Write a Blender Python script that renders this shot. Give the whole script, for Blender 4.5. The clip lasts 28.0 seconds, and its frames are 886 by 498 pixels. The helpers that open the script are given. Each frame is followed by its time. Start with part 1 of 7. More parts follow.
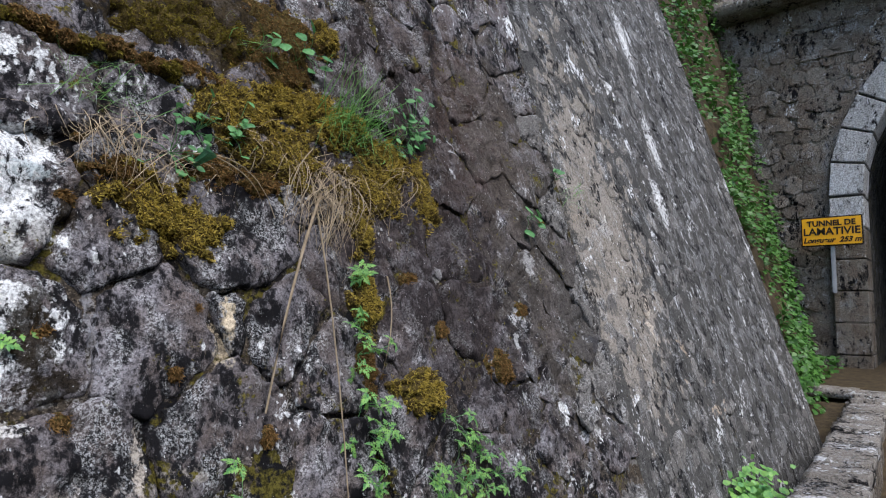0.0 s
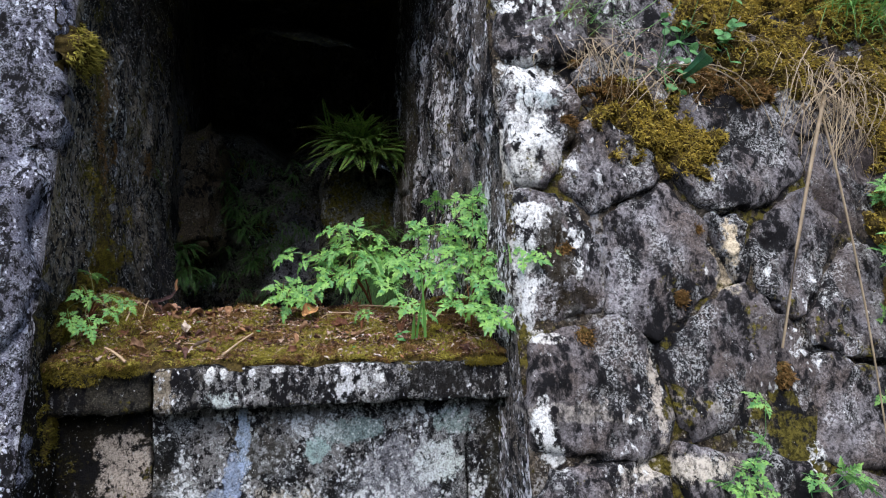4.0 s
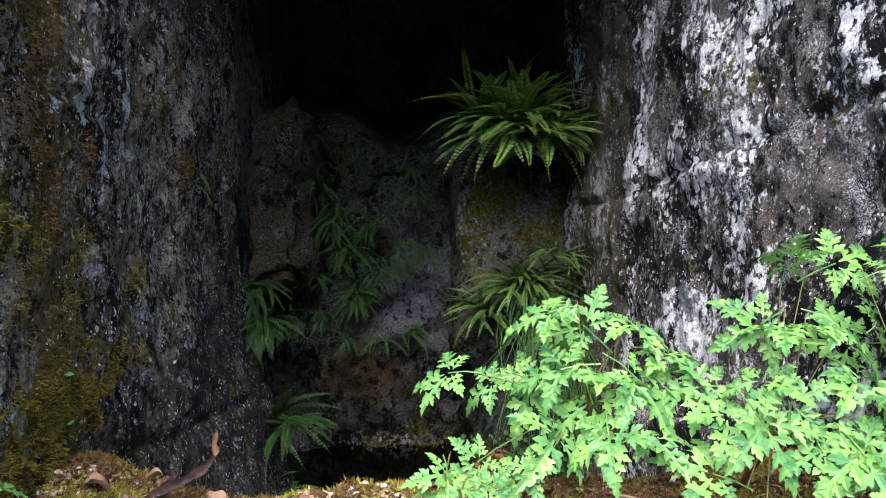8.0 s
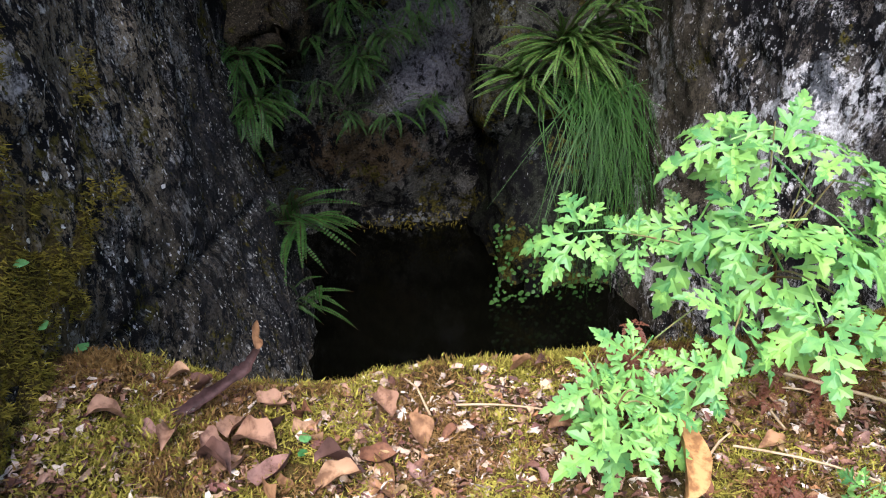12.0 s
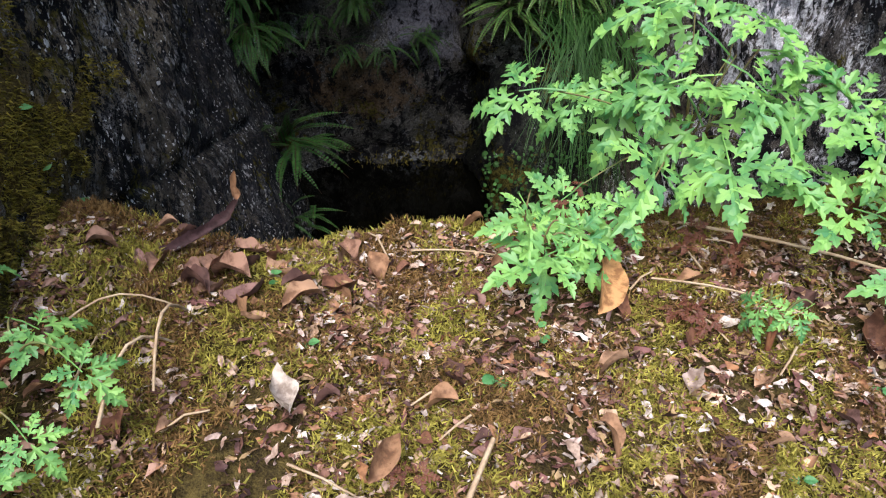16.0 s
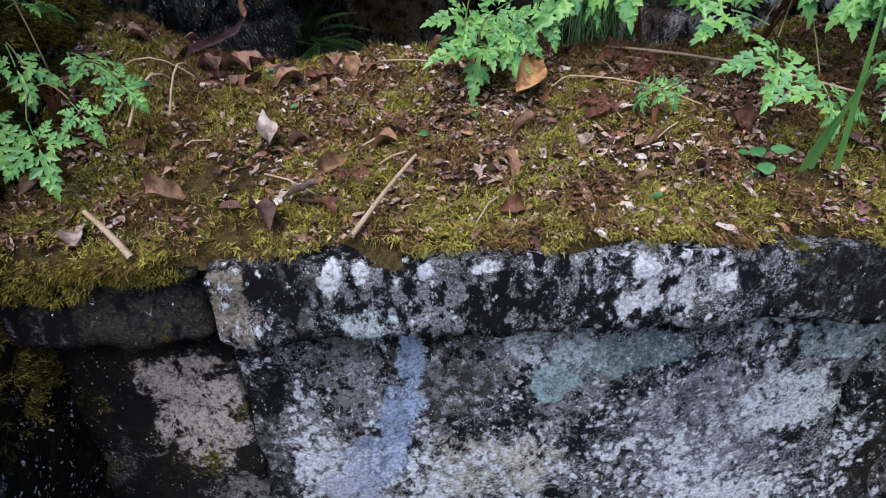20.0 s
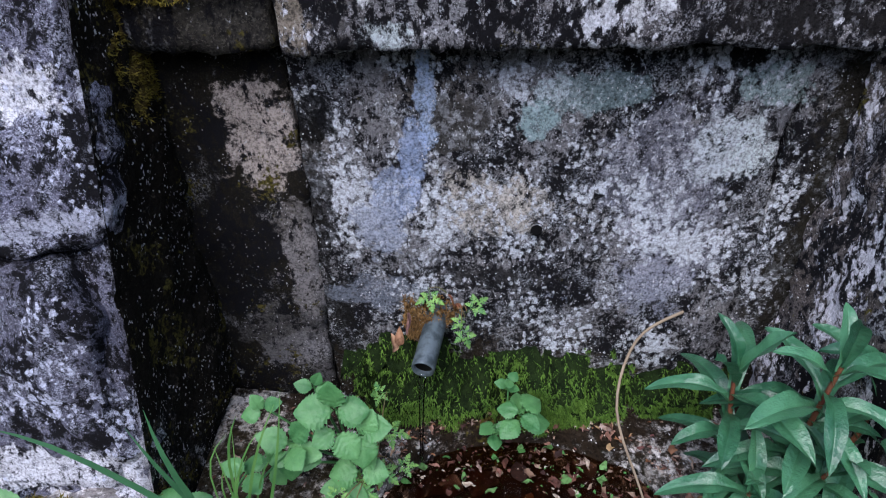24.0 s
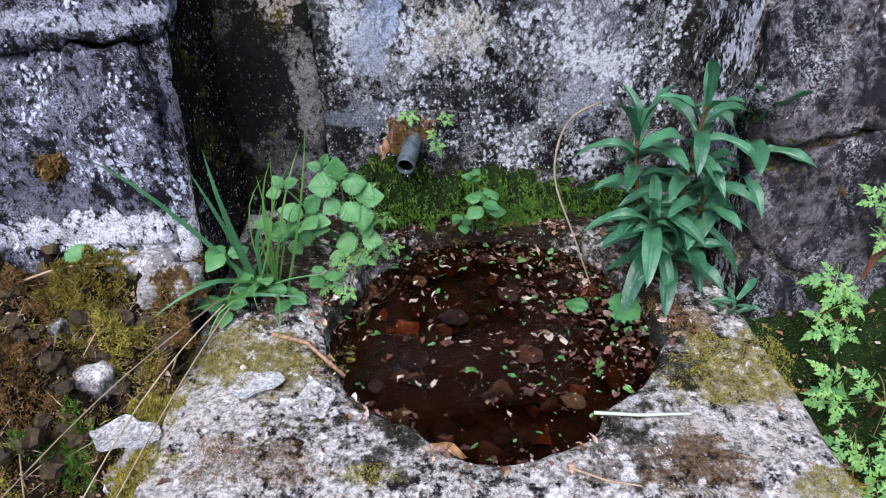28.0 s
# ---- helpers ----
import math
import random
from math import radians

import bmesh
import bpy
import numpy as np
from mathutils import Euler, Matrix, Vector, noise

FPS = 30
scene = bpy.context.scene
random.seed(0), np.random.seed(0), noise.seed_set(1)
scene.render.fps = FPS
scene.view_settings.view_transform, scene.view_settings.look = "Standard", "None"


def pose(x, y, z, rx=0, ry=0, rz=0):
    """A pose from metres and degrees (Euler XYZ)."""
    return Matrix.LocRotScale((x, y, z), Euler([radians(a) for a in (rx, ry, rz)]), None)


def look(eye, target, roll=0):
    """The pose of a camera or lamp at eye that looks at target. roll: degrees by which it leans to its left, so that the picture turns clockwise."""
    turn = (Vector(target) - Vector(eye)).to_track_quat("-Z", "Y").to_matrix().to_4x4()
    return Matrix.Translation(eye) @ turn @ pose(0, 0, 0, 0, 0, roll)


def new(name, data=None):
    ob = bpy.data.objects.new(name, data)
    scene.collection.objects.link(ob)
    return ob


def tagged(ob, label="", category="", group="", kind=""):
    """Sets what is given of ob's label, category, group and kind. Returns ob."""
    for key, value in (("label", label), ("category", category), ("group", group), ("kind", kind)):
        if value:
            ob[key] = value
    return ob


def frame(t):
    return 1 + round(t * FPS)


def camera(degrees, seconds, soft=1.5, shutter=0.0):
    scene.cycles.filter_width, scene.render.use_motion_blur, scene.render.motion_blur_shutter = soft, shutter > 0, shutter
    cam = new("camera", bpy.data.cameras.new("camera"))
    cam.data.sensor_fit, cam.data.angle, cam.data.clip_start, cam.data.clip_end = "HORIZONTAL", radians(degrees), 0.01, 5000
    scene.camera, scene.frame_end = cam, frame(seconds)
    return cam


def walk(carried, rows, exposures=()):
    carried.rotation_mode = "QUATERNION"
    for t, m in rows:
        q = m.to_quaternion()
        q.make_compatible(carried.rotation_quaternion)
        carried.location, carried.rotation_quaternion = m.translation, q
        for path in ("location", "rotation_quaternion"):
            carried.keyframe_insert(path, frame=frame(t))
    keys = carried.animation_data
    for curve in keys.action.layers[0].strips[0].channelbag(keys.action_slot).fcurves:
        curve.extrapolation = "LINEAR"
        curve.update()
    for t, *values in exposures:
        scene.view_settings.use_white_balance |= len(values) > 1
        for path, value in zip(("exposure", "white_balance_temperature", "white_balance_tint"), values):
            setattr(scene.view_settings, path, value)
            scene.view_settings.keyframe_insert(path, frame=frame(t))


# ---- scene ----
cam = camera(71.5, 28.0, soft=1.1)
METRES, EYE, TILT, LEAN, TURN = 2.6, 1.5, 5.5, -0.5, -50.0
ROWS = [
    (0.0, 0.0, 0.0, 0.0, -0.0, 0.0, -0.0),
    (0.5, -0.0071, -0.0003, -0.0036, 4.82, -0.23, 0.49),
    (1.0, -0.0159, -0.0017, -0.009, 10.12, -0.86, 1.08),
    (1.5, -0.0236, -0.0042, -0.0122, 15.95, -1.14, 1.59),
    (2.0, -0.0298, -0.0046, -0.0139, 21.3, -1.38, 1.99),
    (2.5, -0.0361, -0.0068, -0.0156, 25.58, -1.6, 2.26),
    (3.0, -0.0425, -0.0109, -0.0191, 29.93, -2.16, 2.6),
    (3.5, -0.0564, -0.0067, -0.0224, 33.63, -2.99, 2.9),
    (4.0, -0.092, 0.0147, -0.0266, 36.38, -3.69, 3.05),
    (4.5, -0.1378, 0.0396, -0.0244, 38.61, -3.77, 3.14),
    (6.5, -0.2882, 0.1607, -0.0025, 44.7, -4.07, 3.52),
    (7.0, -0.3236, 0.1737, 0.0057, 44.3, -4.53, 3.53),
    (7.5, -0.3566, 0.1973, 0.0116, 44.21, -5.29, 3.69),
    (8.0, -0.3776, 0.2145, 0.0189, 44.46, -5.66, 3.81),
    (8.5, -0.3997, 0.2247, 0.0213, 44.12, -6.48, 3.65),
    (9.0, -0.4163, 0.2315, 0.0223, 44.11, -9.56, 3.78),
    (9.5, -0.4321, 0.2355, 0.0248, 43.19, -13.02, 3.84),
    (10.0, -0.4476, 0.2387, 0.0244, 42.9, -16.58, 3.93),
    (10.5, -0.4573, 0.2437, 0.0227, 42.46, -20.7, 4.08),
    (11.0, -0.4686, 0.2481, 0.0263, 41.9, -23.76, 4.17),
    (11.5, -0.4763, 0.2504, 0.0309, 41.57, -26.76, 4.2),
    (12.0, -0.4792, 0.253, 0.0298, 41.61, -29.78, 4.38),
    (12.5, -0.4794, 0.2531, 0.0277, 41.82, -31.36, 4.5),
    (14.5, -0.4693, 0.246, 0.0193, 42.07, -32.4, 4.74),
    (15.0, -0.4616, 0.243, 0.0164, 42.16, -32.45, 4.77),
    (15.5, -0.4514, 0.239, 0.0119, 42.38, -32.46, 4.78),
    (16.0, -0.4388, 0.2354, 0.0073, 42.81, -32.46, 4.82),
    (16.5, -0.4257, 0.2327, 0.0029, 43.46, -32.35, 4.86),
    (17.0, -0.4144, 0.2303, -0.0012, 44.3, -32.46, 4.98),
    (17.5, -0.4051, 0.2268, -0.0053, 45.23, -32.74, 5.1),
    (18.0, -0.3955, 0.2221, -0.0096, 46.05, -32.95, 5.12),
    (18.5, -0.3848, 0.2178, -0.0135, 46.72, -33.25, 5.21),
    (19.0, -0.3735, 0.2133, -0.0173, 47.11, -33.45, 5.16),
    (19.5, -0.3642, 0.2072, -0.0226, 47.27, -33.95, 5.2),
    (20.0, -0.3579, 0.1993, -0.0274, 47.31, -34.49, 5.31),
    (20.5, -0.3504, 0.1882, -0.0318, 47.38, -34.89, 5.34),
    (21.0, -0.3418, 0.1777, -0.0374, 47.51, -35.22, 5.44),
    (21.5, -0.3345, 0.1689, -0.0415, 47.46, -36.03, 5.31),
    (22.0, -0.3239, 0.1629, -0.0484, 47.66, -36.85, 5.46),
    (22.5, -0.3083, 0.1559, -0.0561, 47.99, -37.27, 5.54),
    (24.5, -0.259, 0.125, -0.0794, 51.95, -37.32, 5.6),
    (25.0, -0.2523, 0.1187, -0.0838, 52.13, -37.46, 5.7),
    (25.5, -0.2437, 0.1106, -0.0861, 52.07, -37.63, 5.6),
    (26.0, -0.2316, 0.1007, -0.0916, 51.63, -37.8, 5.53),
    (26.5, -0.215, 0.0872, -0.0989, 50.75, -37.88, 5.46),
    (27.0, -0.1982, 0.0697, -0.1042, 49.82, -38.04, 5.46),
    (27.5, -0.1789, 0.049, -0.1087, 48.53, -38.19, 5.41),
    (28.0, -0.1593, 0.0284, -0.1111, 47.43, -38.49, 5.56),
]
EXPOSURES = [(0.0, 0.95, 6500, 10), (3.0, 1.05, 6500, 10), (4.5, 1.3, 6500, 10), (6.5, 1.65, 6500, 10), (8.0, 2.15, 6450, 11), (9.5, 2.4, 6400, 12), (12.0, 2.1, 6450, 11), (15.0, 1.85, 6450, 11), (18.0, 1.24, 6180, 12), (20.0, 1.02, 5860, 14), (22.0, 0.97, 6000, 14), (25.0, 1.05, 6000, 19), (28.0, 1.27, 6130, 16)]
walk(cam, [(t, pose(0, 0, EYE, TILT, LEAN, TURN) @ pose(METRES * x, METRES * y, METRES * z, 90 + pitch, roll, yaw)) for t, x, y, z, yaw, pitch, roll in ROWS], EXPOSURES)

# ---- light ----
SUN_DIR = Vector((-0.18, -0.55, 0.82))          # towards the brightest part of the veiled sky
world = bpy.data.worlds.new("overcast_sky")
world.use_nodes = True
scene.world = world
wn = world.node_tree.nodes
sky = wn.new("ShaderNodeTexSky")
sky.sky_type = "NISHITA"
sky.sun_disc = False
sky.sun_elevation = math.asin(SUN_DIR.normalized().z)
sky.sun_rotation = math.atan2(SUN_DIR.x, SUN_DIR.y)
world.node_tree.links.new(sky.outputs[0], wn["Background"].inputs[0])
wn["Background"].inputs[1].default_value = 0.15
sun = new("sun", bpy.data.lights.new("sun", "SUN"))
sun.data.energy, sun.data.angle, sun.data.color = 2.0, radians(45), (1.0, 0.97, 0.93)
sun.matrix_world = look(SUN_DIR * 20, (0, 0, 0))

# ---- mesh helpers ----
def link_mesh(name, verts, faces, material, parent=None, label="", smooth=True):
    """One mesh object from vertices and faces, under a thing if given."""
    me = bpy.data.meshes.new(name)
    me.from_pydata([tuple(v) for v in verts], [], faces)
    if smooth:
        me.shade_smooth()
    for m in (material if isinstance(material, (list, tuple)) else [material]):
        me.materials.append(m)
    ob = new(name, me)
    if parent:
        ob.parent = parent
    if label:
        ob["label"] = label
    return ob


def part(name, bm, material, parent=None, label="", smooth=True):
    """Links a bmesh as one mesh object under a thing or a part."""
    me = bpy.data.meshes.new(name)
    bmesh.ops.recalc_face_normals(bm, faces=bm.faces[:])
    bm.to_mesh(me)
    bm.free()
    if smooth:
        me.shade_smooth()
    me.materials.append(material)
    ob = new(name, me)
    if parent:
        ob.parent = parent
    if label:
        ob["label"] = label
    return ob


def thing(name, at=(0, 0, 0), label="", category="", group="", kind=""):
    """An empty at a thing's base, for its parts."""
    ob = new(name)
    ob.empty_display_size = 0.05
    ob.matrix_basis = pose(*at)
    return tagged(ob, label, category, group, kind)


def share(name, data, parent, m):
    """Another object on a shared mesh."""
    ob = new(name, data)
    ob.parent = parent
    ob.matrix_basis = m
    return ob


def fbm(p, scale, seed=0.0, octaves=4):
    return noise.fractal(Vector((p[0] * scale + seed, p[1] * scale - seed, p[2] * scale + 2 * seed)), 0.9, 2.1, octaves)


def grid_faces(nu, nv, wrap=False):
    out = []
    for j in range(nv - 1):
        for i in range(nu - (0 if wrap else 1)):
            k = (i + 1) % nu
            out.append((j * nu + i, j * nu + k, (j + 1) * nu + k, (j + 1) * nu + i))
    return out


def sheet(name, fn, nu, nv, material, parent=None, label=""):
    """A surface over the unit square: fn(a, b) gives the place."""
    verts = [fn(i / (nu - 1), j / (nv - 1)) for j in range(nv) for i in range(nu)]
    return link_mesh(name, verts, grid_faces(nu, nv), material, parent, label)


def lerp(a, b, t):
    return a + (b - a) * t


def smooth01(t):
    t = max(0.0, min(1.0, t))
    return t * t * (3 - 2 * t)


# ---- materials ----
def shader(name, rough=0.9, spec=0.3):
    mat = bpy.data.materials.new(name)
    mat.use_nodes = True
    nt = mat.node_tree
    bsdf = nt.nodes["Principled BSDF"]
    bsdf.inputs["Roughness"].default_value = rough
    bsdf.inputs["Specular IOR Level"].default_value = spec
    return mat, nt, bsdf


def coords(nt, stretch=(1, 1, 1), local=False):
    if local:
        src = nt.nodes.new("ShaderNodeTexCoord").outputs["Object"]
    else:
        src = nt.nodes.new("ShaderNodeNewGeometry").outputs["Position"]
    mp = nt.nodes.new("ShaderNodeMapping")
    mp.inputs["Scale"].default_value = stretch
    nt.links.new(src, mp.inputs[0])
    return mp.outputs[0]


def grain(nt, vec, scale, detail=6, rough=0.6, distort=0.0):
    n = nt.nodes.new("ShaderNodeTexNoise")
    n.inputs["Scale"].default_value, n.inputs["Detail"].default_value = scale, detail
    n.inputs["Roughness"].default_value, n.inputs["Distortion"].default_value = rough, distort
    nt.links.new(vec, n.inputs["Vector"])
    return n.outputs["Fac"]


def cells(nt, vec, scale, feature="F1"):
    n = nt.nodes.new("ShaderNodeTexVoronoi")
    n.feature = feature
    n.inputs["Scale"].default_value = scale
    nt.links.new(vec, n.inputs["Vector"])
    return n.outputs["Distance"]


def step(nt, value, lo, hi):
    n = nt.nodes.new("ShaderNodeMapRange")
    n.interpolation_type = "SMOOTHSTEP"
    n.inputs["From Min"].default_value, n.inputs["From Max"].default_value = lo, hi
    nt.links.new(value, n.inputs["Value"])
    return n.outputs["Result"]


def calc(nt, op, a, b):
    n = nt.nodes.new("ShaderNodeMath")
    n.operation = op
    for i, v in enumerate((a, b)):
        if isinstance(v, (int, float)):
            n.inputs[i].default_value = v
        else:
            nt.links.new(v, n.inputs[i])
    return n.outputs[0]


def blend(nt, fac, a, b):
    n = nt.nodes.new("ShaderNodeMix")
    n.data_type = "RGBA"
    for slot, v in ((0, fac), (6, a), (7, b)):
        if isinstance(v, tuple):
            n.inputs[slot].default_value = (*v, 1)
        elif isinstance(v, (int, float)):
            n.inputs[slot].default_value = v
        else:
            nt.links.new(v, n.inputs[slot])
    return n.outputs[2]


def bumped(nt, bsdf, height, strength=0.5, distance=0.01):
    n = nt.nodes.new("ShaderNodeBump")
    n.inputs["Strength"].default_value, n.inputs["Distance"].default_value = strength, distance
    nt.links.new(height, n.inputs["Height"])
    nt.links.new(n.outputs[0], bsdf.inputs["Normal"])


def stone_mat(name, a, b, crust=0.5, white=0.5, streak=0.6, moss=0.0, size=1.0, pale=(0.78, 0.79, 0.81), dark=(0.010, 0.0095, 0.011), speck=0.5, rough=0.92, blue=0.0, stains=(), flat=False, clump=0.42, rag=0.75, over=(), axes=(0, 2), relief=1.0, salt_share=0.75, dust=0.5, soft=0.05):
    """Weathered stone: two rock tints, black crust, pale lichen in colonies, dust and dots, and moss. crust, white, moss, speck, dust: the share, 0 to 1."""
    mat, nt, bsdf = shader(name, rough, 0.08)
    v = coords(nt)
    vs = coords(nt, (1, 1, streak))
    col = blend(nt, step(nt, grain(nt, v, 7 * size, 5), 0.36, 0.64), a, b)
    fine = grain(nt, v, 95 * size, 6, 0.72)
    pits = grain(nt, v, 210 * size, 3, 0.6)
    col = blend(nt, step(nt, fine, 0.40, 0.58), blend(nt, 0.72, col, dark), col)
    salt = step(nt, pits, 0.55, 0.64)
    col = blend(nt, calc(nt, "MULTIPLY", salt, salt_share), col, tuple(min(0.6, 2.3 * c) for c in a))
    rnd = nt.nodes.new("ShaderNodeObjectInfo").outputs["Random"]
    isl = nt.nodes.new("ShaderNodeNewGeometry").outputs["Random Per Island"]
    rnd = calc(nt, "FRACT", calc(nt, "ADD", rnd, isl), 0)
    col = blend(nt, calc(nt, "MULTIPLY", rnd, 0.5), col, tuple(0.45 * c for c in b))
    if blue:
        col = blend(nt, step(nt, grain(nt, vs, 5 * size, 4), 0.62 - 0.12 * blue, 0.72 - 0.12 * blue), col, (0.30, 0.34, 0.44))
    crumbs = calc(nt, "ADD", calc(nt, "MULTIPLY", grain(nt, v, 24 * size, 6, 0.7), 0.7), calc(nt, "MULTIPLY", pits, 0.3))
    warps = [calc(nt, "SUBTRACT", grain(nt, v, f, 8, 0.7), 0.5) for f in (9, 34)]

    def stain(col, cx, cz, rx, rz, tint, cover):
        sep = nt.nodes.new("ShaderNodeSeparateXYZ")
        nt.links.new(v, sep.inputs[0])
        dx = calc(nt, "DIVIDE", calc(nt, "SUBTRACT", sep.outputs[axes[0]], cx), rx)
        dz = calc(nt, "DIVIDE", calc(nt, "SUBTRACT", sep.outputs[1 if flat else axes[1]], cz), rz)
        d = calc(nt, "SQRT", calc(nt, "ADD", calc(nt, "MULTIPLY", dx, dx), calc(nt, "MULTIPLY", dz, dz)), 0)
        d = calc(nt, "ADD", d, calc(nt, "MULTIPLY", warps[0 if min(rx, rz) > 0.12 else 1], 3.6))
        inside = calc(nt, "SUBTRACT", 1.0, step(nt, d, 0.85, 1.15))
        speckle = blend(nt, step(nt, fine, 0.38, 0.56), tuple(0.4 * c for c in tint), tint)
        ragged = calc(nt, "MULTIPLY", inside, step(nt, crumbs, 0.31, 0.51))
        return blend(nt, calc(nt, "MULTIPLY", ragged, cover), col, speckle)

    for spot in stains:
        col = stain(col, *spot)
    big = grain(nt, vs, 5 * size, 5, 0.6)
    mid = grain(nt, vs, 30 * size, 8, rag)
    both = calc(nt, "ADD", calc(nt, "MULTIPLY", big, clump), calc(nt, "MULTIPLY", mid, 1 - clump))
    lo = 0.595 - 0.2 * crust
    col = blend(nt, step(nt, both, lo - 0.2 * soft, lo + soft), col, dark)
    # pale dust in the grain, in wide drifts
    drift = step(nt, grain(nt, vs, 8 * size, 5, 0.65), 0.62 - 0.2 * dust, 0.74 - 0.2 * dust)
    powder = calc(nt, "MULTIPLY", drift, step(nt, calc(nt, "ADD", calc(nt, "MULTIPLY", fine, 0.6), calc(nt, "MULTIPLY", pits, 0.4)), 0.47, 0.58))
    col = blend(nt, calc(nt, "MULTIPLY", powder, 0.75), col, tuple(0.62 * c for c in pale))
    # rounded colonies with frayed edges
    shift = nt.nodes.new("ShaderNodeTexNoise")
    shift.inputs["Scale"].default_value, shift.inputs["Detail"].default_value = 60 * size, 3
    nt.links.new(v, shift.inputs["Vector"])
    move = nt.nodes.new("ShaderNodeVectorMath")
    move.operation = "MULTIPLY_ADD"
    nt.links.new(shift.outputs["Color"], move.inputs[0])
    move.inputs[1].default_value = (0.02 / size,) * 3
    nt.links.new(vs, move.inputs[2])
    blot = calc(nt, "SUBTRACT", 0.68, calc(nt, "MULTIPLY", cells(nt, move.outputs[0], 38 * size), 0.42))
    frayed = calc(nt, "ADD", calc(nt, "MULTIPLY", blot, 0.45), calc(nt, "MULTIPLY", grain(nt, vs, 46 * size, 8, rag), 0.55))
    patch = calc(nt, "ADD", calc(nt, "MULTIPLY", grain(nt, vs, 4.3 * size, 4, 0.6), clump), calc(nt, "MULTIPLY", frayed, 1 - clump))
    bare = step(nt, mid, 0.60, 0.52)
    for *spot, cover in over:
        if max(spot[4]) > 0.15 and spot[4][2] < 1.3 * spot[4][0]:
            col = stain(col, *spot, calc(nt, "MULTIPLY", bare, cover))
    lo = 0.64 - 0.2 * white
    lich = step(nt, patch, lo, lo + 0.035)
    col = blend(nt, lich, col, blend(nt, step(nt, fine, 0.4, 0.62), tuple(0.5 * c for c in pale), pale))
    # damp, soil, other dark patches and blue mineral runs lie over the lichen
    for *spot, cover in over:
        if max(spot[4]) <= 0.15 or spot[4][2] >= 1.3 * spot[4][0]:
            col = stain(col, *spot, cover)
    for scale, share_of in ((75, 0.17), (38, 0.11)):
        dots = calc(nt, "LESS_THAN", cells(nt, move.outputs[0], scale * size), share_of * speck)
        dots = calc(nt, "MULTIPLY", dots, step(nt, grain(nt, v, 16 * size, 3), 0.48, 0.56))
        col = blend(nt, dots, col, tuple(min(0.8, 1.1 * c) for c in pale))
    if moss:
        lo = 0.66 - 0.26 * moss
        mo = step(nt, calc(nt, "ADD", calc(nt, "MULTIPLY", grain(nt, v, 5 * size, 4), 0.6), calc(nt, "MULTIPLY", grain(nt, v, 50 * size, 5), 0.4)), lo, lo + 0.05)
        col = blend(nt, mo, col, blend(nt, step(nt, fine, 0.4, 0.6), (0.035, 0.03, 0.008), (0.13, 0.11, 0.025)))
    nt.links.new(col, bsdf.inputs["Base Color"])
    h = calc(nt, "ADD", calc(nt, "MULTIPLY", mid, 1.0), calc(nt, "MULTIPLY", fine, 0.5))
    h = calc(nt, "ADD", h, calc(nt, "MULTIPLY", pits, 0.15))
    h = calc(nt, "ADD", h, calc(nt, "MULTIPLY", lich, 0.08))
    bumped(nt, bsdf, h, 1.0, 0.02 * relief / size)
    return mat


def plain_mat(name, a, b, scale=20, rough=0.8, spec=0.3, bump=0.3, dist=0.004, local=False):
    mat, nt, bsdf = shader(name, rough, spec)
    v = coords(nt, local=local)
    g = calc(nt, "ADD", calc(nt, "MULTIPLY", grain(nt, v, scale, 6), 0.6), calc(nt, "MULTIPLY", grain(nt, v, scale * 7, 4), 0.4))
    nt.links.new(blend(nt, step(nt, g, 0.36, 0.64), a, b), bsdf.inputs["Base Color"])
    if bump:
        bumped(nt, bsdf, g, bump, dist)
    return mat


def leaf_mat(name, a, b, trans=0.25, rough=0.5, spec=0.35, scale=25, bump=0.0):
    """Leaf tissue: two greens that vary by leaf and over it, with light coming through."""
    mat, nt, bsdf = shader(name, rough, spec)
    isl = nt.nodes.new("ShaderNodeNewGeometry").outputs["Random Per Island"]
    rnd = nt.nodes.new("ShaderNodeObjectInfo").outputs["Random"]
    mixv = calc(nt, "FRACT", calc(nt, "ADD", isl, rnd), 0)
    g = grain(nt, coords(nt), scale, 4)
    fac = calc(nt, "ADD", calc(nt, "MULTIPLY", mixv, 0.6), calc(nt, "MULTIPLY", step(nt, g, 0.3, 0.7), 0.4))
    col = blend(nt, fac, a, b)
    nt.links.new(col, bsdf.inputs["Base Color"])
    if bump:
        bumped(nt, bsdf, grain(nt, coords(nt), 160, 3), bump, 0.004)
    if trans:
        tr = nt.nodes.new("ShaderNodeBsdfTranslucent")
        nt.links.new(col, tr.inputs["Color"])
        mx = nt.nodes.new("ShaderNodeMixShader")
        mx.inputs[0].default_value = trans
        nt.links.new(bsdf.outputs[0], mx.inputs[1])
        nt.links.new(tr.outputs[0], mx.inputs[2])
        nt.links.new(mx.outputs[0], nt.nodes["Material Output"].inputs["Surface"])
    return mat


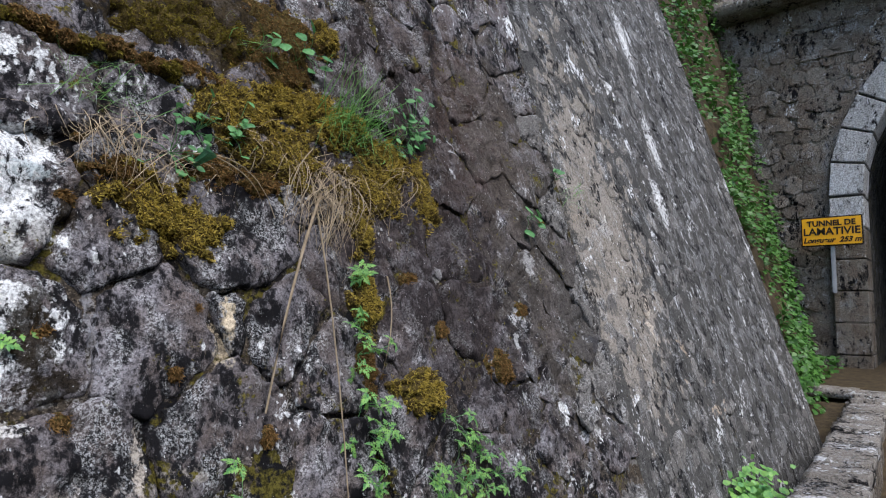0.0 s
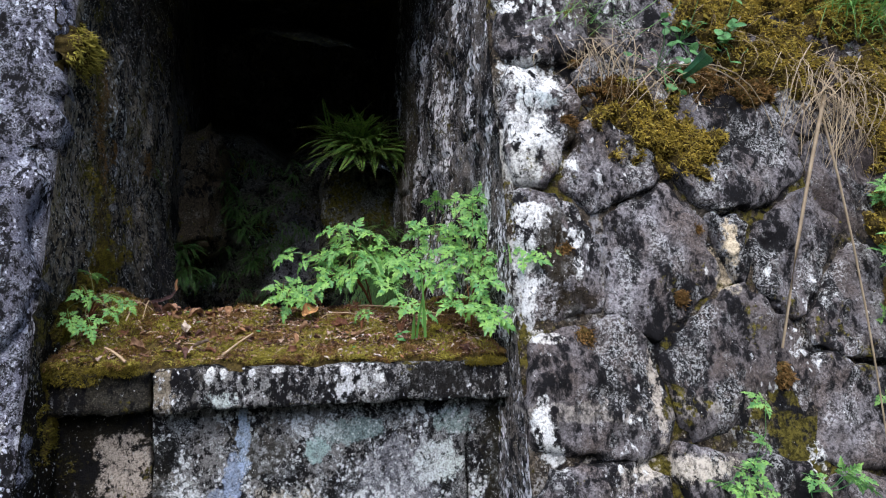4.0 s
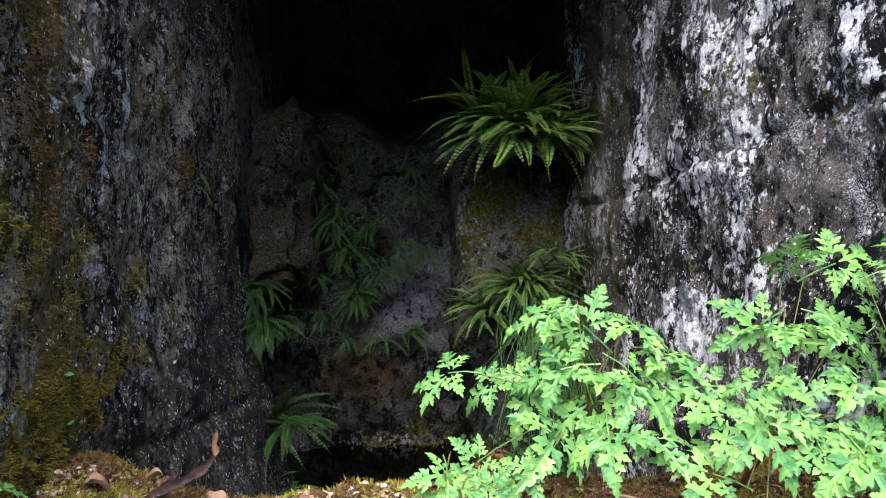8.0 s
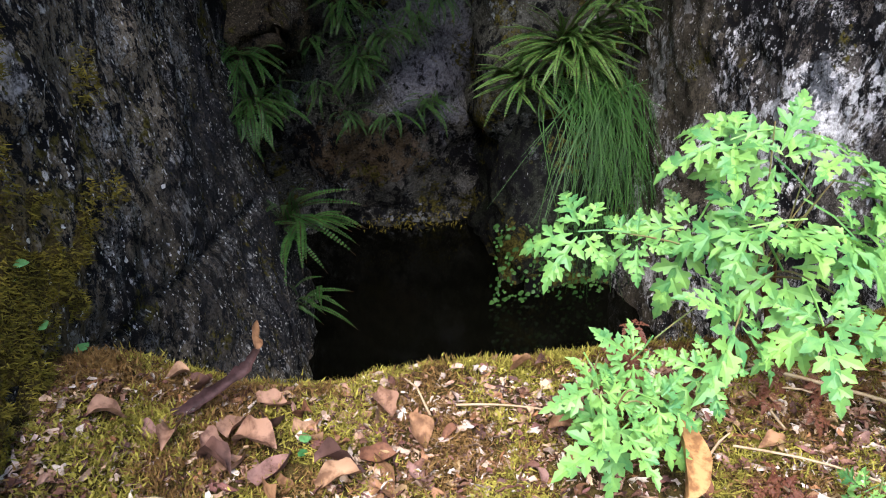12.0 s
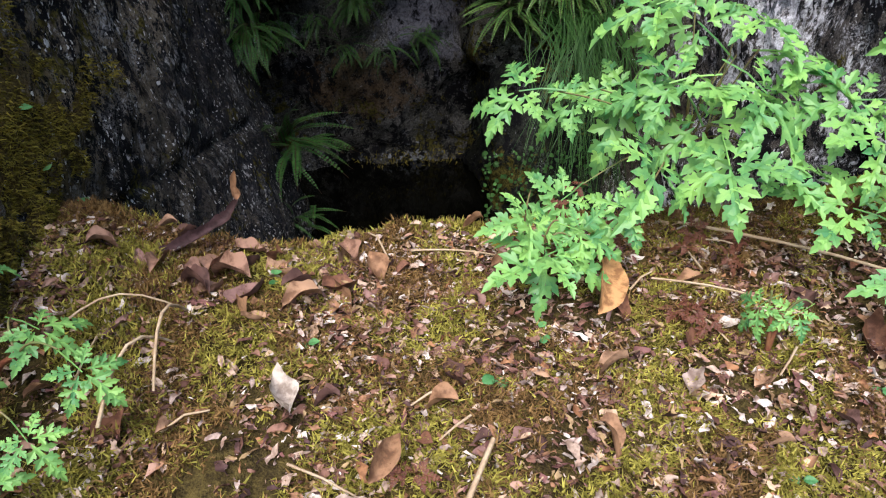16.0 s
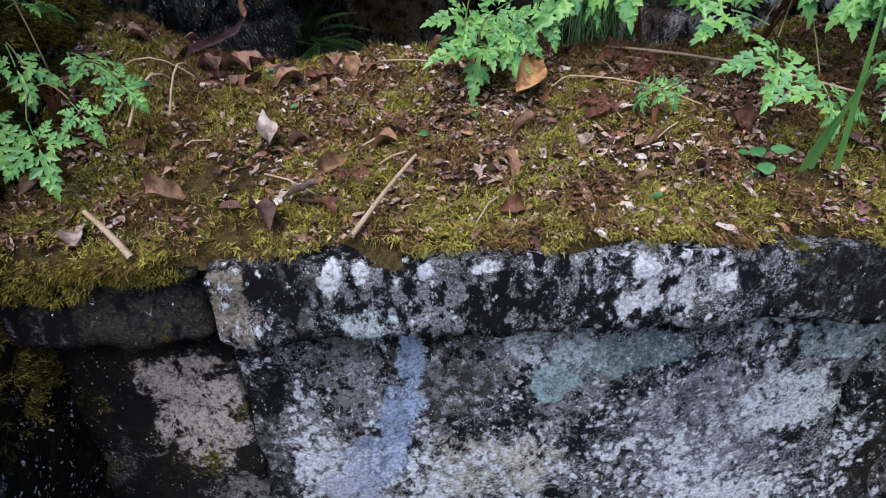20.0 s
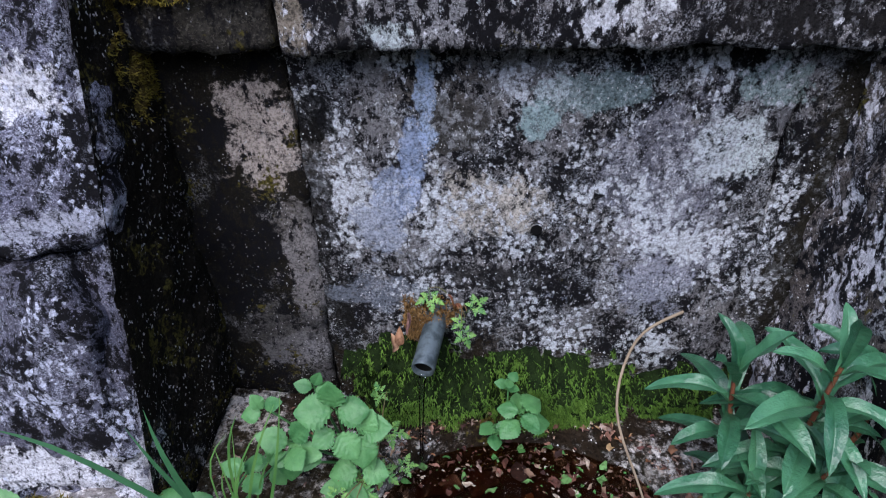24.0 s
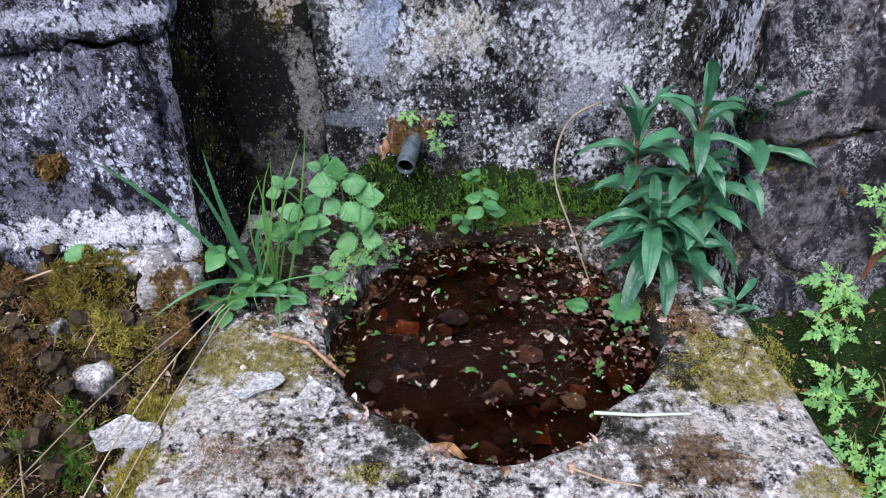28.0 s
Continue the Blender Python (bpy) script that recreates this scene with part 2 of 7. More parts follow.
LIME = (0.86, 0.87, 0.88)
QUOIN_WHITE = [(0.43, 1.43, 0.035, 0.10, (0.022, 0.016, 0.009), 0.95), (0.47, 1.33, 0.04, 0.04, (0.022, 0.016, 0.009), 0.9), (0.505, 1.72, 0.02, 0.06, (0.02, 0.014, 0.008), 0.95),
               (0.383, 2.09, 0.035, 0.03, LIME, 0.95), (0.372, 2.03, 0.025, 0.02, LIME, 0.9), (0.415, 1.85, 0.065, 0.05, LIME, 0.98), (0.42, 1.79, 0.05, 0.02, (0.5, 0.56, 0.58), 0.95), (0.40, 1.72, 0.06, 0.065, LIME, 0.98), (0.375, 1.63, 0.045, 0.05, (0.62, 0.62, 0.6), 0.9), (0.45, 1.65, 0.03, 0.03, (0.4, 0.39, 0.38), 0.8), (0.494, 1.64, 0.016, 0.014, LIME, 0.98), (0.488, 1.76, 0.010, 0.02, LIME, 0.95),
               (0.39, 1.515, 0.055, 0.03, LIME, 0.97), (0.355, 1.44, 0.025, 0.05, (0.7, 0.71, 0.72), 0.9), (0.352, 1.33, 0.022, 0.07, (0.75, 0.76, 0.77), 0.92), (0.472, 1.41, 0.013, 0.025, LIME, 0.97), (0.437, 1.40, 0.007, 0.025, LIME, 0.9), (0.46, 1.31, 0.022, 0.018, (0.7, 0.71, 0.72), 0.85), (0.41, 1.47, 0.015, 0.02, LIME, 0.8), (0.545, 1.46, 0.012, 0.12, (0.4, 0.4, 0.44), 0.7),
               (0.375, 1.262, 0.045, 0.012, (0.7, 0.68, 0.66), 0.85), (0.362, 1.095, 0.02, 0.05, LIME, 0.95), (0.39, 1.03, 0.02, 0.02, LIME, 0.85), (0.62, 1.15, 0.012, 0.09, (0.52, 0.46, 0.4), 0.9), (0.67, 1.0, 0.13, 0.02, (0.6, 0.54, 0.47), 0.9), (0.996, 0.985, 0.02, 0.035, LIME, 0.97), (0.868, 1.475, 0.017, 0.05, (0.66, 0.55, 0.4), 0.95), (0.96, 1.40, 0.012, 0.016, LIME, 0.95), (0.80, 1.40, 0.008, 0.008, LIME, 0.95),
               (2.43, 1.05, 0.025, 0.055, LIME, 0.97), (2.69, 0.94, 0.025, 0.035, LIME, 0.97), (2.57, 0.93, 0.035, 0.03, (0.6, 0.62, 0.68), 0.9), (2.435, 1.715, 0.045, 0.05, (0.72, 0.72, 0.73), 0.92), (2.2, 1.36, 0.02, 0.035, LIME, 0.9), (1.78, 1.62, 0.02, 0.03, LIME, 0.9), (1.72, 2.09, 0.02, 0.02, LIME, 0.9),
               (2.9, 1.4, 0.25, 0.5, (0.075, 0.075, 0.08), 0.7), (2.3, 2.3, 0.3, 0.5, (0.1, 0.07, 0.06), 0.6), (0.47, 0.68, 0.16, 0.26, (0.055, 0.05, 0.058), 0.3), (0.95, 2.36, 0.35, 0.13, (0.045, 0.032, 0.015), 0.9), (1.75, 1.75, 0.5, 0.5, (0.05, 0.038, 0.036), 0.6), (2.0, 1.4, 0.6, 0.6, (0.04, 0.034, 0.036), 0.4), (1.9, 2.4, 0.6, 0.5, (0.05, 0.036, 0.03), 0.4), (2.6, 1.9, 0.4, 0.9, (0.10, 0.088, 0.078), 0.6)]
ROCK = stone_mat("rubble_stone", (0.25, 0.237, 0.258), (0.15, 0.122, 0.115), crust=0.62, white=0.385, streak=0.6, moss=0.26, speck=0.45, size=1.4, clump=0.46, rag=0.72, relief=0.45, salt_share=0.25, dust=0.62, soft=0.07, stains=[(0.62, 1.00, 0.12, 0.03, (0.5, 0.46, 0.42), 0.8), (0.85, 1.40, 0.02, 0.05, (0.6, 0.52, 0.4), 0.8), (0.55, 1.12, 0.3, 0.02, (0.46, 0.42, 0.38), 0.6)], over=QUOIN_WHITE)
ROCK_PURPLE = stone_mat("violet_grey_block", (0.22, 0.222, 0.295), (0.14, 0.138, 0.178), crust=0.56, white=0.54, streak=0.7, moss=0.06, size=2.9, soft=0.04, dust=0.62, pale=(0.72, 0.75, 0.88), clump=0.34, relief=0.7, over=[(-0.70, 0.675, 0.2, 0.032, (0.82, 0.82, 0.86), 0.95), (-0.6, 0.645, 0.06, 0.03, (0.82, 0.82, 0.86), 0.85), (-0.63, 1.12, 0.04, 0.03, (0.85, 0.85, 0.88), 0.9), (-0.70, 0.99, 0.2, 0.012, (0.6, 0.62, 0.7), 0.6)])
MORTAR = stone_mat("wall_mortar", (0.12, 0.10, 0.08), (0.06, 0.045, 0.03), crust=0.55, white=0.3, streak=0.9, moss=0.5, relief=0.7, stains=[(0.85, 1.40, 0.03, 0.06, (0.6, 0.5, 0.36), 0.8), (0.6, 1.0, 0.2, 0.03, (0.5, 0.45, 0.4), 0.8)], over=QUOIN_WHITE)
FAR_STONE = stone_mat("smooth_wall_stone", (0.225, 0.215, 0.205), (0.17, 0.16, 0.155), crust=0.42, white=0.26, streak=0.6, moss=0.12, size=1.1, rag=0.68, speck=0.7, clump=0.5, relief=0.3, salt_share=0.4, soft=0.08, dust=0.5, stains=[(3.6, 2.4, 0.5, 1.2, (0.3, 0.265, 0.225), 0.7), (5.6, 2.0, 0.8, 2.5, (0.15, 0.15, 0.155), 0.7)], over=[(3.7, 1.42, 0.07, 0.13, (0.58, 0.5, 0.42), 0.95), (3.99, 1.18, 0.12, 0.12, (0.46, 0.37, 0.28), 0.95), (4.4, 0.93, 0.15, 0.12, (0.48, 0.39, 0.3), 0.95), (4.9, 2.7, 0.06, 0.12, (0.8, 0.8, 0.8), 0.97), (4.85, 3.05, 0.05, 0.1, (0.8, 0.8, 0.8), 0.97), (5.1, 3.9, 0.06, 0.15, (0.8, 0.8, 0.8), 0.97), (5.0, 3.45, 0.04, 0.1, (0.74, 0.74, 0.75), 0.6), (4.6, 2.3, 0.07, 0.2, (0.8, 0.8, 0.8), 0.97), (4.3, 3.4, 0.08, 0.3, (0.8, 0.8, 0.8), 0.97), (3.45, 2.0, 0.05, 0.1, (0.7, 0.68, 0.64), 0.8), (6.4, 1.1, 0.08, 0.3, (0.6, 0.6, 0.62), 0.7)])
FAR_MORTAR = stone_mat("lime_mortar", (0.13, 0.125, 0.12), (0.09, 0.088, 0.085), crust=0.30, white=0.43, streak=0.7, moss=0.1, size=1.2, rag=0.65, speck=0.5, clump=0.5, relief=0.3, salt_share=0.4, stains=[(3.4, 1.9, 0.4, 0.9, (0.36, 0.32, 0.28), 0.8)], over=[(4.9, 2.85, 0.1, 0.25, (0.78, 0.78, 0.79), 0.8), (5.1, 3.9, 0.1, 0.3, (0.78, 0.78, 0.79), 0.8), (4.6, 2.3, 0.1, 0.2, (0.74, 0.74, 0.75), 0.8)])
# Stains darken both niche sides towards the roof, JAMB towards its foot too.
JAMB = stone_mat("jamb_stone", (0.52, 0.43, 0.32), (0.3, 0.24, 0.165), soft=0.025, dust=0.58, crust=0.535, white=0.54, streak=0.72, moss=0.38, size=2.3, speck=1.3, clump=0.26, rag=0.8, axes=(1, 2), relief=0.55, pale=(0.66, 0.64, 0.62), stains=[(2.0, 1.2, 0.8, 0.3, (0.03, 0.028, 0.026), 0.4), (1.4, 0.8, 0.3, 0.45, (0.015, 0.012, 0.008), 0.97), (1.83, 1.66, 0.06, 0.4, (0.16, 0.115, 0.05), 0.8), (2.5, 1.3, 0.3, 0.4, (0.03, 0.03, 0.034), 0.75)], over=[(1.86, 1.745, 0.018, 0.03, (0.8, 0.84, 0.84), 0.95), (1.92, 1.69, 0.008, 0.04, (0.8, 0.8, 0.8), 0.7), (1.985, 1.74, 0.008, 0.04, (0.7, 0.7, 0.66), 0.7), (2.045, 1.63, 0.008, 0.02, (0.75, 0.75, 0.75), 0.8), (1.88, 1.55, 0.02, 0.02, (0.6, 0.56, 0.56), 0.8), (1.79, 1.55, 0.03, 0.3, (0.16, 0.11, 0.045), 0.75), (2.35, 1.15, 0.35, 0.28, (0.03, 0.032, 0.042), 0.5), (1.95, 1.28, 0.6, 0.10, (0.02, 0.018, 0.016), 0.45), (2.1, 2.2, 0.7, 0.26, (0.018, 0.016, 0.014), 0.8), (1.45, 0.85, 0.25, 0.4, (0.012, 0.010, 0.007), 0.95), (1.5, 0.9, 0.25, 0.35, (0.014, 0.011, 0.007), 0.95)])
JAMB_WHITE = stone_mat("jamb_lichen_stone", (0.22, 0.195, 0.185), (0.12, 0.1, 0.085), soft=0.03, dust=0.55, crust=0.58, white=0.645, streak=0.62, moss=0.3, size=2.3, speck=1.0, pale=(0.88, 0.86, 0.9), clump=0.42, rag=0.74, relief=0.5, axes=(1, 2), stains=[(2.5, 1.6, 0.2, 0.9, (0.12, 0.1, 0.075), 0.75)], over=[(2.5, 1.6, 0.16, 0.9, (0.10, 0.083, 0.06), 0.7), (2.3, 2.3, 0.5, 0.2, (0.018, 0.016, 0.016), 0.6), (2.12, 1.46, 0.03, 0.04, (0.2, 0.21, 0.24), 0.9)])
# The panel is darkened towards both outer edges and its foot.
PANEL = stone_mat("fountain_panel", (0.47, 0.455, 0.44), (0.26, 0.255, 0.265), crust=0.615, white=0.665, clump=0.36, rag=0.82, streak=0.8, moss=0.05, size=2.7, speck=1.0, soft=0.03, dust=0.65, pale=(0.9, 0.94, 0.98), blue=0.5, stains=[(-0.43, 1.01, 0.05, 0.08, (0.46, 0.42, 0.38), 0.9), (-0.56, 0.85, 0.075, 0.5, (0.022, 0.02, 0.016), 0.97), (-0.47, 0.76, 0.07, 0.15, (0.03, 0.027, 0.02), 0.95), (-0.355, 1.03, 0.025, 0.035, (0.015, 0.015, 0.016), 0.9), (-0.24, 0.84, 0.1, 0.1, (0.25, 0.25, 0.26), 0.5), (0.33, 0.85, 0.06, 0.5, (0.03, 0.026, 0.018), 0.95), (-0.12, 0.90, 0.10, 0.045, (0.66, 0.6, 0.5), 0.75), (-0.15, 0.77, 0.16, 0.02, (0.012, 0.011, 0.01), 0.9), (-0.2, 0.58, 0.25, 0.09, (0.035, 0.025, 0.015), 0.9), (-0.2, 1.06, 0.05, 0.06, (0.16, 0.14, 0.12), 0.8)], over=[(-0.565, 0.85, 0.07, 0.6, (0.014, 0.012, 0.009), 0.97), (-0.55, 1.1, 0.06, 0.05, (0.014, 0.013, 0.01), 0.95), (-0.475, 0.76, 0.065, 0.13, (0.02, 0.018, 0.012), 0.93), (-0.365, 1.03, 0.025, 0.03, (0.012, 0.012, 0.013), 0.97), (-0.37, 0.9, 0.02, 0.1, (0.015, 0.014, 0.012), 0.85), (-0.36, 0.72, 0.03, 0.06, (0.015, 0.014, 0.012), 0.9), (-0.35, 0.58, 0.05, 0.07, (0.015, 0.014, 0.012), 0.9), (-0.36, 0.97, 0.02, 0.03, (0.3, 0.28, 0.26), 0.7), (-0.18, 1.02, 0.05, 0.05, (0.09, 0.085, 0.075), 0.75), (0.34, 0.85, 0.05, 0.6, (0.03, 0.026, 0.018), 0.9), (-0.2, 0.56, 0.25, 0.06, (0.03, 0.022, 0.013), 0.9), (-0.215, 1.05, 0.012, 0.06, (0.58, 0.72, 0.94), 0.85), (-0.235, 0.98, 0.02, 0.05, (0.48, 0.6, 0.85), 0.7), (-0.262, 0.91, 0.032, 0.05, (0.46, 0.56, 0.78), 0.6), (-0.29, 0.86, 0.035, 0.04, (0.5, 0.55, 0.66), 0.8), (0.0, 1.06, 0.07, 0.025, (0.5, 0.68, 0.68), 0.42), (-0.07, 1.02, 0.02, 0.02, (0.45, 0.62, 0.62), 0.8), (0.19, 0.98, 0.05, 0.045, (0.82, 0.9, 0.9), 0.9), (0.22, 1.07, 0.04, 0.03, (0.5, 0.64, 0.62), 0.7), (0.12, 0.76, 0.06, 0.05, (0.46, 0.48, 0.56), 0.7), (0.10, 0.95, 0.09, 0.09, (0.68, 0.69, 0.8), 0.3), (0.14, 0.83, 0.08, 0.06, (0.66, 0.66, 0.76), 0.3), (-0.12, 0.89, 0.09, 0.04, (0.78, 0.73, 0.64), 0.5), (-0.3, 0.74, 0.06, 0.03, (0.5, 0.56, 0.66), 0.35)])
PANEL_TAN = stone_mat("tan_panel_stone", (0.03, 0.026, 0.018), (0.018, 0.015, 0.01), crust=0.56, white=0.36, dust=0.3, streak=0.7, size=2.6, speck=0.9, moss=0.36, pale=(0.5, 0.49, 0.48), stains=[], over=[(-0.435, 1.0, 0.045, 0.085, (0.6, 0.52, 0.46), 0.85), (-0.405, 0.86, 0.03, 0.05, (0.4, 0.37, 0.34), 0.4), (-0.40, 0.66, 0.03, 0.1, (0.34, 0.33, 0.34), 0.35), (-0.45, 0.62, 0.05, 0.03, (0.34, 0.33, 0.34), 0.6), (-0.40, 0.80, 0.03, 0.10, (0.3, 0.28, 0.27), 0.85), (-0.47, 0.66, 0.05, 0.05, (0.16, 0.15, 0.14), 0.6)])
PANEL_DARK = stone_mat("dark_mossy_stone", (0.06, 0.055, 0.045), (0.035, 0.03, 0.02), dust=0.35, crust=0.58, white=0.42, streak=0.5, moss=0.3, size=1.4, speck=0.6)
SLAB = stone_mat("sill_stone", (0.3, 0.295, 0.3), (0.14, 0.13, 0.13), crust=0.62, white=0.62, streak=0.6, moss=0.16, size=2.6, soft=0.03, dust=0.55, pale=(0.88, 0.89, 0.93), clump=0.34, rag=0.72, speck=0.5, stains=[(0.2, 1.17, 0.07, 0.06, (0.02, 0.02, 0.022), 0.9), (-0.33, 1.17, 0.04, 0.06, (0.05, 0.045, 0.04), 0.8)], over=[(-0.274, 1.195, 0.009, 0.014, LIME, 0.95), (-0.25, 1.195, 0.008, 0.012, LIME, 0.95), (-0.15, 1.2, 0.014, 0.007, LIME, 0.95), (-0.02, 1.195, 0.009, 0.013, LIME, 0.95), (0.05, 1.19, 0.013, 0.018, LIME, 0.95), (0.02, 1.165, 0.008, 0.03, LIME, 0.8), (-0.25, 1.145, 0.03, 0.014, (0.7, 0.78, 0.78), 0.9), (-0.36, 1.16, 0.02, 0.05, (0.4, 0.34, 0.26), 0.7), (0.2, 1.17, 0.09, 0.04, (0.02, 0.018, 0.017), 0.8)])
BASIN = stone_mat("basin_stone", (0.8, 0.73, 0.65), (0.58, 0.52, 0.45), crust=0.42, white=0.62, streak=1.0, moss=0.32, size=1.3, speck=0.7, pale=(0.95, 0.905, 0.85), clump=0.32, relief=0.7, flat=True, stains=[(-0.1, 1.46, 0.45, 0.12, (0.035, 0.024, 0.014), 0.97), (-0.5, 1.25, 0.16, 0.12, (0.05, 0.035, 0.018), 0.9), (0.27, 1.22, 0.1, 0.08, (0.12, 0.075, 0.05), 0.85), (0.25, 1.02, 0.08, 0.07, (0.25, 0.2, 0.06), 0.8), (-0.44, 1.05, 0.1, 0.05, (0.25, 0.21, 0.06), 0.85), (0.1, 0.86, 0.1, 0.04, (0.12, 0.08, 0.05), 0.8), (-0.085, 1.17, 0.262, 0.262, (0.035, 0.03, 0.018), 0.9)], over=[(-0.085, 1.17, 0.262, 0.262, (0.03, 0.026, 0.014), 0.8), (-0.08, 1.47, 0.42, 0.09, (0.03, 0.02, 0.012), 0.97), (-0.5, 1.3, 0.14, 0.1, (0.04, 0.03, 0.015), 0.9), (0.25, 1.3, 0.1, 0.1, (0.06, 0.04, 0.025), 0.85)])
PALE_STONE = stone_mat("pale_rubble_stone", (0.62, 0.58, 0.55), (0.46, 0.42, 0.4), crust=0.2, white=0.72, pale=(0.92, 0.89, 0.86), streak=1.0, moss=0.4, size=2.0, speck=0.8, clump=0.34, relief=0.6)
CAVE = stone_mat("cave_rock", (0.17, 0.16, 0.15), (0.09, 0.085, 0.07), crust=0.52, white=0.42, streak=0.7, moss=0.40, size=1.4, dust=0.4, pale=(0.42, 0.43, 0.47), over=[(-0.12, 1.42, 0.12, 0.22, (0.24, 0.235, 0.29), 0.6), (-0.28, 1.15, 0.14, 0.09, (0.16, 0.10, 0.05), 0.7)])
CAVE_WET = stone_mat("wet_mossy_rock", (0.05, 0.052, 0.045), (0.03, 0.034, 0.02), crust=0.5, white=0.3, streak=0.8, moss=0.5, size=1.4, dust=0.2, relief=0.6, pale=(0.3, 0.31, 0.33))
CAVE_PALE = stone_mat("grey_cave_block", (0.22, 0.215, 0.195), (0.12, 0.115, 0.085), crust=0.46, white=0.44, streak=0.9, moss=0.56, size=1.4, relief=0.6, pale=(0.42, 0.43, 0.44))
CAVE_BROWN = stone_mat("brown_cave_rock", (0.15, 0.112, 0.075), (0.085, 0.066, 0.043), crust=0.36, white=0.36, streak=0.9, moss=0.3, size=1.4, relief=0.6, pale=(0.5, 0.48, 0.44))
PORTAL = stone_mat("portal_rubble", (0.27, 0.245, 0.215), (0.2, 0.155, 0.12), crust=0.36, white=0.38, streak=0.6, moss=0.2, size=0.6)
RING = stone_mat("arch_stone", (0.74, 0.74, 0.74), (0.6, 0.59, 0.58), crust=0.26, white=0.66, streak=0.5, size=0.5)
EARTH = plain_mat("damp_earth", (0.03, 0.022, 0.014), (0.075, 0.055, 0.03), 12, 0.95, 0.2, 0.6, 0.01)
MOSS_BED = plain_mat("moss_bed", (0.03, 0.02, 0.009), (0.13, 0.095, 0.03), 90, 0.95, 0.1, 1.0, 0.012)
GREEN_BED = plain_mat("green_moss_bed", (0.005, 0.010, 0.003), (0.018, 0.034, 0.008), 60, 0.95, 0.1, 1.0, 0.012)
SLOPE_GREEN = plain_mat("added_slope_green", (0.008, 0.014, 0.006), (0.035, 0.06, 0.02), 1.5, 0.9, 0.2, 1.0, 0.3)
ROAD = plain_mat("road_asphalt", (0.04, 0.04, 0.04), (0.065, 0.063, 0.06), 30, 0.9, 0.3, 0.4, 0.005)
COPING = stone_mat("coping_stone", (0.44, 0.4, 0.36), (0.32, 0.28, 0.24), crust=0.42, white=0.52, streak=1.0, moss=0.1, size=0.8)

# ---- the battered wall ----
BATTER, FOOT_Y = 0.30, 1.03
NORMAL = Vector((0, -1, BATTER)).normalized()
OPEN_L, OPEN_R, OPEN_T = -0.57, 0.335, 2.6


def on_wall(x, z, d=0.0):
    return Vector((x, FOOT_Y + BATTER * z, z)) + NORMAL * d


def clip(poly, px, pz, nx, nz):
    """Keeps the side of a line that its normal points away from."""
    out = []
    for k in range(len(poly)):
        (ax, az), (bx, bz) = poly[k - 1], poly[k]
        da, db = (ax - px) * nx + (az - pz) * nz, (bx - px) * nx + (bz - pz) * nz
        if (da <= 0) != (db <= 0):
            t = da / (da - db)
            out.append((ax + (bx - ax) * t, az + (bz - az) * t))
        if db <= 0:
            out.append((bx, bz))
    return out


def stone_cells(seeds, rect, tall=1.25):
    """Cells round the seeds (x, z and, if given, a radius) inside a rectangle (x0, z0, x1, z1)."""
    x0, z0, x1, z1 = rect
    out = []
    for i, (sx, sz, *sr) in enumerate(seeds):
        poly = [(x0, z0), (x1, z0), (x1, z1), (x0, z1)]
        for j, (tx, tz, *tr) in enumerate(seeds):
            if i != j and abs(tx - sx) < 1.3 and abs(tz - sz) < 1.1 and len(poly) > 2:
                f = 0.5
                if sr and tr:
                    f = max(0.1, min(0.9, 0.5 + (sr[0] ** 2 - tr[0] ** 2) / (2 * ((tx - sx) ** 2 + (tz - sz) ** 2))))
                poly = clip(poly, lerp(sx, tx, f), lerp(sz, tz, f), tx - sx, (tz - sz) * tall * tall)
        if len(poly) > 2:
            out.append(((sx, sz), poly))
    return out


def rounded(poly, n, gap):
    """A cell's outline, drawn in by a joint, with its corners rounded, in n even steps."""
    cx, cz = sum(p[0] for p in poly) / len(poly), sum(p[1] for p in poly) / len(poly)
    inn = poly
    for k in range(len(poly)):
        (ax, az), (bx, bz) = poly[k - 1], poly[k]
        ln = math.hypot(bx - ax, bz - az)
        if ln < 1e-6:
            continue
        nx, nz = (bz - az) / ln, -(bx - ax) / ln
        if (cx - ax) * nx + (cz - az) * nz > 0:
            nx, nz = -nx, -nz
        inn = clip(inn, ax - nx * gap, az - nz * gap, nx, nz)
        if len(inn) < 3:
            return None
    for _ in range(1):
        nxt = []
        for k in range(len(inn)):
            a, b = inn[k - 1], inn[k]
            nxt += [(a[0] * 0.88 + b[0] * 0.12, a[1] * 0.88 + b[1] * 0.12), (a[0] * 0.12 + b[0] * 0.88, a[1] * 0.12 + b[1] * 0.88)]
        inn = nxt
    lens = [math.hypot(inn[k][0] - inn[k - 1][0], inn[k][1] - inn[k - 1][1]) for k in range(len(inn))]
    total, out, k, run = sum(lens), [], 0, 0.0
    for i in range(n):
        want = total * i / n
        while run + lens[k] < want and k < len(lens) - 1:
            run += lens[k]
            k += 1
        f = (want - run) / max(lens[k], 1e-9)
        out.append((lerp(inn[k - 1][0], inn[k][0], f), lerp(inn[k - 1][1], inn[k][1], f)))
    return out


RINGS = ((1.0, -0.06), (1.0, -0.014), (0.985, -0.001), (0.955, 0.008), (0.91, 0.0125), (0.85, 0.0145), (0.77, 0.0155), (0.68, 0.016), (0.58, 0.016), (0.47, 0.016), (0.36, 0.016), (0.24, 0.016), (0.12, 0.016))
RINGS_FAR = RINGS[:3] + RINGS[4:11:3]


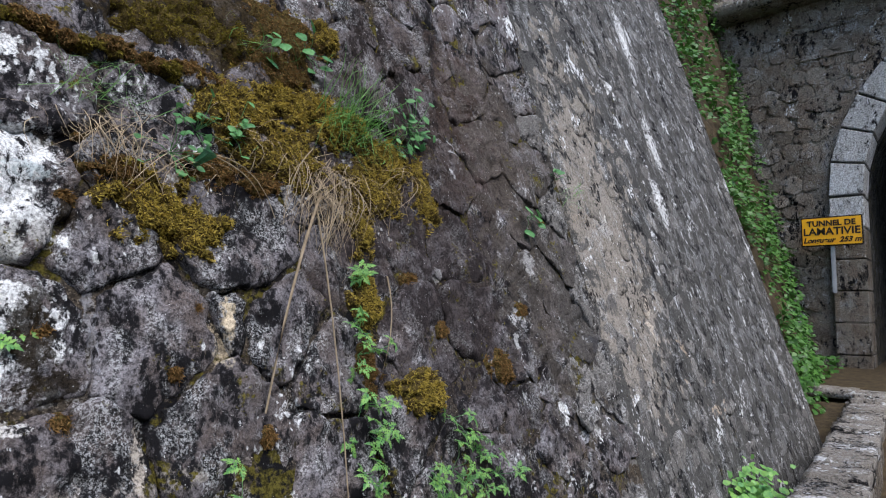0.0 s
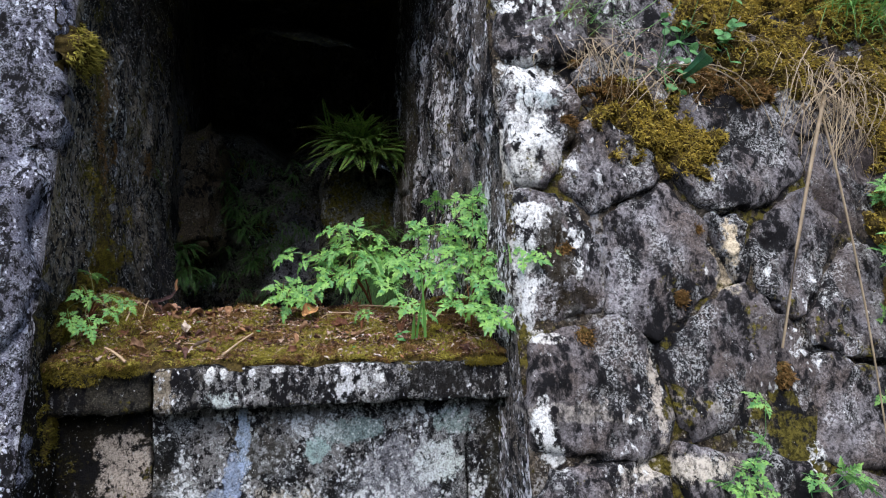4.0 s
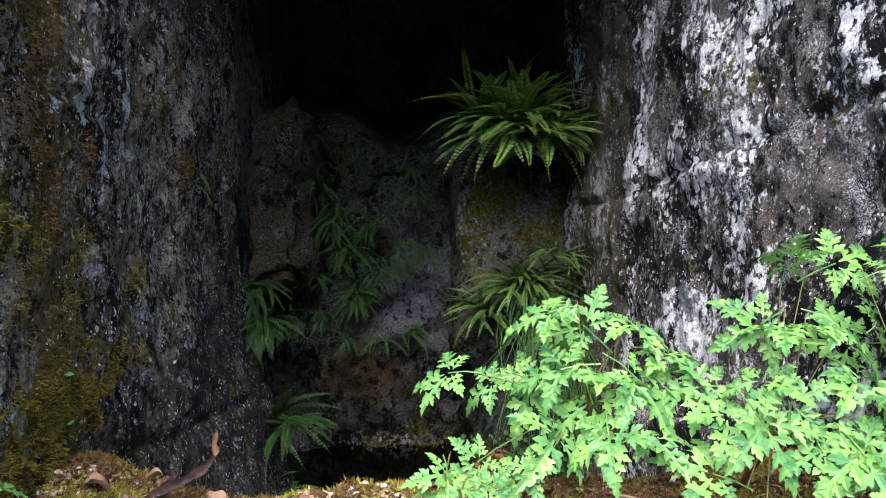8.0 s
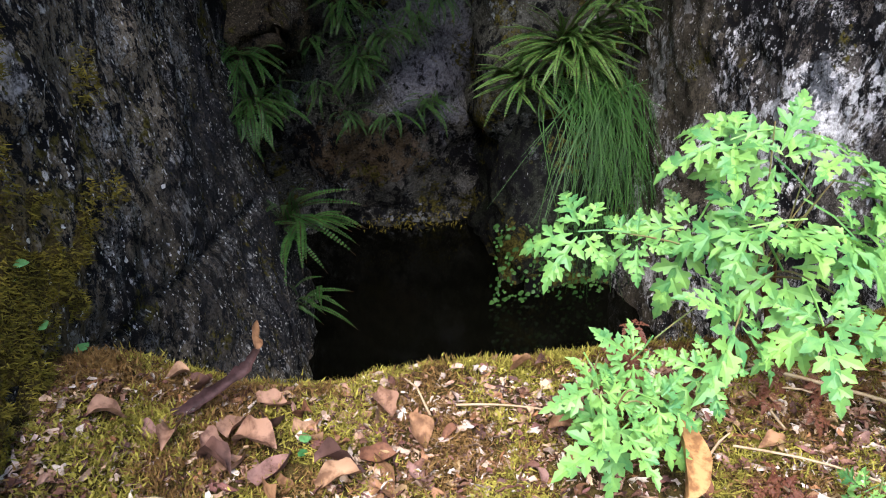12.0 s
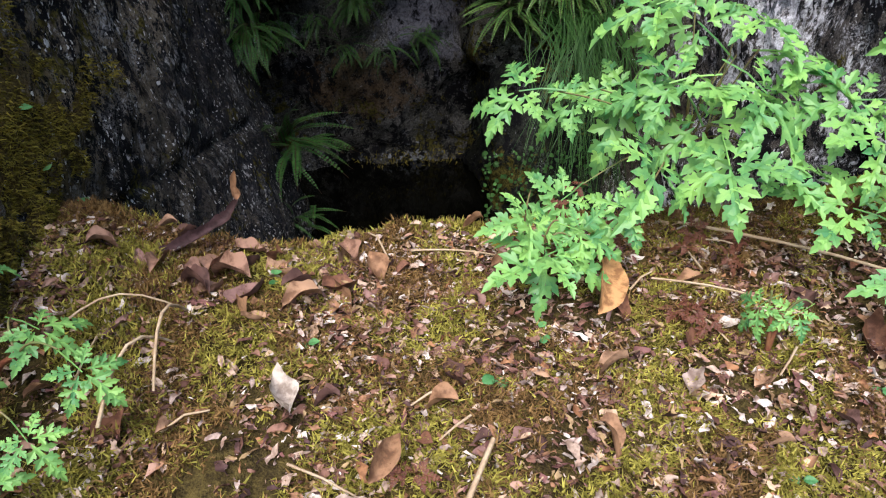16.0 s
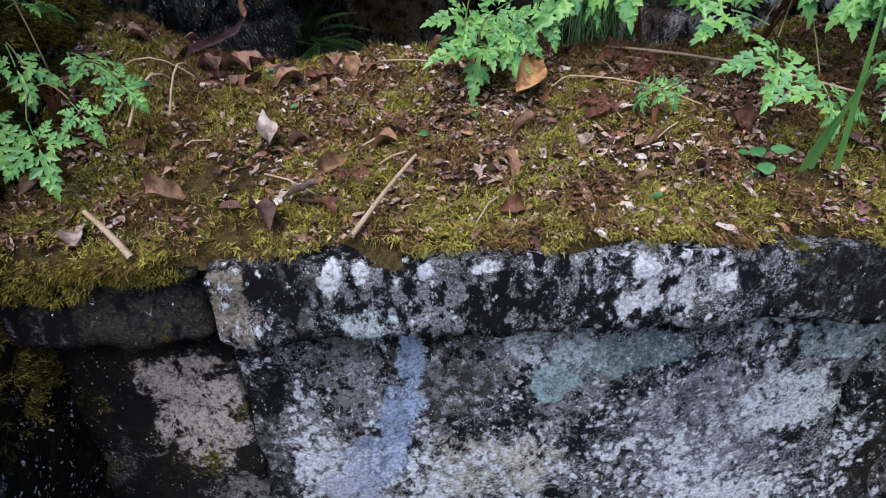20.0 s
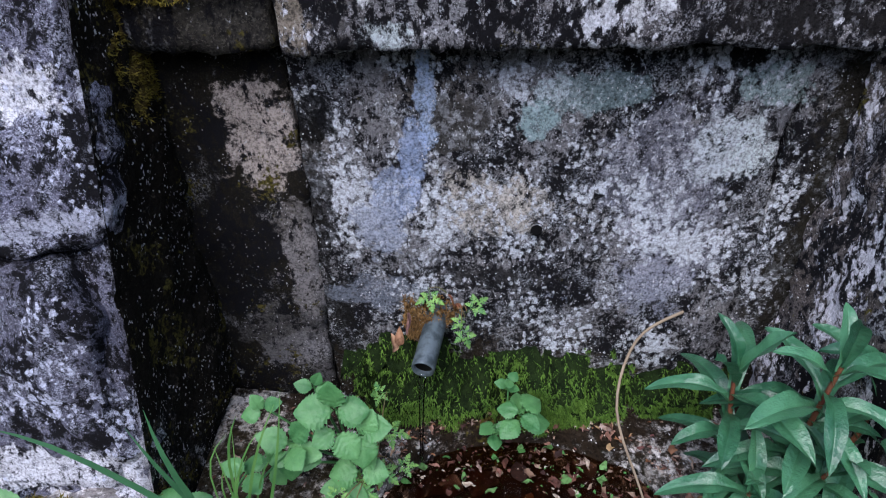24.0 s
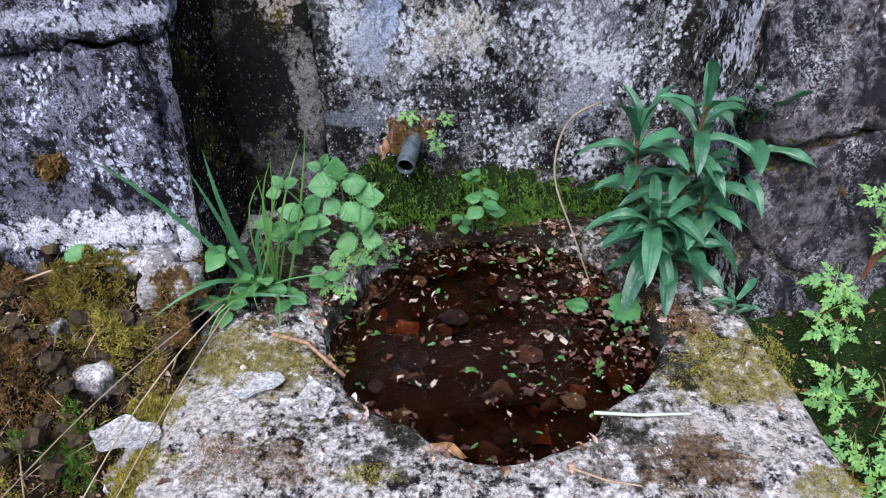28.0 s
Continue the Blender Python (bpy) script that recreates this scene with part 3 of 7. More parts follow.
def stone_mesh(outline, place, rise=1.0, rough=0.012, wobble=0.016, seed=0.0, rings=RINGS):
    """Vertices and faces of one bulging stone; place(u, v, d) puts it on its wall."""
    n = len(outline)
    cx, cz = sum(p[0] for p in outline) / n, sum(p[1] for p in outline) / n
    tx, tz = random.uniform(-0.09, 0.09), random.uniform(-0.09, 0.09)
    verts, faces = [], []
    for s, d in rings:
        for x, z in outline:
            u, v = lerp(cx, x, s), lerp(cz, z, s)
            j = wobble * (fbm((u, 3.0, v), 9, seed, 3) + 0.7 * fbm((u, 5.0, v), 26, seed, 3))
            u += j * (x - cx) * 9 * s
            v += j * (z - cz) * 9 * s
            dd = d * rise + (u - cx) * tx + (v - cz) * tz
            if d > -0.03:
                dd += rough * (fbm((u, 0.0, v), 8, seed, 6) + 0.5 * fbm((u, 1.0, v), 40, seed, 3))
            verts.append(place(u, v, dd))
    verts.append(place(cx, cz, rings[-1][1] * rise + rough * fbm((cx, 0, cz), 7, seed, 5)))
    faces = grid_faces(n, len(rings), True)
    last = (len(rings) - 1) * n
    faces += [(last + i, last + (i + 1) % n, len(verts) - 1) for i in range(n)]
    return verts, faces


def wall_core(name, x0, x1, z0, z1, nu, nv, material, label, depth=-0.009, back=4.2):
    """The wall's body: an uneven mortar face on the batter, a back and closed sides."""
    verts = []
    for j in range(nv):
        for i in range(nu):
            x, z = lerp(x0, x1, i / (nu - 1)), lerp(z0, z1, j / (nv - 1))
            verts.append(on_wall(x, z, depth + 0.008 * fbm((x, 0, z), 6, 3.3, 5)))
    faces = grid_faces(nu, nv)
    base = len(verts)
    for x, z in ((x0, z0), (x1, z0), (x1, z1), (x0, z1)):
        verts.append((x, back, z))
    faces += [tuple(range(nu - 1, -1, -1)) + (base, base + 1),
              tuple(range((nv - 1) * nu, nv * nu)) + (base + 2, base + 3),
              tuple(j * nu for j in range(nv)) + (base + 3, base),
              tuple(j * nu + nu - 1 for j in range(nv - 1, -1, -1)) + (base + 1, base + 2),
              (base, base + 3, base + 2, base + 1)]
    return tagged(link_mesh(name, verts, faces, material), label, "wall", kind="structure")


wall_east = wall_core("wall_east", OPEN_R, 3.0, -0.3, 6.5, 120, 240, MORTAR, "battered rubble stone retaining wall with moss and lichen")
wall_far = wall_core("wall_far", 3.0, 7.0, -0.3, 6.5, 120, 150, FAR_MORTAR, "smooth grey mortared stretch of the retaining wall", 0.006)
wall_west = wall_core("wall_west", -2.0, OPEN_L, -0.3, 6.5, 60, 200, ROCK_PURPLE, "battered wall pier of large violet-grey blocks")
wall_top = wall_core("wall_top", OPEN_L, OPEN_R, OPEN_T, 6.5, 40, 90, MORTAR, "rubble wall above the niche opening")

# seeds of the stones beside the opening, then an uneven course pattern
EAST = [(0.435, 2.03, 0.10), (0.415, 1.74, 0.11), (0.575, 1.66, 0.09), (0.40, 1.42, 0.11), (0.70, 1.42, 0.14), (0.92, 1.69, 0.15), (0.485, 1.145, 0.13), (0.84, 1.18, 0.16), (0.885, 1.475, 0.05), (1.04, 1.45, 0.11),
        (0.49, 2.29, 0.13), (0.755, 2.0, 0.10), (1.62, 1.40, 0.15), (0.67, 1.82, 0.08), (0.48, 0.90, 0.12), (0.80, 0.93, 0.10), (0.80, 2.30, 0.14), (1.22, 1.30, 0.12), (1.18, 1.08, 0.11), (1.37, 1.62, 0.13), (1.32, 1.95, 0.15), (1.10, 2.12, 0.12), (1.90, 1.45, 0.12)]
for row in range(-2, 30):
    for col in range(12):
        x, z = 0.42 + col * 0.235 + (row % 2) * 0.11 + random.uniform(-0.07, 0.07), 0.02 + row * 0.22 + random.uniform(-0.06, 0.06)
        if z < 6.4 and x < 2.98 and all((x - a) ** 2 + (z - b) ** 2 > (r + 0.085) ** 2 for a, b, r in EAST):
            EAST.append((x, z, random.uniform(0.085, 0.125)))


def lay(wall, cells_list, pick, n=56, gap=0.005, rise=1.0, rough=0.020, limit=300, zmax=2.9, name="upper_stones"):
    """The stones of a wall: single objects near the path, the rest in one mesh a material."""
    many, count = {}, 0
    for i, ((sx, sz), poly) in enumerate(cells_list):
        near = sz < zmax and count < limit
        line = rounded(poly, n if near else 16, gap * random.uniform(0.6, 1.6) * (1.0 if sx < 1.25 else 0.6))
        if not line:
            continue
        v, f = stone_mesh(line, on_wall, rise * random.uniform(0.35, 1.25) * (1.0 if sx < 1.25 else lerp(0.7, 0.3, smooth01((sx - 1.25) / 0.8))), rough, seed=i * 1.7, rings=RINGS if near else RINGS_FAR)
        if near:
            link_mesh("stone", v, f, pick(i, sx, sz), wall)
            count += 1
        else:
            vs, fs = many.setdefault(pick(i, sx, sz), ([], []))
            k = len(vs)
            vs += v
            fs += [tuple(a + k for a in q) for q in f]
    for material, (vs, fs) in many.items():
        tagged(link_mesh(name, vs, fs, material, wall), kind="stuff")


# ---- sill, panel and water niche ----
def block(name, x0, x1, y0, y1, z0, z1, material, parent=None, label="", step_len=0.02, rough=0.008, scale=9, seed=0.0, soft=0.012):
    """A dressed stone block with worn edges and an uneven skin."""
    nx, ny, nz = (max(2, int(round(abs(b - a) / step_len))) for a, b in ((x0, x1), (y0, y1), (z0, z1)))
    bm = bmesh.new()
    made = {}

    def vert(i, j, k):
        if (i, j, k) not in made:
            p = Vector((lerp(x0, x1, i / nx), lerp(y0, y1, j / ny), lerp(z0, z1, k / nz)))
            pull = Vector(((i == 0) - (i == nx), (j == 0) - (j == ny), (k == 0) - (k == nz)))
            edge = sum(abs(c) for c in pull)
            off = rough * (fbm(p, scale, seed, 5) + 0.5 * fbm(p, scale * 4, seed, 4)) - (soft * (edge - 1) * (0.6 + 0.5 * fbm(p, 14, seed + 5, 3)) if edge > 1 else 0)
            made[(i, j, k)] = bm.verts.new(p - pull * off)
        return made[(i, j, k)]
    for i in range(nx):
        for j in range(ny):
            for k in (0, nz):
                bm.faces.new((vert(i, j, k), vert(i + 1, j, k), vert(i + 1, j + 1, k), vert(i, j + 1, k)))
    for i in range(nx):
        for k in range(nz):
            for j in (0, ny):
                bm.faces.new((vert(i, j, k), vert(i + 1, j, k), vert(i + 1, j, k + 1), vert(i, j, k + 1)))
    for j in range(ny):
        for k in range(nz):
            for i in (0, nx):
                bm.faces.new((vert(i, j, k), vert(i, j + 1, k), vert(i, j + 1, k + 1), vert(i, j, k + 1)))
    return part(name, bm, material, parent, label)

# ---- niche structure ----
def jamb(name, x_fn, y1, z0, z1, material, label, nu=130, nv=230, rough=0.017):
    """A side of the niche, from the wall's face inwards."""
    def at(a, b):
        z = lerp(z0, z1, b)
        yf = FOOT_Y + BATTER * z + 0.004
        y = lerp(yf, y1, a)
        x = x_fn(y, z)
        s = 1 if x > 0 else -1
        d = rough * (fbm((1.4 * y, 0, z), 4, s, 5) + 0.45 * fbm((y * 1.2, 4, z * 0.8), 24, s, 4) + 0.22 * fbm((y * 1.2, 7, z * 0.9), 70, s, 3))
        d *= smooth01(a * 8 + 0.25)
        joint = min(abs(((z + 0.05 * math.sin(3 * y)) - q)) for q in (0.86, 1.27, 1.70, 2.12))
        if joint < 0.012:
            d += 0.012 * (1 - joint / 0.012)
        return (min(x + d, OPEN_R - 0.003) if x > 0 else max(x - d, OPEN_L + 0.003), y, z)
    return tagged(sheet(name, at, nu, nv, material), label, "niche side", kind="structure")


jamb("niche_side_right", lambda y, z: OPEN_R - 0.006 - 0.045 * smooth01((y - 1.4) / 1.2), 2.78, 0.3, 2.7, JAMB_WHITE, "dark niche side streaked with white lichen, blackest towards the roof")
jamb("niche_side_left", lambda y, z: OPEN_L + 0.010 + 0.16 * smooth01((1.62 - z) / 0.9) * smooth01((y - 1.75) / 0.5), 2.62, 0.3, 2.7, JAMB, "damp niche side with lichen flecks, blackened towards roof and foot")



def cave_back(a, b):
    x, z = lerp(-1.0, 0.9, a), lerp(0.2, 2.9, b)
    deep = 0.75 * smooth01((z + 0.12 * fbm((a * 1.9, 4, 0), 2.5, 3, 3) - 1.82) / 0.3)
    return (x, 2.98 + deep + 0.12 * fbm((a * 1.9, 0, b * 2.6), 2.2, 9, 5) + 0.03 * fbm((a * 1.9, 2, b * 2.6), 9, 2, 4) + 0.012 * fbm((a * 1.9, 3, b * 2.6), 30, 2, 4), z)


niche_back = tagged(sheet("niche_back", cave_back, 130, 190, CAVE), "dark wet rock at the back of the niche", "rock", kind="structure")
tagged(sheet("niche_side_inner", lambda a, b: (OPEN_L + 0.008 + 0.05 * abs(fbm((a, 5, b * 2), 3, 1, 4)) * smooth01(a * 8), lerp(2.6, 4.15, a), lerp(0.2, 2.9, b)), 40, 50, CAVE), "dark rock side of the niche", "rock", kind="structure")
tagged(sheet("niche_ceiling", lambda a, b: (lerp(-1.0, 0.9, a), lerp(1.75, 4.15, b), 2.62 + 0.05 * fbm((a * 2, 5, b * 2), 3, 1, 4)), 30, 30, CAVE), "dark rock roof of the niche", "ceiling", kind="structure")
tagged(sheet("niche_water", lambda a, b: (lerp(-0.8, 0.5, a), lerp(1.6, 3.3, b), 0.9), 2, 2, plain_mat("black_pool", (0.0015, 0.0015, 0.001), (0.003, 0.003, 0.002), 5, 0.05, 0.22, 0)), "still black water in the niche", "water", kind="structure")

block_rock = block("rock_block", -0.01, 0.42, 2.74, 3.1, 1.22, 1.78, CAVE_PALE, step_len=0.025, rough=0.02, seed=4, soft=0.02)
tagged(block_rock, "squared damp grey stone bearing ferns", "rock")
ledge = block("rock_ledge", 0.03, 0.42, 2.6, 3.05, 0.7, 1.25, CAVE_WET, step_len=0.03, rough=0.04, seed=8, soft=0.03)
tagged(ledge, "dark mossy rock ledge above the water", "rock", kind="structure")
boulder = block("rock_boulder", -0.75, -0.42, 2.72, 3.1, 1.45, 1.92, CAVE_BROWN, step_len=0.025, rough=0.06, scale=4, seed=13, soft=0.06)
tagged(boulder, "brown overhanging rock in the niche corner", "rock")

# slab of the sill, in two stones
slab = thing("sill", (0, 0, 0), "moss-covered stone sill of the niche", "sill", kind="structure")
block("sill_stone", -0.375, 0.345, 1.465, 1.86, 1.125, 1.207, SLAB, slab, "black and white lichened sill stone", 0.012, 0.007, 11, 1, 0.004)
block("sill_stone", -0.575, -0.383, 1.472, 1.86, 1.125, 1.203, PANEL_DARK, slab, "dark mossy sill stone", 0.012, 0.008, 11, 2, 0.004)
block("sill_bed", -0.575, 0.345, 1.56, 1.88, 0.35, 1.12, CAVE, slab, "", 0.05, 0.006, 9, 3)


def sill_top(x, y):
    """Height of the moss bed on the sill."""
    t = smooth01((y - 1.465) / 0.3)
    h = 1.219 + 0.065 * t - 0.05 * smooth01((y - 1.8) / 0.1) + 0.010 * fbm((x, y, 0), 8, 2, 4) + 0.005 * fbm((x, y, 1), 34, 2, 3)
    h += 0.05 * smooth01((-0.42 - x) / 0.12) * t + 0.03 * smooth01((x - 0.12) / 0.2) * t
    return h


moss_bed = sheet("moss_bed", lambda a, b: (lerp(-0.572, 0.335, a), lerp(1.474 + 0.014 * fbm((a * 3, 0, 0), 3, 7, 4), 1.885, b), sill_top(lerp(-0.572, 0.335, a), lerp(1.465, 1.885, b)) - 0.02 * smooth01((0.05 - b) / 0.05)), 260, 120, MOSS_BED)
tagged(moss_bed, "bed of brown-green moss and soil on the sill", "moss", kind="stuff")

panel = thing("fountain_panel", (0, 0, 0), "lichen-stained stone panel behind the spout", "panel", kind="structure")
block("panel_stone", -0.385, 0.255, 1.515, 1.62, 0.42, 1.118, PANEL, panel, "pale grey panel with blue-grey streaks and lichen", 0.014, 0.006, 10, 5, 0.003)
block("panel_stone", -0.58, -0.3855, 1.514, 1.62, 0.42, 1.118, PANEL_TAN, panel, "granular stone, near-black with a tan patch", 0.013, 0.008, 10, 6, 0.0025)
block("panel_stone", 0.256, 0.345, 1.512, 1.62, 0.42, 1.118, PANEL, panel, "stone blackened towards its outer edge, with some lichen", 0.014, 0.008, 8, 9, 0.005)

# ---- basin ----
BX, BY, BR = -0.085, 1.13, 0.255
RIM = 0.532


def basin_rim(x, y):
    return RIM + 0.006 * fbm((x, y, 0), 8, 3, 4) + 0.02 * smooth01((-0.3 - x) / 0.2)


def hole_radius(a):
    return BR * (1 + 0.24 * max(0.0, math.sin(a)) + 0.035 * math.sin(2 * a + 1) + 0.05 * fbm((math.cos(a), math.sin(a), 0), 2, 6, 3) + 0.03 * fbm((math.cos(a), math.sin(a), 0), 6, 2, 3) + 0.05 * math.cos(4 * a) * (math.sin(a) < 0.4))


basin = thing("basin", (0, 0, 0), "worn stone basin holding leaf-filled water", "basin")
X0, X1, Y0, Y1 = -0.575, 0.338, 0.70, 1.50


def basin_shape(lo, hi):
    verts, faces, n = [], [], 96
    for k in range(n):
        a = 2 * math.pi * k / n
        c, s = math.cos(a), math.sin(a)
        r = hole_radius(a)
        far = min(((X1 - BX) / c if c > 0 else (X0 - BX) / c) if abs(c) > 1e-6 else 9, ((Y1 - BY) / s if s > 0 else (Y0 - BY) / s) if abs(s) > 1e-6 else 9)
        prof = [(0.02, 0.36), (r * 0.8, 0.37), (r * 0.96, 0.42), (r * 0.985, 0.50), (r, 0.522), (r * 1.05, None), (lerp(r, far, 0.3), None), (lerp(r, far, 0.55), None), (lerp(r, far, 0.8), None), (far - 0.02, None), (far, RIM - 0.02), (far, 0.35), (far, 0.0)]
        for q, z in prof:
            x, y = BX + c * q, BY + s * q
            verts.append((x + 0.006 * fbm((x, y, 1), 9, 4, 3), y + 0.006 * fbm((x, y, 4), 9, 4, 3), basin_rim(x, y) if z is None else z))
    m = 13
    for k in range(n):
        k2 = (k + 1) % n
        for i in range(lo, hi):
            faces.append((k * m + i, k * m + i + 1, k2 * m + i + 1, k2 * m + i))
    used = sorted({i for f in faces for i in f})
    place = {i: j for j, i in enumerate(used)}
    return [verts[i] for i in used], [tuple(place[i] for i in f) for f in faces]


link_mesh("bowl", *basin_shape(0, 4), BASIN, basin, "dark wet hollow of the basin")
link_mesh("rim", *basin_shape(4, 12), BASIN, basin, "broad worn lichened stone rim")


def disc(r0, z, n=72):
    verts = [(BX, BY, z)] + [(BX + math.cos(2 * math.pi * k / n) * (hole_radius(2 * math.pi * k / n) * r0), BY + math.sin(2 * math.pi * k / n) * (hole_radius(2 * math.pi * k / n) * r0), z) for k in range(n)]
    return verts, [(0, 1 + k, 1 + (k + 1) % n) for k in range(n)]



# ---- ground, road, far end ----
def ground_z(x, y):
    return 0.62 * smooth01((x - 3.5) / 8.0)


def ground_at(a, b):
    # fine near the place, coarse far off
    def far(t):
        s = 2 * t - 1
        return math.copysign(abs(s) ** 5 * 900 + abs(s) * 9, s)
    x, y = 3 + far(a), far(b)
    return (x, y, ground_z(x, y) - 0.02 + 0.02 * fbm((x, y, 0), 1.3, 1, 4))


tagged(sheet("ground", ground_at, 120, 120, EARTH), "damp dark earth with fallen leaves", "ground", kind="structure")
tagged(sheet("road", lambda a, b: (lerp(-20, 30, a), lerp(-3.6, 0.35 - 0.12, b), ground_z(lerp(-20, 30, a), 0) + 0.03), 60, 6, ROAD), "grey asphalt road to the tunnel", "road", kind="structure")

# unseen wooded slope over the road, behind the path, added to block low sky light
tagged(sheet("hillside", lambda a, b: (lerp(-60, 60, a), -7 - 9 * b - 0.01 * (lerp(-60, 60, a)) ** 2 * 0.2, lerp(0.0, 9.0, b) + 1.2 * fbm((a * 40, b * 6, 0), 0.5, 3, 4) * b), 60, 16, SLOPE_GREEN), "unseen wooded slope added to block low sky light", "hillside", kind="structure")

PX = 12.0
PY, PZ, PRO, PRI = -1.6, 3.4, 3.2, 2.72


def portal_wall():
    """The tunnel's front wall with its round opening, on the plane x = PX."""
    verts, faces, n = [], [], 40
    arc = [(PY + PRO * math.cos(math.pi * k / n), PZ + PRO * math.sin(math.pi * k / n)) for k in range(n + 1)]
    inner = [(PY + PRO, 0.0)] + arc + [(PY - PRO, 0.0)]
    outer = []
    for y, z in inner:
        if z <= PZ:
            outer.append((5.5 if y > PY else -9, z))
        else:
            k = max(abs(y - PY) / 7.1, (z - PZ) / 5.2)
            outer.append((PY + (y - PY) / k, PZ + (z - PZ) / k))
    m = len(inner)
    for d in (0.0, 1.0):
        for ring in (inner, outer):
            for y, z in ring:
                verts.append((PX + d - 0.0 * z, y, z))
    for k in range(m - 1):
        faces += [(k, k + 1, m + k + 1, m + k), (2 * m + k, 3 * m + k, 3 * m + k + 1, 2 * m + k + 1), (k, 2 * m + k, 2 * m + k + 1, k + 1), (m + k, m + k + 1, 3 * m + k + 1, 3 * m + k)]
    return verts, faces


tagged(link_mesh("tunnel_wall", *portal_wall(), PORTAL, smooth=False), "dark rubble wall round the tunnel mouth", "wall", kind="structure")
tunnel = sheet("tunnel_lining", lambda a, b: (lerp(PX + 0.05, PX + 40, b), PY + (PRI + 0.02) * (math.cos(math.pi * a)), max(0.0, PZ + (PRI + 0.02) * math.sin(math.pi * a)) if 0 < a < 1 else 0.3), 40, 8, CAVE)
tagged(tunnel, "unlit dark tunnel lining", "tunnel", kind="structure")
tagged(link_mesh("tunnel_end", [(PX + 39, -6, 0), (PX + 39, 4, 0), (PX + 39, 4, 7), (PX + 39, -6, 7)], [(0, 1, 2, 3)], CAVE), "dark depth of the tunnel", "tunnel", kind="structure")

arch = thing("tunnel_arch", (0, 0, 0), "whitened cut stone arch of the tunnel mouth", "arch", kind="structure")


def voussoir(p, d0=-0.12, d1=0.6):
    """A ring stone between four (y, z) corners, with chamfered edges."""
    bm = bmesh.new()
    a = [bm.verts.new((PX + d0, y, z)) for y, z in p]
    b = [bm.verts.new((PX + d1, y, z)) for y, z in p]
    bm.faces.new(a)
    bm.faces.new(b[::-1])
    for k in range(4):
        bm.faces.new((a[k - 1], a[k], b[k], b[k - 1]))
    bmesh.ops.bevel(bm, geom=bm.edges[:], offset=0.015, segments=1, affect="EDGES")
    return bm


for k in range(17):
    a0, a1 = math.pi * (k + 0.03) / 17, math.pi * (k + 0.97) / 17
    part("arch_stone", voussoir([(PY + r * math.cos(a), PZ + r * math.sin(a)) for r, a in ((PRI, a0), (PRO, a0), (PRO, a1), (PRI, a1))]), RING, arch, smooth=False)
for side in (1, -1):
    for k in range(6):
        z0, z1 = 0.3 + k * 0.515, 0.3 + (k + 0.97) * 0.515
        part("arch_stone", voussoir([(PY + side * PRI, z0), (PY + side * PRO, z0), (PY + side * PRO, z1), (PY + side * PRI, z1)]), RING if k > 4 else PORTAL, arch, smooth=False)

# sloping bank between the wall's end and the tunnel
def bank_at(a, b):
    z = lerp(0.0, 9.0, b)
    p = Vector((lerp(6.9, PX + 0.05, a), lerp(FOOT_Y + BATTER * z + 0.12, 2.05 + 0.2 * (z - 0.6), a), z))
    p.y += 0.12 * fbm(p, 1.6, 4, 4)
    return p


bank = tagged(sheet("bank", bank_at, 50, 60, EARTH), "steep earth bank under ivy", "bank", kind="structure")

# ---- plants: shapes ----
MOSS = leaf_mat("moss_tips", (0.07, 0.06, 0.01), (0.54, 0.47, 0.10), 0.25, 0.8, 0.1, 55)
MOSS_GOLD = leaf_mat("golden_moss_tips", (0.085, 0.065, 0.012), (0.62, 0.47, 0.10), 0.25, 0.8, 0.1, 40)
MOSS_OLIVE = leaf_mat("olive_moss_tips", (0.045, 0.038, 0.007), (0.3, 0.24, 0.04), 0.2, 0.85, 0.1)
MOSS_BROWN = leaf_mat("brown_moss_tips", (0.05, 0.028, 0.012), (0.34, 0.2, 0.075), 0.2, 0.85, 0.1, 55)
MOSS_GREEN = leaf_mat("green_moss_tips", (0.025, 0.06, 0.01), (0.17, 0.31, 0.05), 0.25, 0.8, 0.1)
HERB = leaf_mat("cranesbill_leaf", (0.06, 0.23, 0.085), (0.33, 0.58, 0.14), 0.36, 0.42, 0.4, 60)
HERB_STALK = plain_mat("green_red_stalk", (0.12, 0.16, 0.05), (0.2, 0.12, 0.06), 40, 0.6, 0.3, 0)
HERB_STEM = plain_mat("red_brown_stem", (0.13, 0.035, 0.02), (0.2, 0.09, 0.04), 40, 0.6, 0.3, 0)
FERN = leaf_mat("fern_pinnae", (0.05, 0.16, 0.04), (0.30, 0.46, 0.10), 0.3, 0.5, 0.3)
# Darker copy of the fern green: the niche's shade is put into it.
FERN_SHADED = leaf_mat("fern_pinnae_shade_tint", (0.02, 0.07, 0.018), (0.085, 0.2, 0.045), 0.3, 0.5, 0.3)
RACHIS = plain_mat("dark_rachis", (0.03, 0.015, 0.008), (0.06, 0.03, 0.012), 40, 0.5, 0.3, 0)
LANCE = leaf_mat("rocket_leaf", (0.014, 0.08, 0.036), (0.085, 0.25, 0.12), 0.2, 0.28, 0.6, 45, 0.5)
MINT = leaf_mat("soft_green_leaf", (0.04, 0.16, 0.05), (0.16, 0.38, 0.13), 0.3, 0.42, 0.4, 50, 0.5)
GRASS_BLUE = leaf_mat("broad_grass_blade", (0.03, 0.12, 0.05), (0.09, 0.26, 0.11), 0.3, 0.42, 0.35)
MINT_BRIGHT = leaf_mat("bright_toothed_leaf", (0.06, 0.2, 0.06), (0.18, 0.42, 0.15), 0.3, 0.42, 0.4, 50, 0.5)
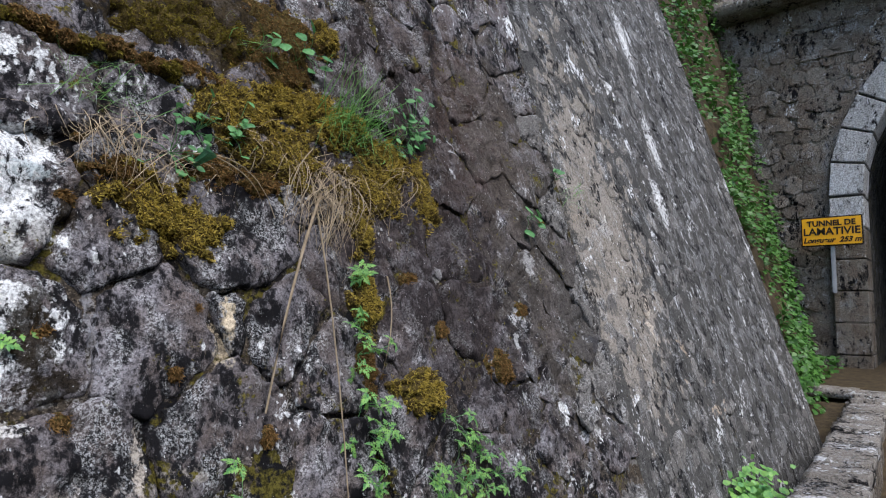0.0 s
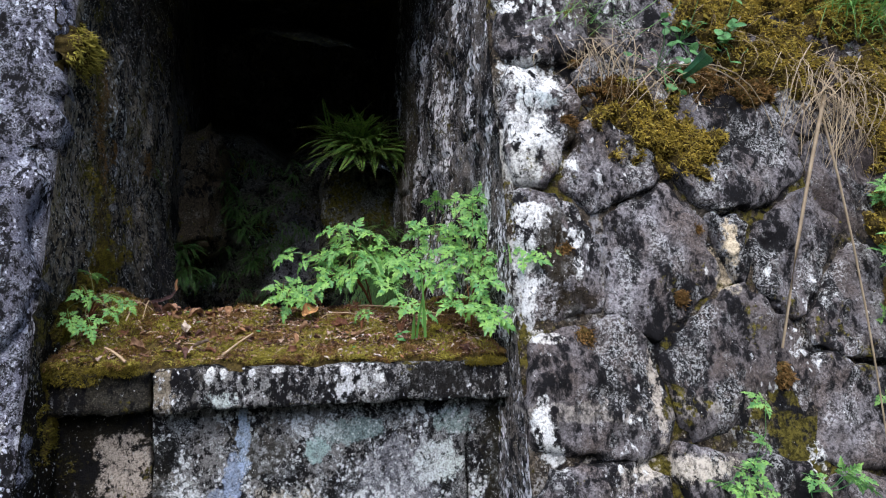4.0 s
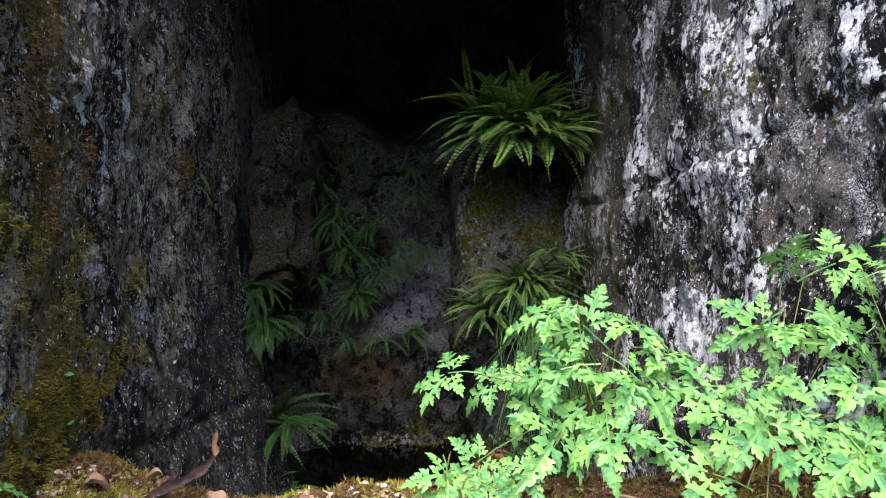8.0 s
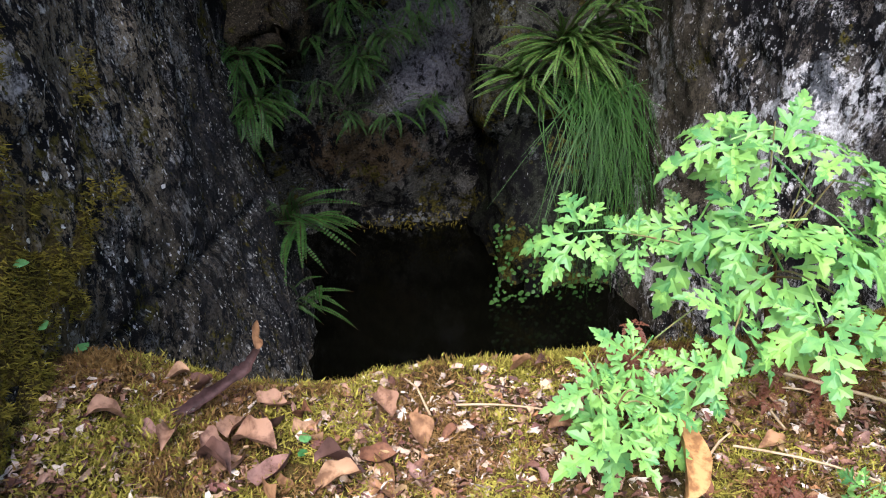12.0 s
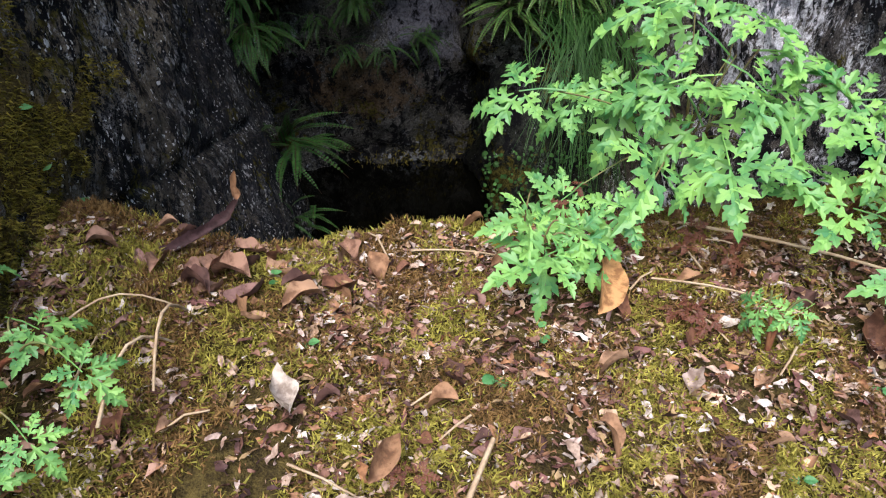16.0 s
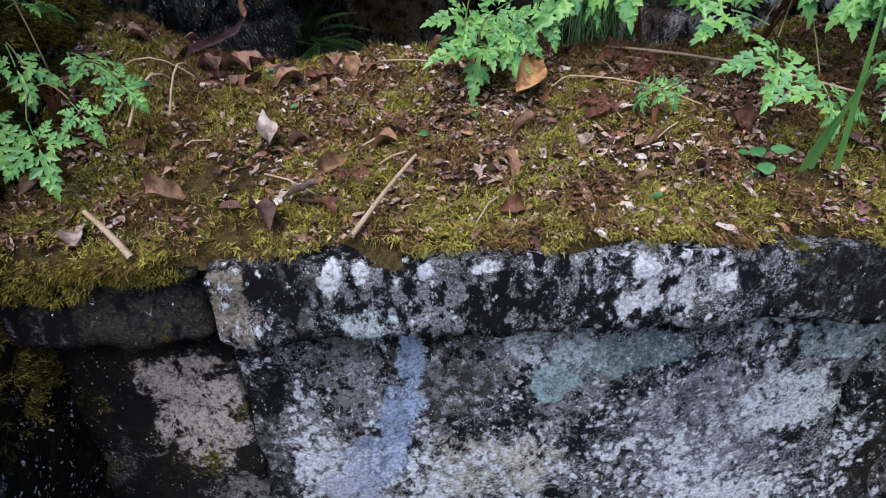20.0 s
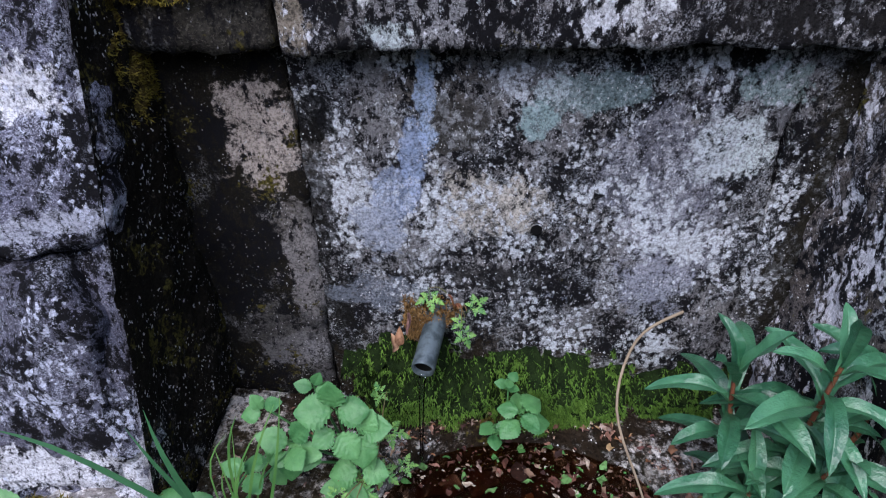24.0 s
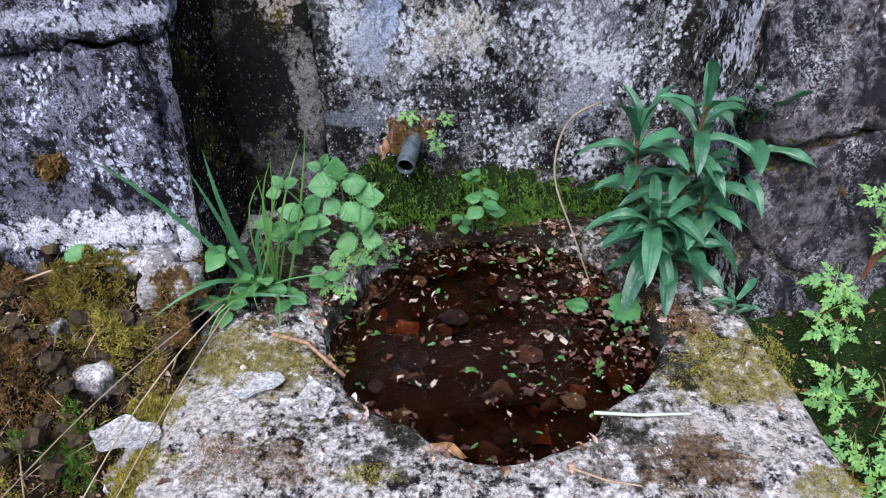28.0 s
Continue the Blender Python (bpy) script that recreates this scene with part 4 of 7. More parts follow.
GRASS = leaf_mat("grass_blade", (0.07, 0.2, 0.045), (0.18, 0.37, 0.09), 0.3, 0.45, 0.35)
STRAW = leaf_mat("dry_straw", (0.2, 0.15, 0.1), (0.5, 0.4, 0.27), 0.15, 0.7, 0.2)
IVY = leaf_mat("ivy_leaf", (0.02, 0.075, 0.015), (0.09, 0.22, 0.04), 0.2, 0.45, 0.35)


def dead_mat(name, tints, rough=0.75):
    """Dead leaves: one tint a piece, with stains and veins."""
    mat, nt, bsdf = shader(name, rough, 0.25)
    isl = nt.nodes.new("ShaderNodeNewGeometry").outputs["Random Per Island"]
    rnd = nt.nodes.new("ShaderNodeObjectInfo").outputs["Random"]
    ramp = nt.nodes.new("ShaderNodeValToRGB")
    ramp.color_ramp.interpolation = "CONSTANT"
    while len(ramp.color_ramp.elements) < len(tints):
        ramp.color_ramp.elements.new(0.5)
    for k, c in enumerate(tints):
        ramp.color_ramp.elements[k].position = k / len(tints)
        ramp.color_ramp.elements[k].color = (*c, 1)
    nt.links.new(calc(nt, "FRACT", calc(nt, "ADD", isl, rnd), 0), ramp.inputs[0])
    g = grain(nt, coords(nt), 90, 5)
    dark = nt.nodes.new("ShaderNodeMix")
    dark.data_type, dark.blend_type = "RGBA", "MULTIPLY"
    dark.inputs[0].default_value = 1.0
    nt.links.new(ramp.outputs[0], dark.inputs[6])
    nt.links.new(blend(nt, step(nt, g, 0.35, 0.6), (0.45, 0.4, 0.38), (1.1, 1.1, 1.1)), dark.inputs[7])
    nt.links.new(dark.outputs[2], bsdf.inputs["Base Color"])
    bumped(nt, bsdf, g, 0.3, 0.003)
    return mat


LITTER = dead_mat("leaf_litter", [(0.55, 0.46, 0.40), (0.44, 0.33, 0.28), (0.5, 0.34, 0.22), (0.13, 0.06, 0.045), (0.22, 0.115, 0.08), (0.33, 0.19, 0.135), (0.08, 0.04, 0.035), (0.4, 0.29, 0.22), (0.18, 0.08, 0.07), (0.28, 0.13, 0.06), (0.52, 0.44, 0.38), (0.11, 0.05, 0.035), (0.24, 0.14, 0.115), (0.3, 0.2, 0.1), (0.4, 0.28, 0.21), (0.2, 0.1, 0.07), (0.26, 0.13, 0.07)])
DEAD = dead_mat("dead_leaf", [(0.16, 0.07, 0.04), (0.28, 0.15, 0.08), (0.1, 0.05, 0.04), (0.34, 0.2, 0.12), (0.22, 0.12, 0.1)])
TAN = dead_mat("tan_dead_leaf", [(0.42, 0.22, 0.09)])
PALE = dead_mat("bleached_leaf", [(0.42, 0.35, 0.29), (0.36, 0.27, 0.22)])
BROWN_PALE = dead_mat("pale_brown_leaf", [(0.27, 0.15, 0.1), (0.2, 0.11, 0.08)])
DARKLEAF = dead_mat("dark_wet_leaf", [(0.06, 0.03, 0.03), (0.045, 0.022, 0.024)])
RUST = dead_mat("rust_wet_leaf", [(0.05, 0.018, 0.010), (0.13, 0.04, 0.015), (0.03, 0.013, 0.010), (0.06, 0.03, 0.014), (0.022, 0.010, 0.007), (0.016, 0.008, 0.006), (0.04, 0.016, 0.008), (0.022, 0.010, 0.007)], 0.35)
TWIG = plain_mat("pale_twig", (0.3, 0.2, 0.12), (0.45, 0.34, 0.22), 60, 0.8, 0.2, 0.3)
FLAKE = stone_mat("bleached_flake", (0.8, 0.76, 0.71), (0.66, 0.61, 0.56), crust=0.0, white=0.72, streak=1, size=2, pale=(0.92, 0.9, 0.87))


def unit(v):
    return v / np.maximum(np.linalg.norm(v, axis=-1, keepdims=True), 1e-9)


def bristles(name, base, way, width, material, parent=None, label="", kind="stuff"):
    """Many thin three-cornered blades in one mesh, from base along way."""
    n = len(base)
    side = unit(np.cross(way, np.random.normal(size=(n, 3)))) * (np.asarray(width).reshape(-1, 1) / 2)
    verts = np.concatenate([base - side, base + side, base + way], 1).reshape(-1, 3)
    faces = np.arange(3 * n).reshape(-1, 3)
    ob = link_mesh(name, verts.tolist(), faces.tolist(), material, parent, label, smooth=False)
    return tagged(ob, kind=kind)


def moss_cushion(place, cu, cv, ru, rv, height, count, material=None, label="olive moss cushion on the stones", length=0.009, droop=0.5, name="moss", bed=True):
    """A ragged cushion of moss: a lumpy bed, thick with small leafy tips."""
    material = material or MOSS
    seed = cu * 7.1 + cv * 3.3

    def dome(u, v):
        r = math.hypot((u - cu) / ru, (v - cv) / rv)
        edge = 1 + 0.5 * fbm((u, v, 0), 0.55 / max(ru, rv), seed, 3) + 0.4 * fbm((u, v, 0), 22, seed, 4)
        return (1 - (r / max(edge, 0.3)) ** 2) + 0.6 * fbm((u, v, 1), 45, seed, 4) + 0.5 * fbm((u, v, 2), 18, seed, 3)
    n = 30
    verts = []
    for j in range(n):
        for i in range(n):
            u, v = cu + ru * 1.35 * (2 * i / (n - 1) - 1), cv + rv * 1.35 * (2 * j / (n - 1) - 1)
            verts.append(place(u, v, max(-0.025, min(1.0, 1.3 * dome(u, v)) * height - 0.006)))
    ob = None
    if bed:
        ob = link_mesh(name, verts, grid_faces(n, n), GREEN_BED if material is MOSS_GREEN else MOSS_BED)
        tagged(ob, label, "moss")
    base, way = [], []
    for _ in range(count * 4):
        u, v = cu + ru * 1.3 * random.uniform(-1, 1), cv + rv * 1.3 * random.uniform(-1, 1)
        q = dome(u, v)
        if q < -0.02 or len(base) >= count * 1.6 or (not bed and random.random() > 1.5 * q):
            continue
        h = min(1.0, 1.3 * q) * height - (0.006 if bed else 0.002)
        p, p2 = place(u, v, h), place(u, v, h + 0.01)
        base.append(p)
        way.append((Vector(p2) - Vector(p)) * 100 * 0.8 + Vector((random.gauss(0, 0.6), random.gauss(0, 0.5), random.gauss(0, 0.5) - droop)))
    if base:
        way = unit(np.array(way)) * np.random.uniform(0.6, 1.7, (len(base), 1)) * length
        bristles("moss_nap", np.array(base), way, np.random.uniform(0.25, 0.5, len(base)) * length, material, ob) if bed else tagged(bristles(name, np.array(base), way, np.random.uniform(0.25, 0.5, len(base)) * length, material), label, "moss")
    return ob


def tube(points, r0, r1, sides=5):
    """A tapering round stem through points."""
    pts = [Vector(p) for p in points]
    verts, n = [], len(pts)
    for i, p in enumerate(pts):
        d = (pts[min(i + 1, n - 1)] - pts[max(i - 1, 0)]).normalized()
        a = d.cross(Vector((0.3, 0.2, 1)) if abs(d.z) < 0.9 else Vector((1, 0, 0))).normalized()
        b = d.cross(a)
        r = lerp(r0, r1, i / (n - 1))
        verts += [p + (a * math.cos(2 * math.pi * k / sides) + b * math.sin(2 * math.pi * k / sides)) * r for k in range(sides)]
    return verts, grid_faces(sides, n, True)


def arc(p, q, sag=0.0, n=7, bow=(0, 0, 0)):
    """Points from p to q, bowed upwards by sag."""
    p, q, bow = Vector(p), Vector(q), Vector(bow)
    return [p.lerp(q, i / (n - 1)) + (Vector((0, 0, sag)) + bow) * math.sin(math.pi * i / (n - 1)) for i in range(n)]


class Pile:
    """Gathers meshes into one."""
    def __init__(self):
        self.v, self.f = [], []

    def add(self, vf):
        k = len(self.v)
        self.v += [tuple(p) for p in vf[0]]
        self.f += [tuple(i + k for i in q) for q in vf[1]]
        return self

    def mesh(self, name, material, smooth=True):
        me = bpy.data.meshes.new(name)
        me.from_pydata(self.v, [], self.f)
        if smooth:
            me.shade_smooth()
        me.materials.append(material)
        return me


def lobe(base, ang, length, width, lift):
    """One toothed lobe of a cut leaflet, folded along its rib: vertices and faces."""
    c, s = math.cos(ang), math.sin(ang)
    half = ((0.0, 0.26), (0.24, 0.36), (0.42, 0.95), (0.58, 1.05), (0.58, 0.48), (0.74, 0.62), (0.86, 0.34))
    rib = [(0.0, 0.0), (0.28, 0.0), (0.40, 0.0), (0.55, 0.0), (0.62, 0.0), (0.76, 0.0), (0.88, 0.0), (1.02, 0.0)]
    flat = [(a, b) for a, b in half] + rib + [(a, -b) for a, b in half]
    v = [(base[0] + s * a * length + c * b * width, base[1] + c * a * length - s * b * width, lift * a * length + 0.35 * width * abs(b) - 0.25 * length * a * a) for a, b in flat]
    n = len(half)
    f = [(i, n + i, n + i + 1, i + 1) for i in range(n - 1)] + [(n - 1, 2 * n - 1, 2 * n)]
    f += [(n + i, 2 * n + 1 + i, 2 * n + 2 + i, n + i + 1) for i in range(n - 1)] + [(2 * n - 1, 3 * n, 2 * n)]
    return v, f


def cut_leaf(seed):
    """A fern-like cut leaf: five stalked leaflets, each of nine toothed lobes, about one unit long."""
    rnd = random.Random(seed)
    pile = Pile()
    for ang, size, off in ((0, 0.70, 0.10), (62, 0.60, 0.08), (-62, 0.60, 0.08), (124, 0.40, 0.06), (-124, 0.40, 0.06)):
        a = radians(ang + rnd.uniform(-9, 9))
        ca, sa = math.cos(a), math.sin(a)
        sz = size * rnd.uniform(0.88, 1.1)
        dip, tip, fold = rnd.uniform(0.1, 0.5), rnd.uniform(-0.15, 0.15), rnd.uniform(0.1, 0.45)
        shapes = [([(-0.012, 0, 0), (-0.05, 0.2, 0.01), (-0.055, 0.5, 0.01), (-0.03, 0.85, 0.005), (0, 0, 0), (0, 0.2, 0), (0, 0.5, 0), (0, 0.88, 0), (0.012, 0, 0), (0.05, 0.2, 0.01), (0.055, 0.5, 0.01), (0.03, 0.85, 0.005)], [(0, 4, 5, 1), (1, 5, 6, 2), (2, 6, 7, 3), (4, 8, 9, 5), (5, 9, 10, 6), (6, 10, 11, 7)]), lobe((0, 0.72), rnd.uniform(-0.1, 0.1), 0.31, 0.10, 0.0)]
        for y, ln, turn in ((0.13, 0.37, 62), (0.34, 0.36, 54), (0.53, 0.29, 47), (0.70, 0.20, 40)):
            for side in (1, -1):
                shapes.append(lobe((0, y + rnd.uniform(-0.025, 0.025)), side * radians(turn + rnd.uniform(-7, 7)), ln * rnd.uniform(0.85, 1.12), 0.108 * (1 - 0.3 * y), rnd.uniform(-0.1, 0.3)))
        for v, f in shapes:
            out = []
            for x, y, z in v:
                lx, ly = x * sz, y * sz + off
                out.append((ca * lx + sa * ly, 0.22 + ca * ly - sa * lx, z * sz + fold * abs(lx) - dip * ly * ly + tip * ly))
            pile.add((out, f))
    pile.add(tube([(0, -0.25, -0.12), (0, 0.0, -0.02), (0, 0.26, 0.0)], 0.012, 0.01, 4))
    return pile.mesh("cut_leaf", HERB, False)


CUT = [cut_leaf(k) for k in range(8)]


def frame_of(at, along, up, size):
    """A pose whose y runs along and whose z is near up."""
    y = Vector(along).normalized()
    x = y.cross(Vector(up)).normalized()
    z = x.cross(y)
    m = Matrix((x, y, z)).transposed().to_4x4()
    return Matrix.Translation(at) @ m @ Matrix.Diagonal((size, size, size, 1))


def cranesbill(root, spots, size=0.06, label="bright green cut-leaved cranesbill on the mossy sill", group="cranesbills on the sill", face=(-0.08, -0.62, 0.78), dense=False, name="cranesbill"):
    """A cranesbill: red stems from a root and a cut leaf at each spot."""
    plant = thing(name, root, label, "plant", group)
    root = Vector(root)
    mid = sum((Vector(s) for s in spots), Vector()) / len(spots)
    nodes = [root.lerp(mid, 0.5) + Vector((random.uniform(-0.02, 0.02), random.uniform(-0.02, 0.02), 0.02)) for _ in range(3)]
    for nd in nodes:
        link_mesh("stem", *tube([p - root for p in arc(root, nd, 0.01)], 0.0022, 0.0018), HERB_STEM, plant)
    spots = [Vector(s) for s in spots]
    if dense:
        spots += [s + Vector((random.gauss(0, 0.022), random.gauss(0, 0.022), random.gauss(-0.012, 0.018))) for s in spots if random.random() < 0.35]
    for s in spots:
        nd = min(nodes, key=lambda q: (q - s).length)
        out = s - nd
        way = Vector((out.x, out.y * 0.6 - 0.02, out.z * 0.3 - 0.03)) + Vector((random.gauss(0, 0.035), random.gauss(0, 0.025), random.gauss(0, 0.03)))
        up = Vector(face) + Vector((random.gauss(0, 0.36), random.gauss(0, 0.3), random.gauss(0, 0.2)))
        sz = size * random.uniform(0.7, 1.2)
        m = frame_of(s - root - way.normalized() * sz * 0.4, way - up.normalized() * way.dot(up.normalized()) * 0.8, up, sz)
        share("leaf", CUT[random.randrange(8)], plant, m)
        link_mesh("leaf_stalk", *tube([p - root for p in arc(nd, s - way.normalized() * sz * 0.6, 0.008)], 0.0010, 0.0007, 4), HERB_STALK, plant)
    return plant


def frond(seed, pairs=30, droop=0.5, dark=False, wide=0.068):
    """A narrow fern frond, one unit long, that arches over."""
    rnd = random.Random(seed)
    pile = Pile()

    def at(t):
        return Vector((0.06 * math.sin(3 * t + seed), t * (1 - 0.22 * droop * t), 0.30 * t - droop * t * t * 0.95))
    for k in range(pairs):
        t = 0.08 + 0.91 * k / pairs
        ln = wide * math.sin(math.pi * min(1, 0.18 + 0.86 * t)) ** 0.6 * rnd.uniform(0.85, 1.1)
        p, d = at(t), (at(t + 0.01) - at(t)).normalized()
        for side in (1, -1):
            s = Vector((side, 0.25, 0.12)).normalized()
            w = 0.017
            e = p + s * ln
            pile.add(([p + d * w * 0.3, p + s * ln * 0.5 + d * w, e + d * w * 0.4, e - d * w * 0.5, p + s * ln * 0.45 - d * w * 0.9], [(0, 1, 2, 3, 4)[::side]]))
    pinnae = len(pile.f)
    rachis = tube([at(i / 9) for i in range(10)], 0.006, 0.003, 4)
    pile.add(rachis)
    out = pile.mesh("frond", FERN_SHADED if dark else FERN, False)
    out.materials.append(RACHIS)
    out.polygons.foreach_set("material_index", [0] * pinnae + [1] * len(rachis[1]))
    return out


FRONDS = [frond(k, 28, 0.25 + 0.12 * k) for k in range(6)]
FRONDS_SHADED = [frond(k + 9, 26, 0.3 + 0.14 * k, True, 0.05) for k in range(5)]


FRONDS_FINE = [frond(k + 20, 34, 0.2 + 0.16 * k, False, 0.046) for k in range(5)]
# Second copy of the fern green, half darkened to carry some shade.
FERN_HALF_SHADED = leaf_mat("fern_pinnae_half_shade_tint", (0.04, 0.12, 0.035), (0.19, 0.33, 0.075), 0.3, 0.5, 0.3)
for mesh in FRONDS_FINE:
    mesh.materials[0] = FERN_HALF_SHADED


def fern(root, count, size, out=(0, -1, 0.3), spread=1.0, dark=False, label="tufted spleenwort fern hanging from the rock", fine=False):
    plant = thing("fern", root, label, "fern", "ferns in the niche")
    pool = FRONDS_SHADED if dark else FRONDS_FINE if fine else FRONDS
    for k in range(count):
        a = random.uniform(-1.5, 1.5) * spread
        o = Vector(out)
        way = Vector((math.sin(a) + o.x, o.y * max(0.25, math.cos(a)), o.z + random.uniform(-0.6, 0.8)))
        share("frond", pool[random.randrange(len(pool))], plant, frame_of((random.gauss(0, 0.012), random.gauss(0, 0.008), random.gauss(0, 0.01)), way, (0.2 * random.gauss(0, 1), -0.3, 1), size * random.uniform(0.65, 1.1)))
    return plant


def blade(root, tip, width, sag, n=7, bow=(0, 0, 0)):
    """A grass blade: a folded, tapering ribbon."""
    root, tip = Vector(root), Vector(tip)
    pts = arc(root, tip, sag, n, bow)
    side = (tip - root).cross(Vector((0, -0.6, 0.8))).normalized()
    v = []
    for i, p in enumerate(pts):
        w = width * (1 - (i / (n - 1)) ** 2.2) * 0.5 + 0.0002
        v += [p - side * w, p - Vector((0, 0.15, 0.3)) * w, p + side * w]
    return v, grid_faces(3, n)


def tuft(root, tips, width, material, label, name="grass_tuft", category="grass", sag=0.04, foot=0.006, loose=0.0):
    plant = thing(name, root, label, category)
    for tip in tips:
        v, f = blade((random.gauss(0, foot), random.gauss(0, 0.004), random.gauss(0, 0.3 * foot)), Vector(tip) - Vector(root), width * random.uniform(0.6, 1.2), sag * random.uniform(0.4, 1.3), 7, (random.gauss(0, loose), -abs(random.gauss(0, loose)), random.gauss(0, 0.5 * loose)))
        link_mesh("blade", v, f, material, plant)
    return plant


def lance_leaf(droop, wide=0.2, n=9, wave=0.0):
    """A long strap-shaped leaf with a blunt point, one unit long, folded along its rib."""
    v = []
    for i in range(n):
        t = i / (n - 1)
        w = wide * 0.5 * (min(1.0, 0.42 + 1.1 * t) * (1 - max(0.0, (t - 0.55) / 0.45) ** 2.2) ** 0.7) + 0.004
        y, z = t * (1 - 0.28 * droop * t), 0.30 * t - droop * t * t * 0.9
        for s in (-1, -0.5, -0.1, 0, 0.1, 0.5, 1):
            v.append((s * w, y, z + abs(s) * w * 0.45 - (0.012 if s == 0 else 0) + wave * math.sin(13 * t + 2 * s) * abs(s)))
    return v, grid_faces(7, n)


LANCES = [Pile().add(lance_leaf(0.25 + 0.33 * k, 0.215, 16, wave=0.022)).mesh("lance_leaf", LANCE) for k in range(5)]


def ovate(n=12, wide=0.7, teeth=0.05, cup=0.15, deep=0.0):
    """A toothed oval leaf, one unit long: four strips a side, puckered between the veins where deep."""
    rows = 4 if deep else 1
    v, f = [], []
    for i in range(n + 1):
        t = i / n
        w = wide * 0.5 * math.sin(math.pi * min(1, t ** (0.84 if deep else 0.68))) ** (0.9 if deep else 1.0) + 0.006
        for j in range(-rows, rows + 1):
            s = j / rows
            edge = teeth if abs(j) == rows and i % 2 else 0.0
            y = t + (0.12 * abs(s) if deep else 0) * (1 - t)
            z = 0.2 * w * abs(s) - cup * t * t - cup * 1.2 * w * s * s + deep * (1 - abs(2 * ((6 * t - 1.2 * abs(s)) % 1) - 1)) * min(1.0, 2 * abs(s)) * (1 - t)
            v.append((s * (w + edge), y - (0.5 * edge), z))
    pile = Pile()
    pile.add((v, grid_faces(2 * rows + 1, n + 1)))
    return pile


OVALS = [ovate(18, 0.60 + 0.08 * k, 0.055, 0.08 + 0.14 * k, 0.10).mesh("oval_leaf", MINT) for k in range(3)]
BRIGHTS = [ovate(22, 0.74 + 0.06 * k, 0.075, 0.10 + 0.12 * k, 0.12).mesh("toothed_leaf", MINT_BRIGHT) for k in range(3)]


def leaf_ring(plant, at, count, size, pool, tilt=0.35, turn=None, name="leaf"):
    """Leaves set round a stem."""
    turn = random.uniform(0, 6) if turn is None else turn
    for k in range(count):
        a = turn + 2.4 * k
        way = Vector((math.cos(a), math.sin(a), tilt + random.uniform(-0.15, 0.2)))
        share(name, pool[random.randrange(len(pool))], plant, frame_of(Vector(at) + Vector((0, 0, -0.006 * k)), way, (random.gauss(0, 0.2), -0.35, 1), size * random.uniform(0.75, 1.15)))


def curled(seed, long=1.0, wide=0.5, curl=0.6, twist=0.4, lobes=0):
    """A dead leaf, one unit long, curled and warped."""
    rnd = random.Random(seed)
    n, m = 12, 7
    v = []
    ph = rnd.uniform(0, 6)
    for i in range(n):
        t = i / (n - 1)
        w = wide * (math.sin(math.pi * (0.04 + 0.94 * t) ** 0.85)) * 0.5 * (1 + (0.25 * math.sin(lobes * 3.1 * t + ph) if lobes else 0.06 * math.sin(9 * t + ph)))
        for j in range(m):
            s = 2 * j / (m - 1) - 1
            z = curl * 0.35 * s * s * w * 2 + 0.16 * curl * math.sin(3 * t + ph) + twist * s * (t - 0.5) * 0.25 + 0.012 * math.sin(14 * t + 5 * s)
            v.append((s * w, (t - 0.5) * long, z))
    return v, grid_faces(m, n)


def flat_leaf(name, at, size, turn, material, label, seed=1, tilt=(0, 0), wide=0.5, curl=0.6, twist=0.4, lobes=0, category="dead leaf", group=""):
    v, f = curled(seed, 1, wide, curl, twist, lobes)
    ob = link_mesh(name, v, f, material)
    ob.matrix_basis = Matrix.Translation(at) @ Euler((radians(tilt[0]), radians(tilt[1]), radians(turn))).to_matrix().to_4x4() @ Matrix.Diagonal((size, size, size, 1))
    return tagged(ob, label, category, group)


def scatter(name, spots, ups, sizes, material, parent=None, shape=None):
    """Many small flakes in one mesh, lying on the given spots."""
    pile = Pile()
    shapes = shape or [curled(k, 1, random.uniform(0.25, 0.8), random.uniform(0.2, 1.2), random.uniform(-0.6, 0.6)) for k in range(6)]
    small = []
    for v, f in shapes:
        for _ in range(3):
            keep = [v[i * 7 + j] for i in (0, 3, 6, 9, 11) for j in (0, 3, 6)]
            keep = [(x * random.uniform(0.3, 1.5) + random.gauss(0, 0.05), y + random.gauss(0, 0.08), z + random.gauss(0, 0.06)) for x, y, z in keep]
            small.append((keep, grid_faces(3, 5)))
    for p, u, s in zip(spots, ups, sizes):
        v, f = small[random.randrange(len(small))]
        a = random.uniform(0, 6.3)
        m = frame_of(p, Vector((math.cos(a), math.sin(a), random.gauss(0, 0.25))), u, s)
        pile.add(([m @ Vector(q) for q in v], f))
    ob = link_mesh(name, pile.v, pile.f, material, parent)
    return tagged(ob, kind="stuff")

# ---- moss and litter on the sill ----
def on_sill(u, v, d=0.0):
    return Vector((u, v, sill_top(u, v) + d))


base, way = [], []
for _ in range(30000):
    u, v = random.uniform(-0.57, 0.333), random.uniform(1.455, 1.875)
    if random.random() > 0.62 + 1.6 * fbm((u, v, 0), 11, 5, 4):
        continue
    edge = 1.470 + 0.012 * fbm((u, 0, 0), 14, 2, 3) - 0.02 * smooth01((-0.36 - u) / 0.05)
    if v < edge:
        continue
    z = sill_top(u, v)
    lip = 1.0 if v < edge + 0.012 else 0.0
    for _ in range(random.randint(7, 13)):
        base.append((u + random.gauss(0, 0.0022), v + random.gauss(0, 0.0022), z + random.uniform(-0.003, 0.005)))
        way.append((random.gauss(0, 0.75), random.gauss(-0.2, 0.75) - lip, random.uniform(0.2, 1.1) - 0.9 * lip))
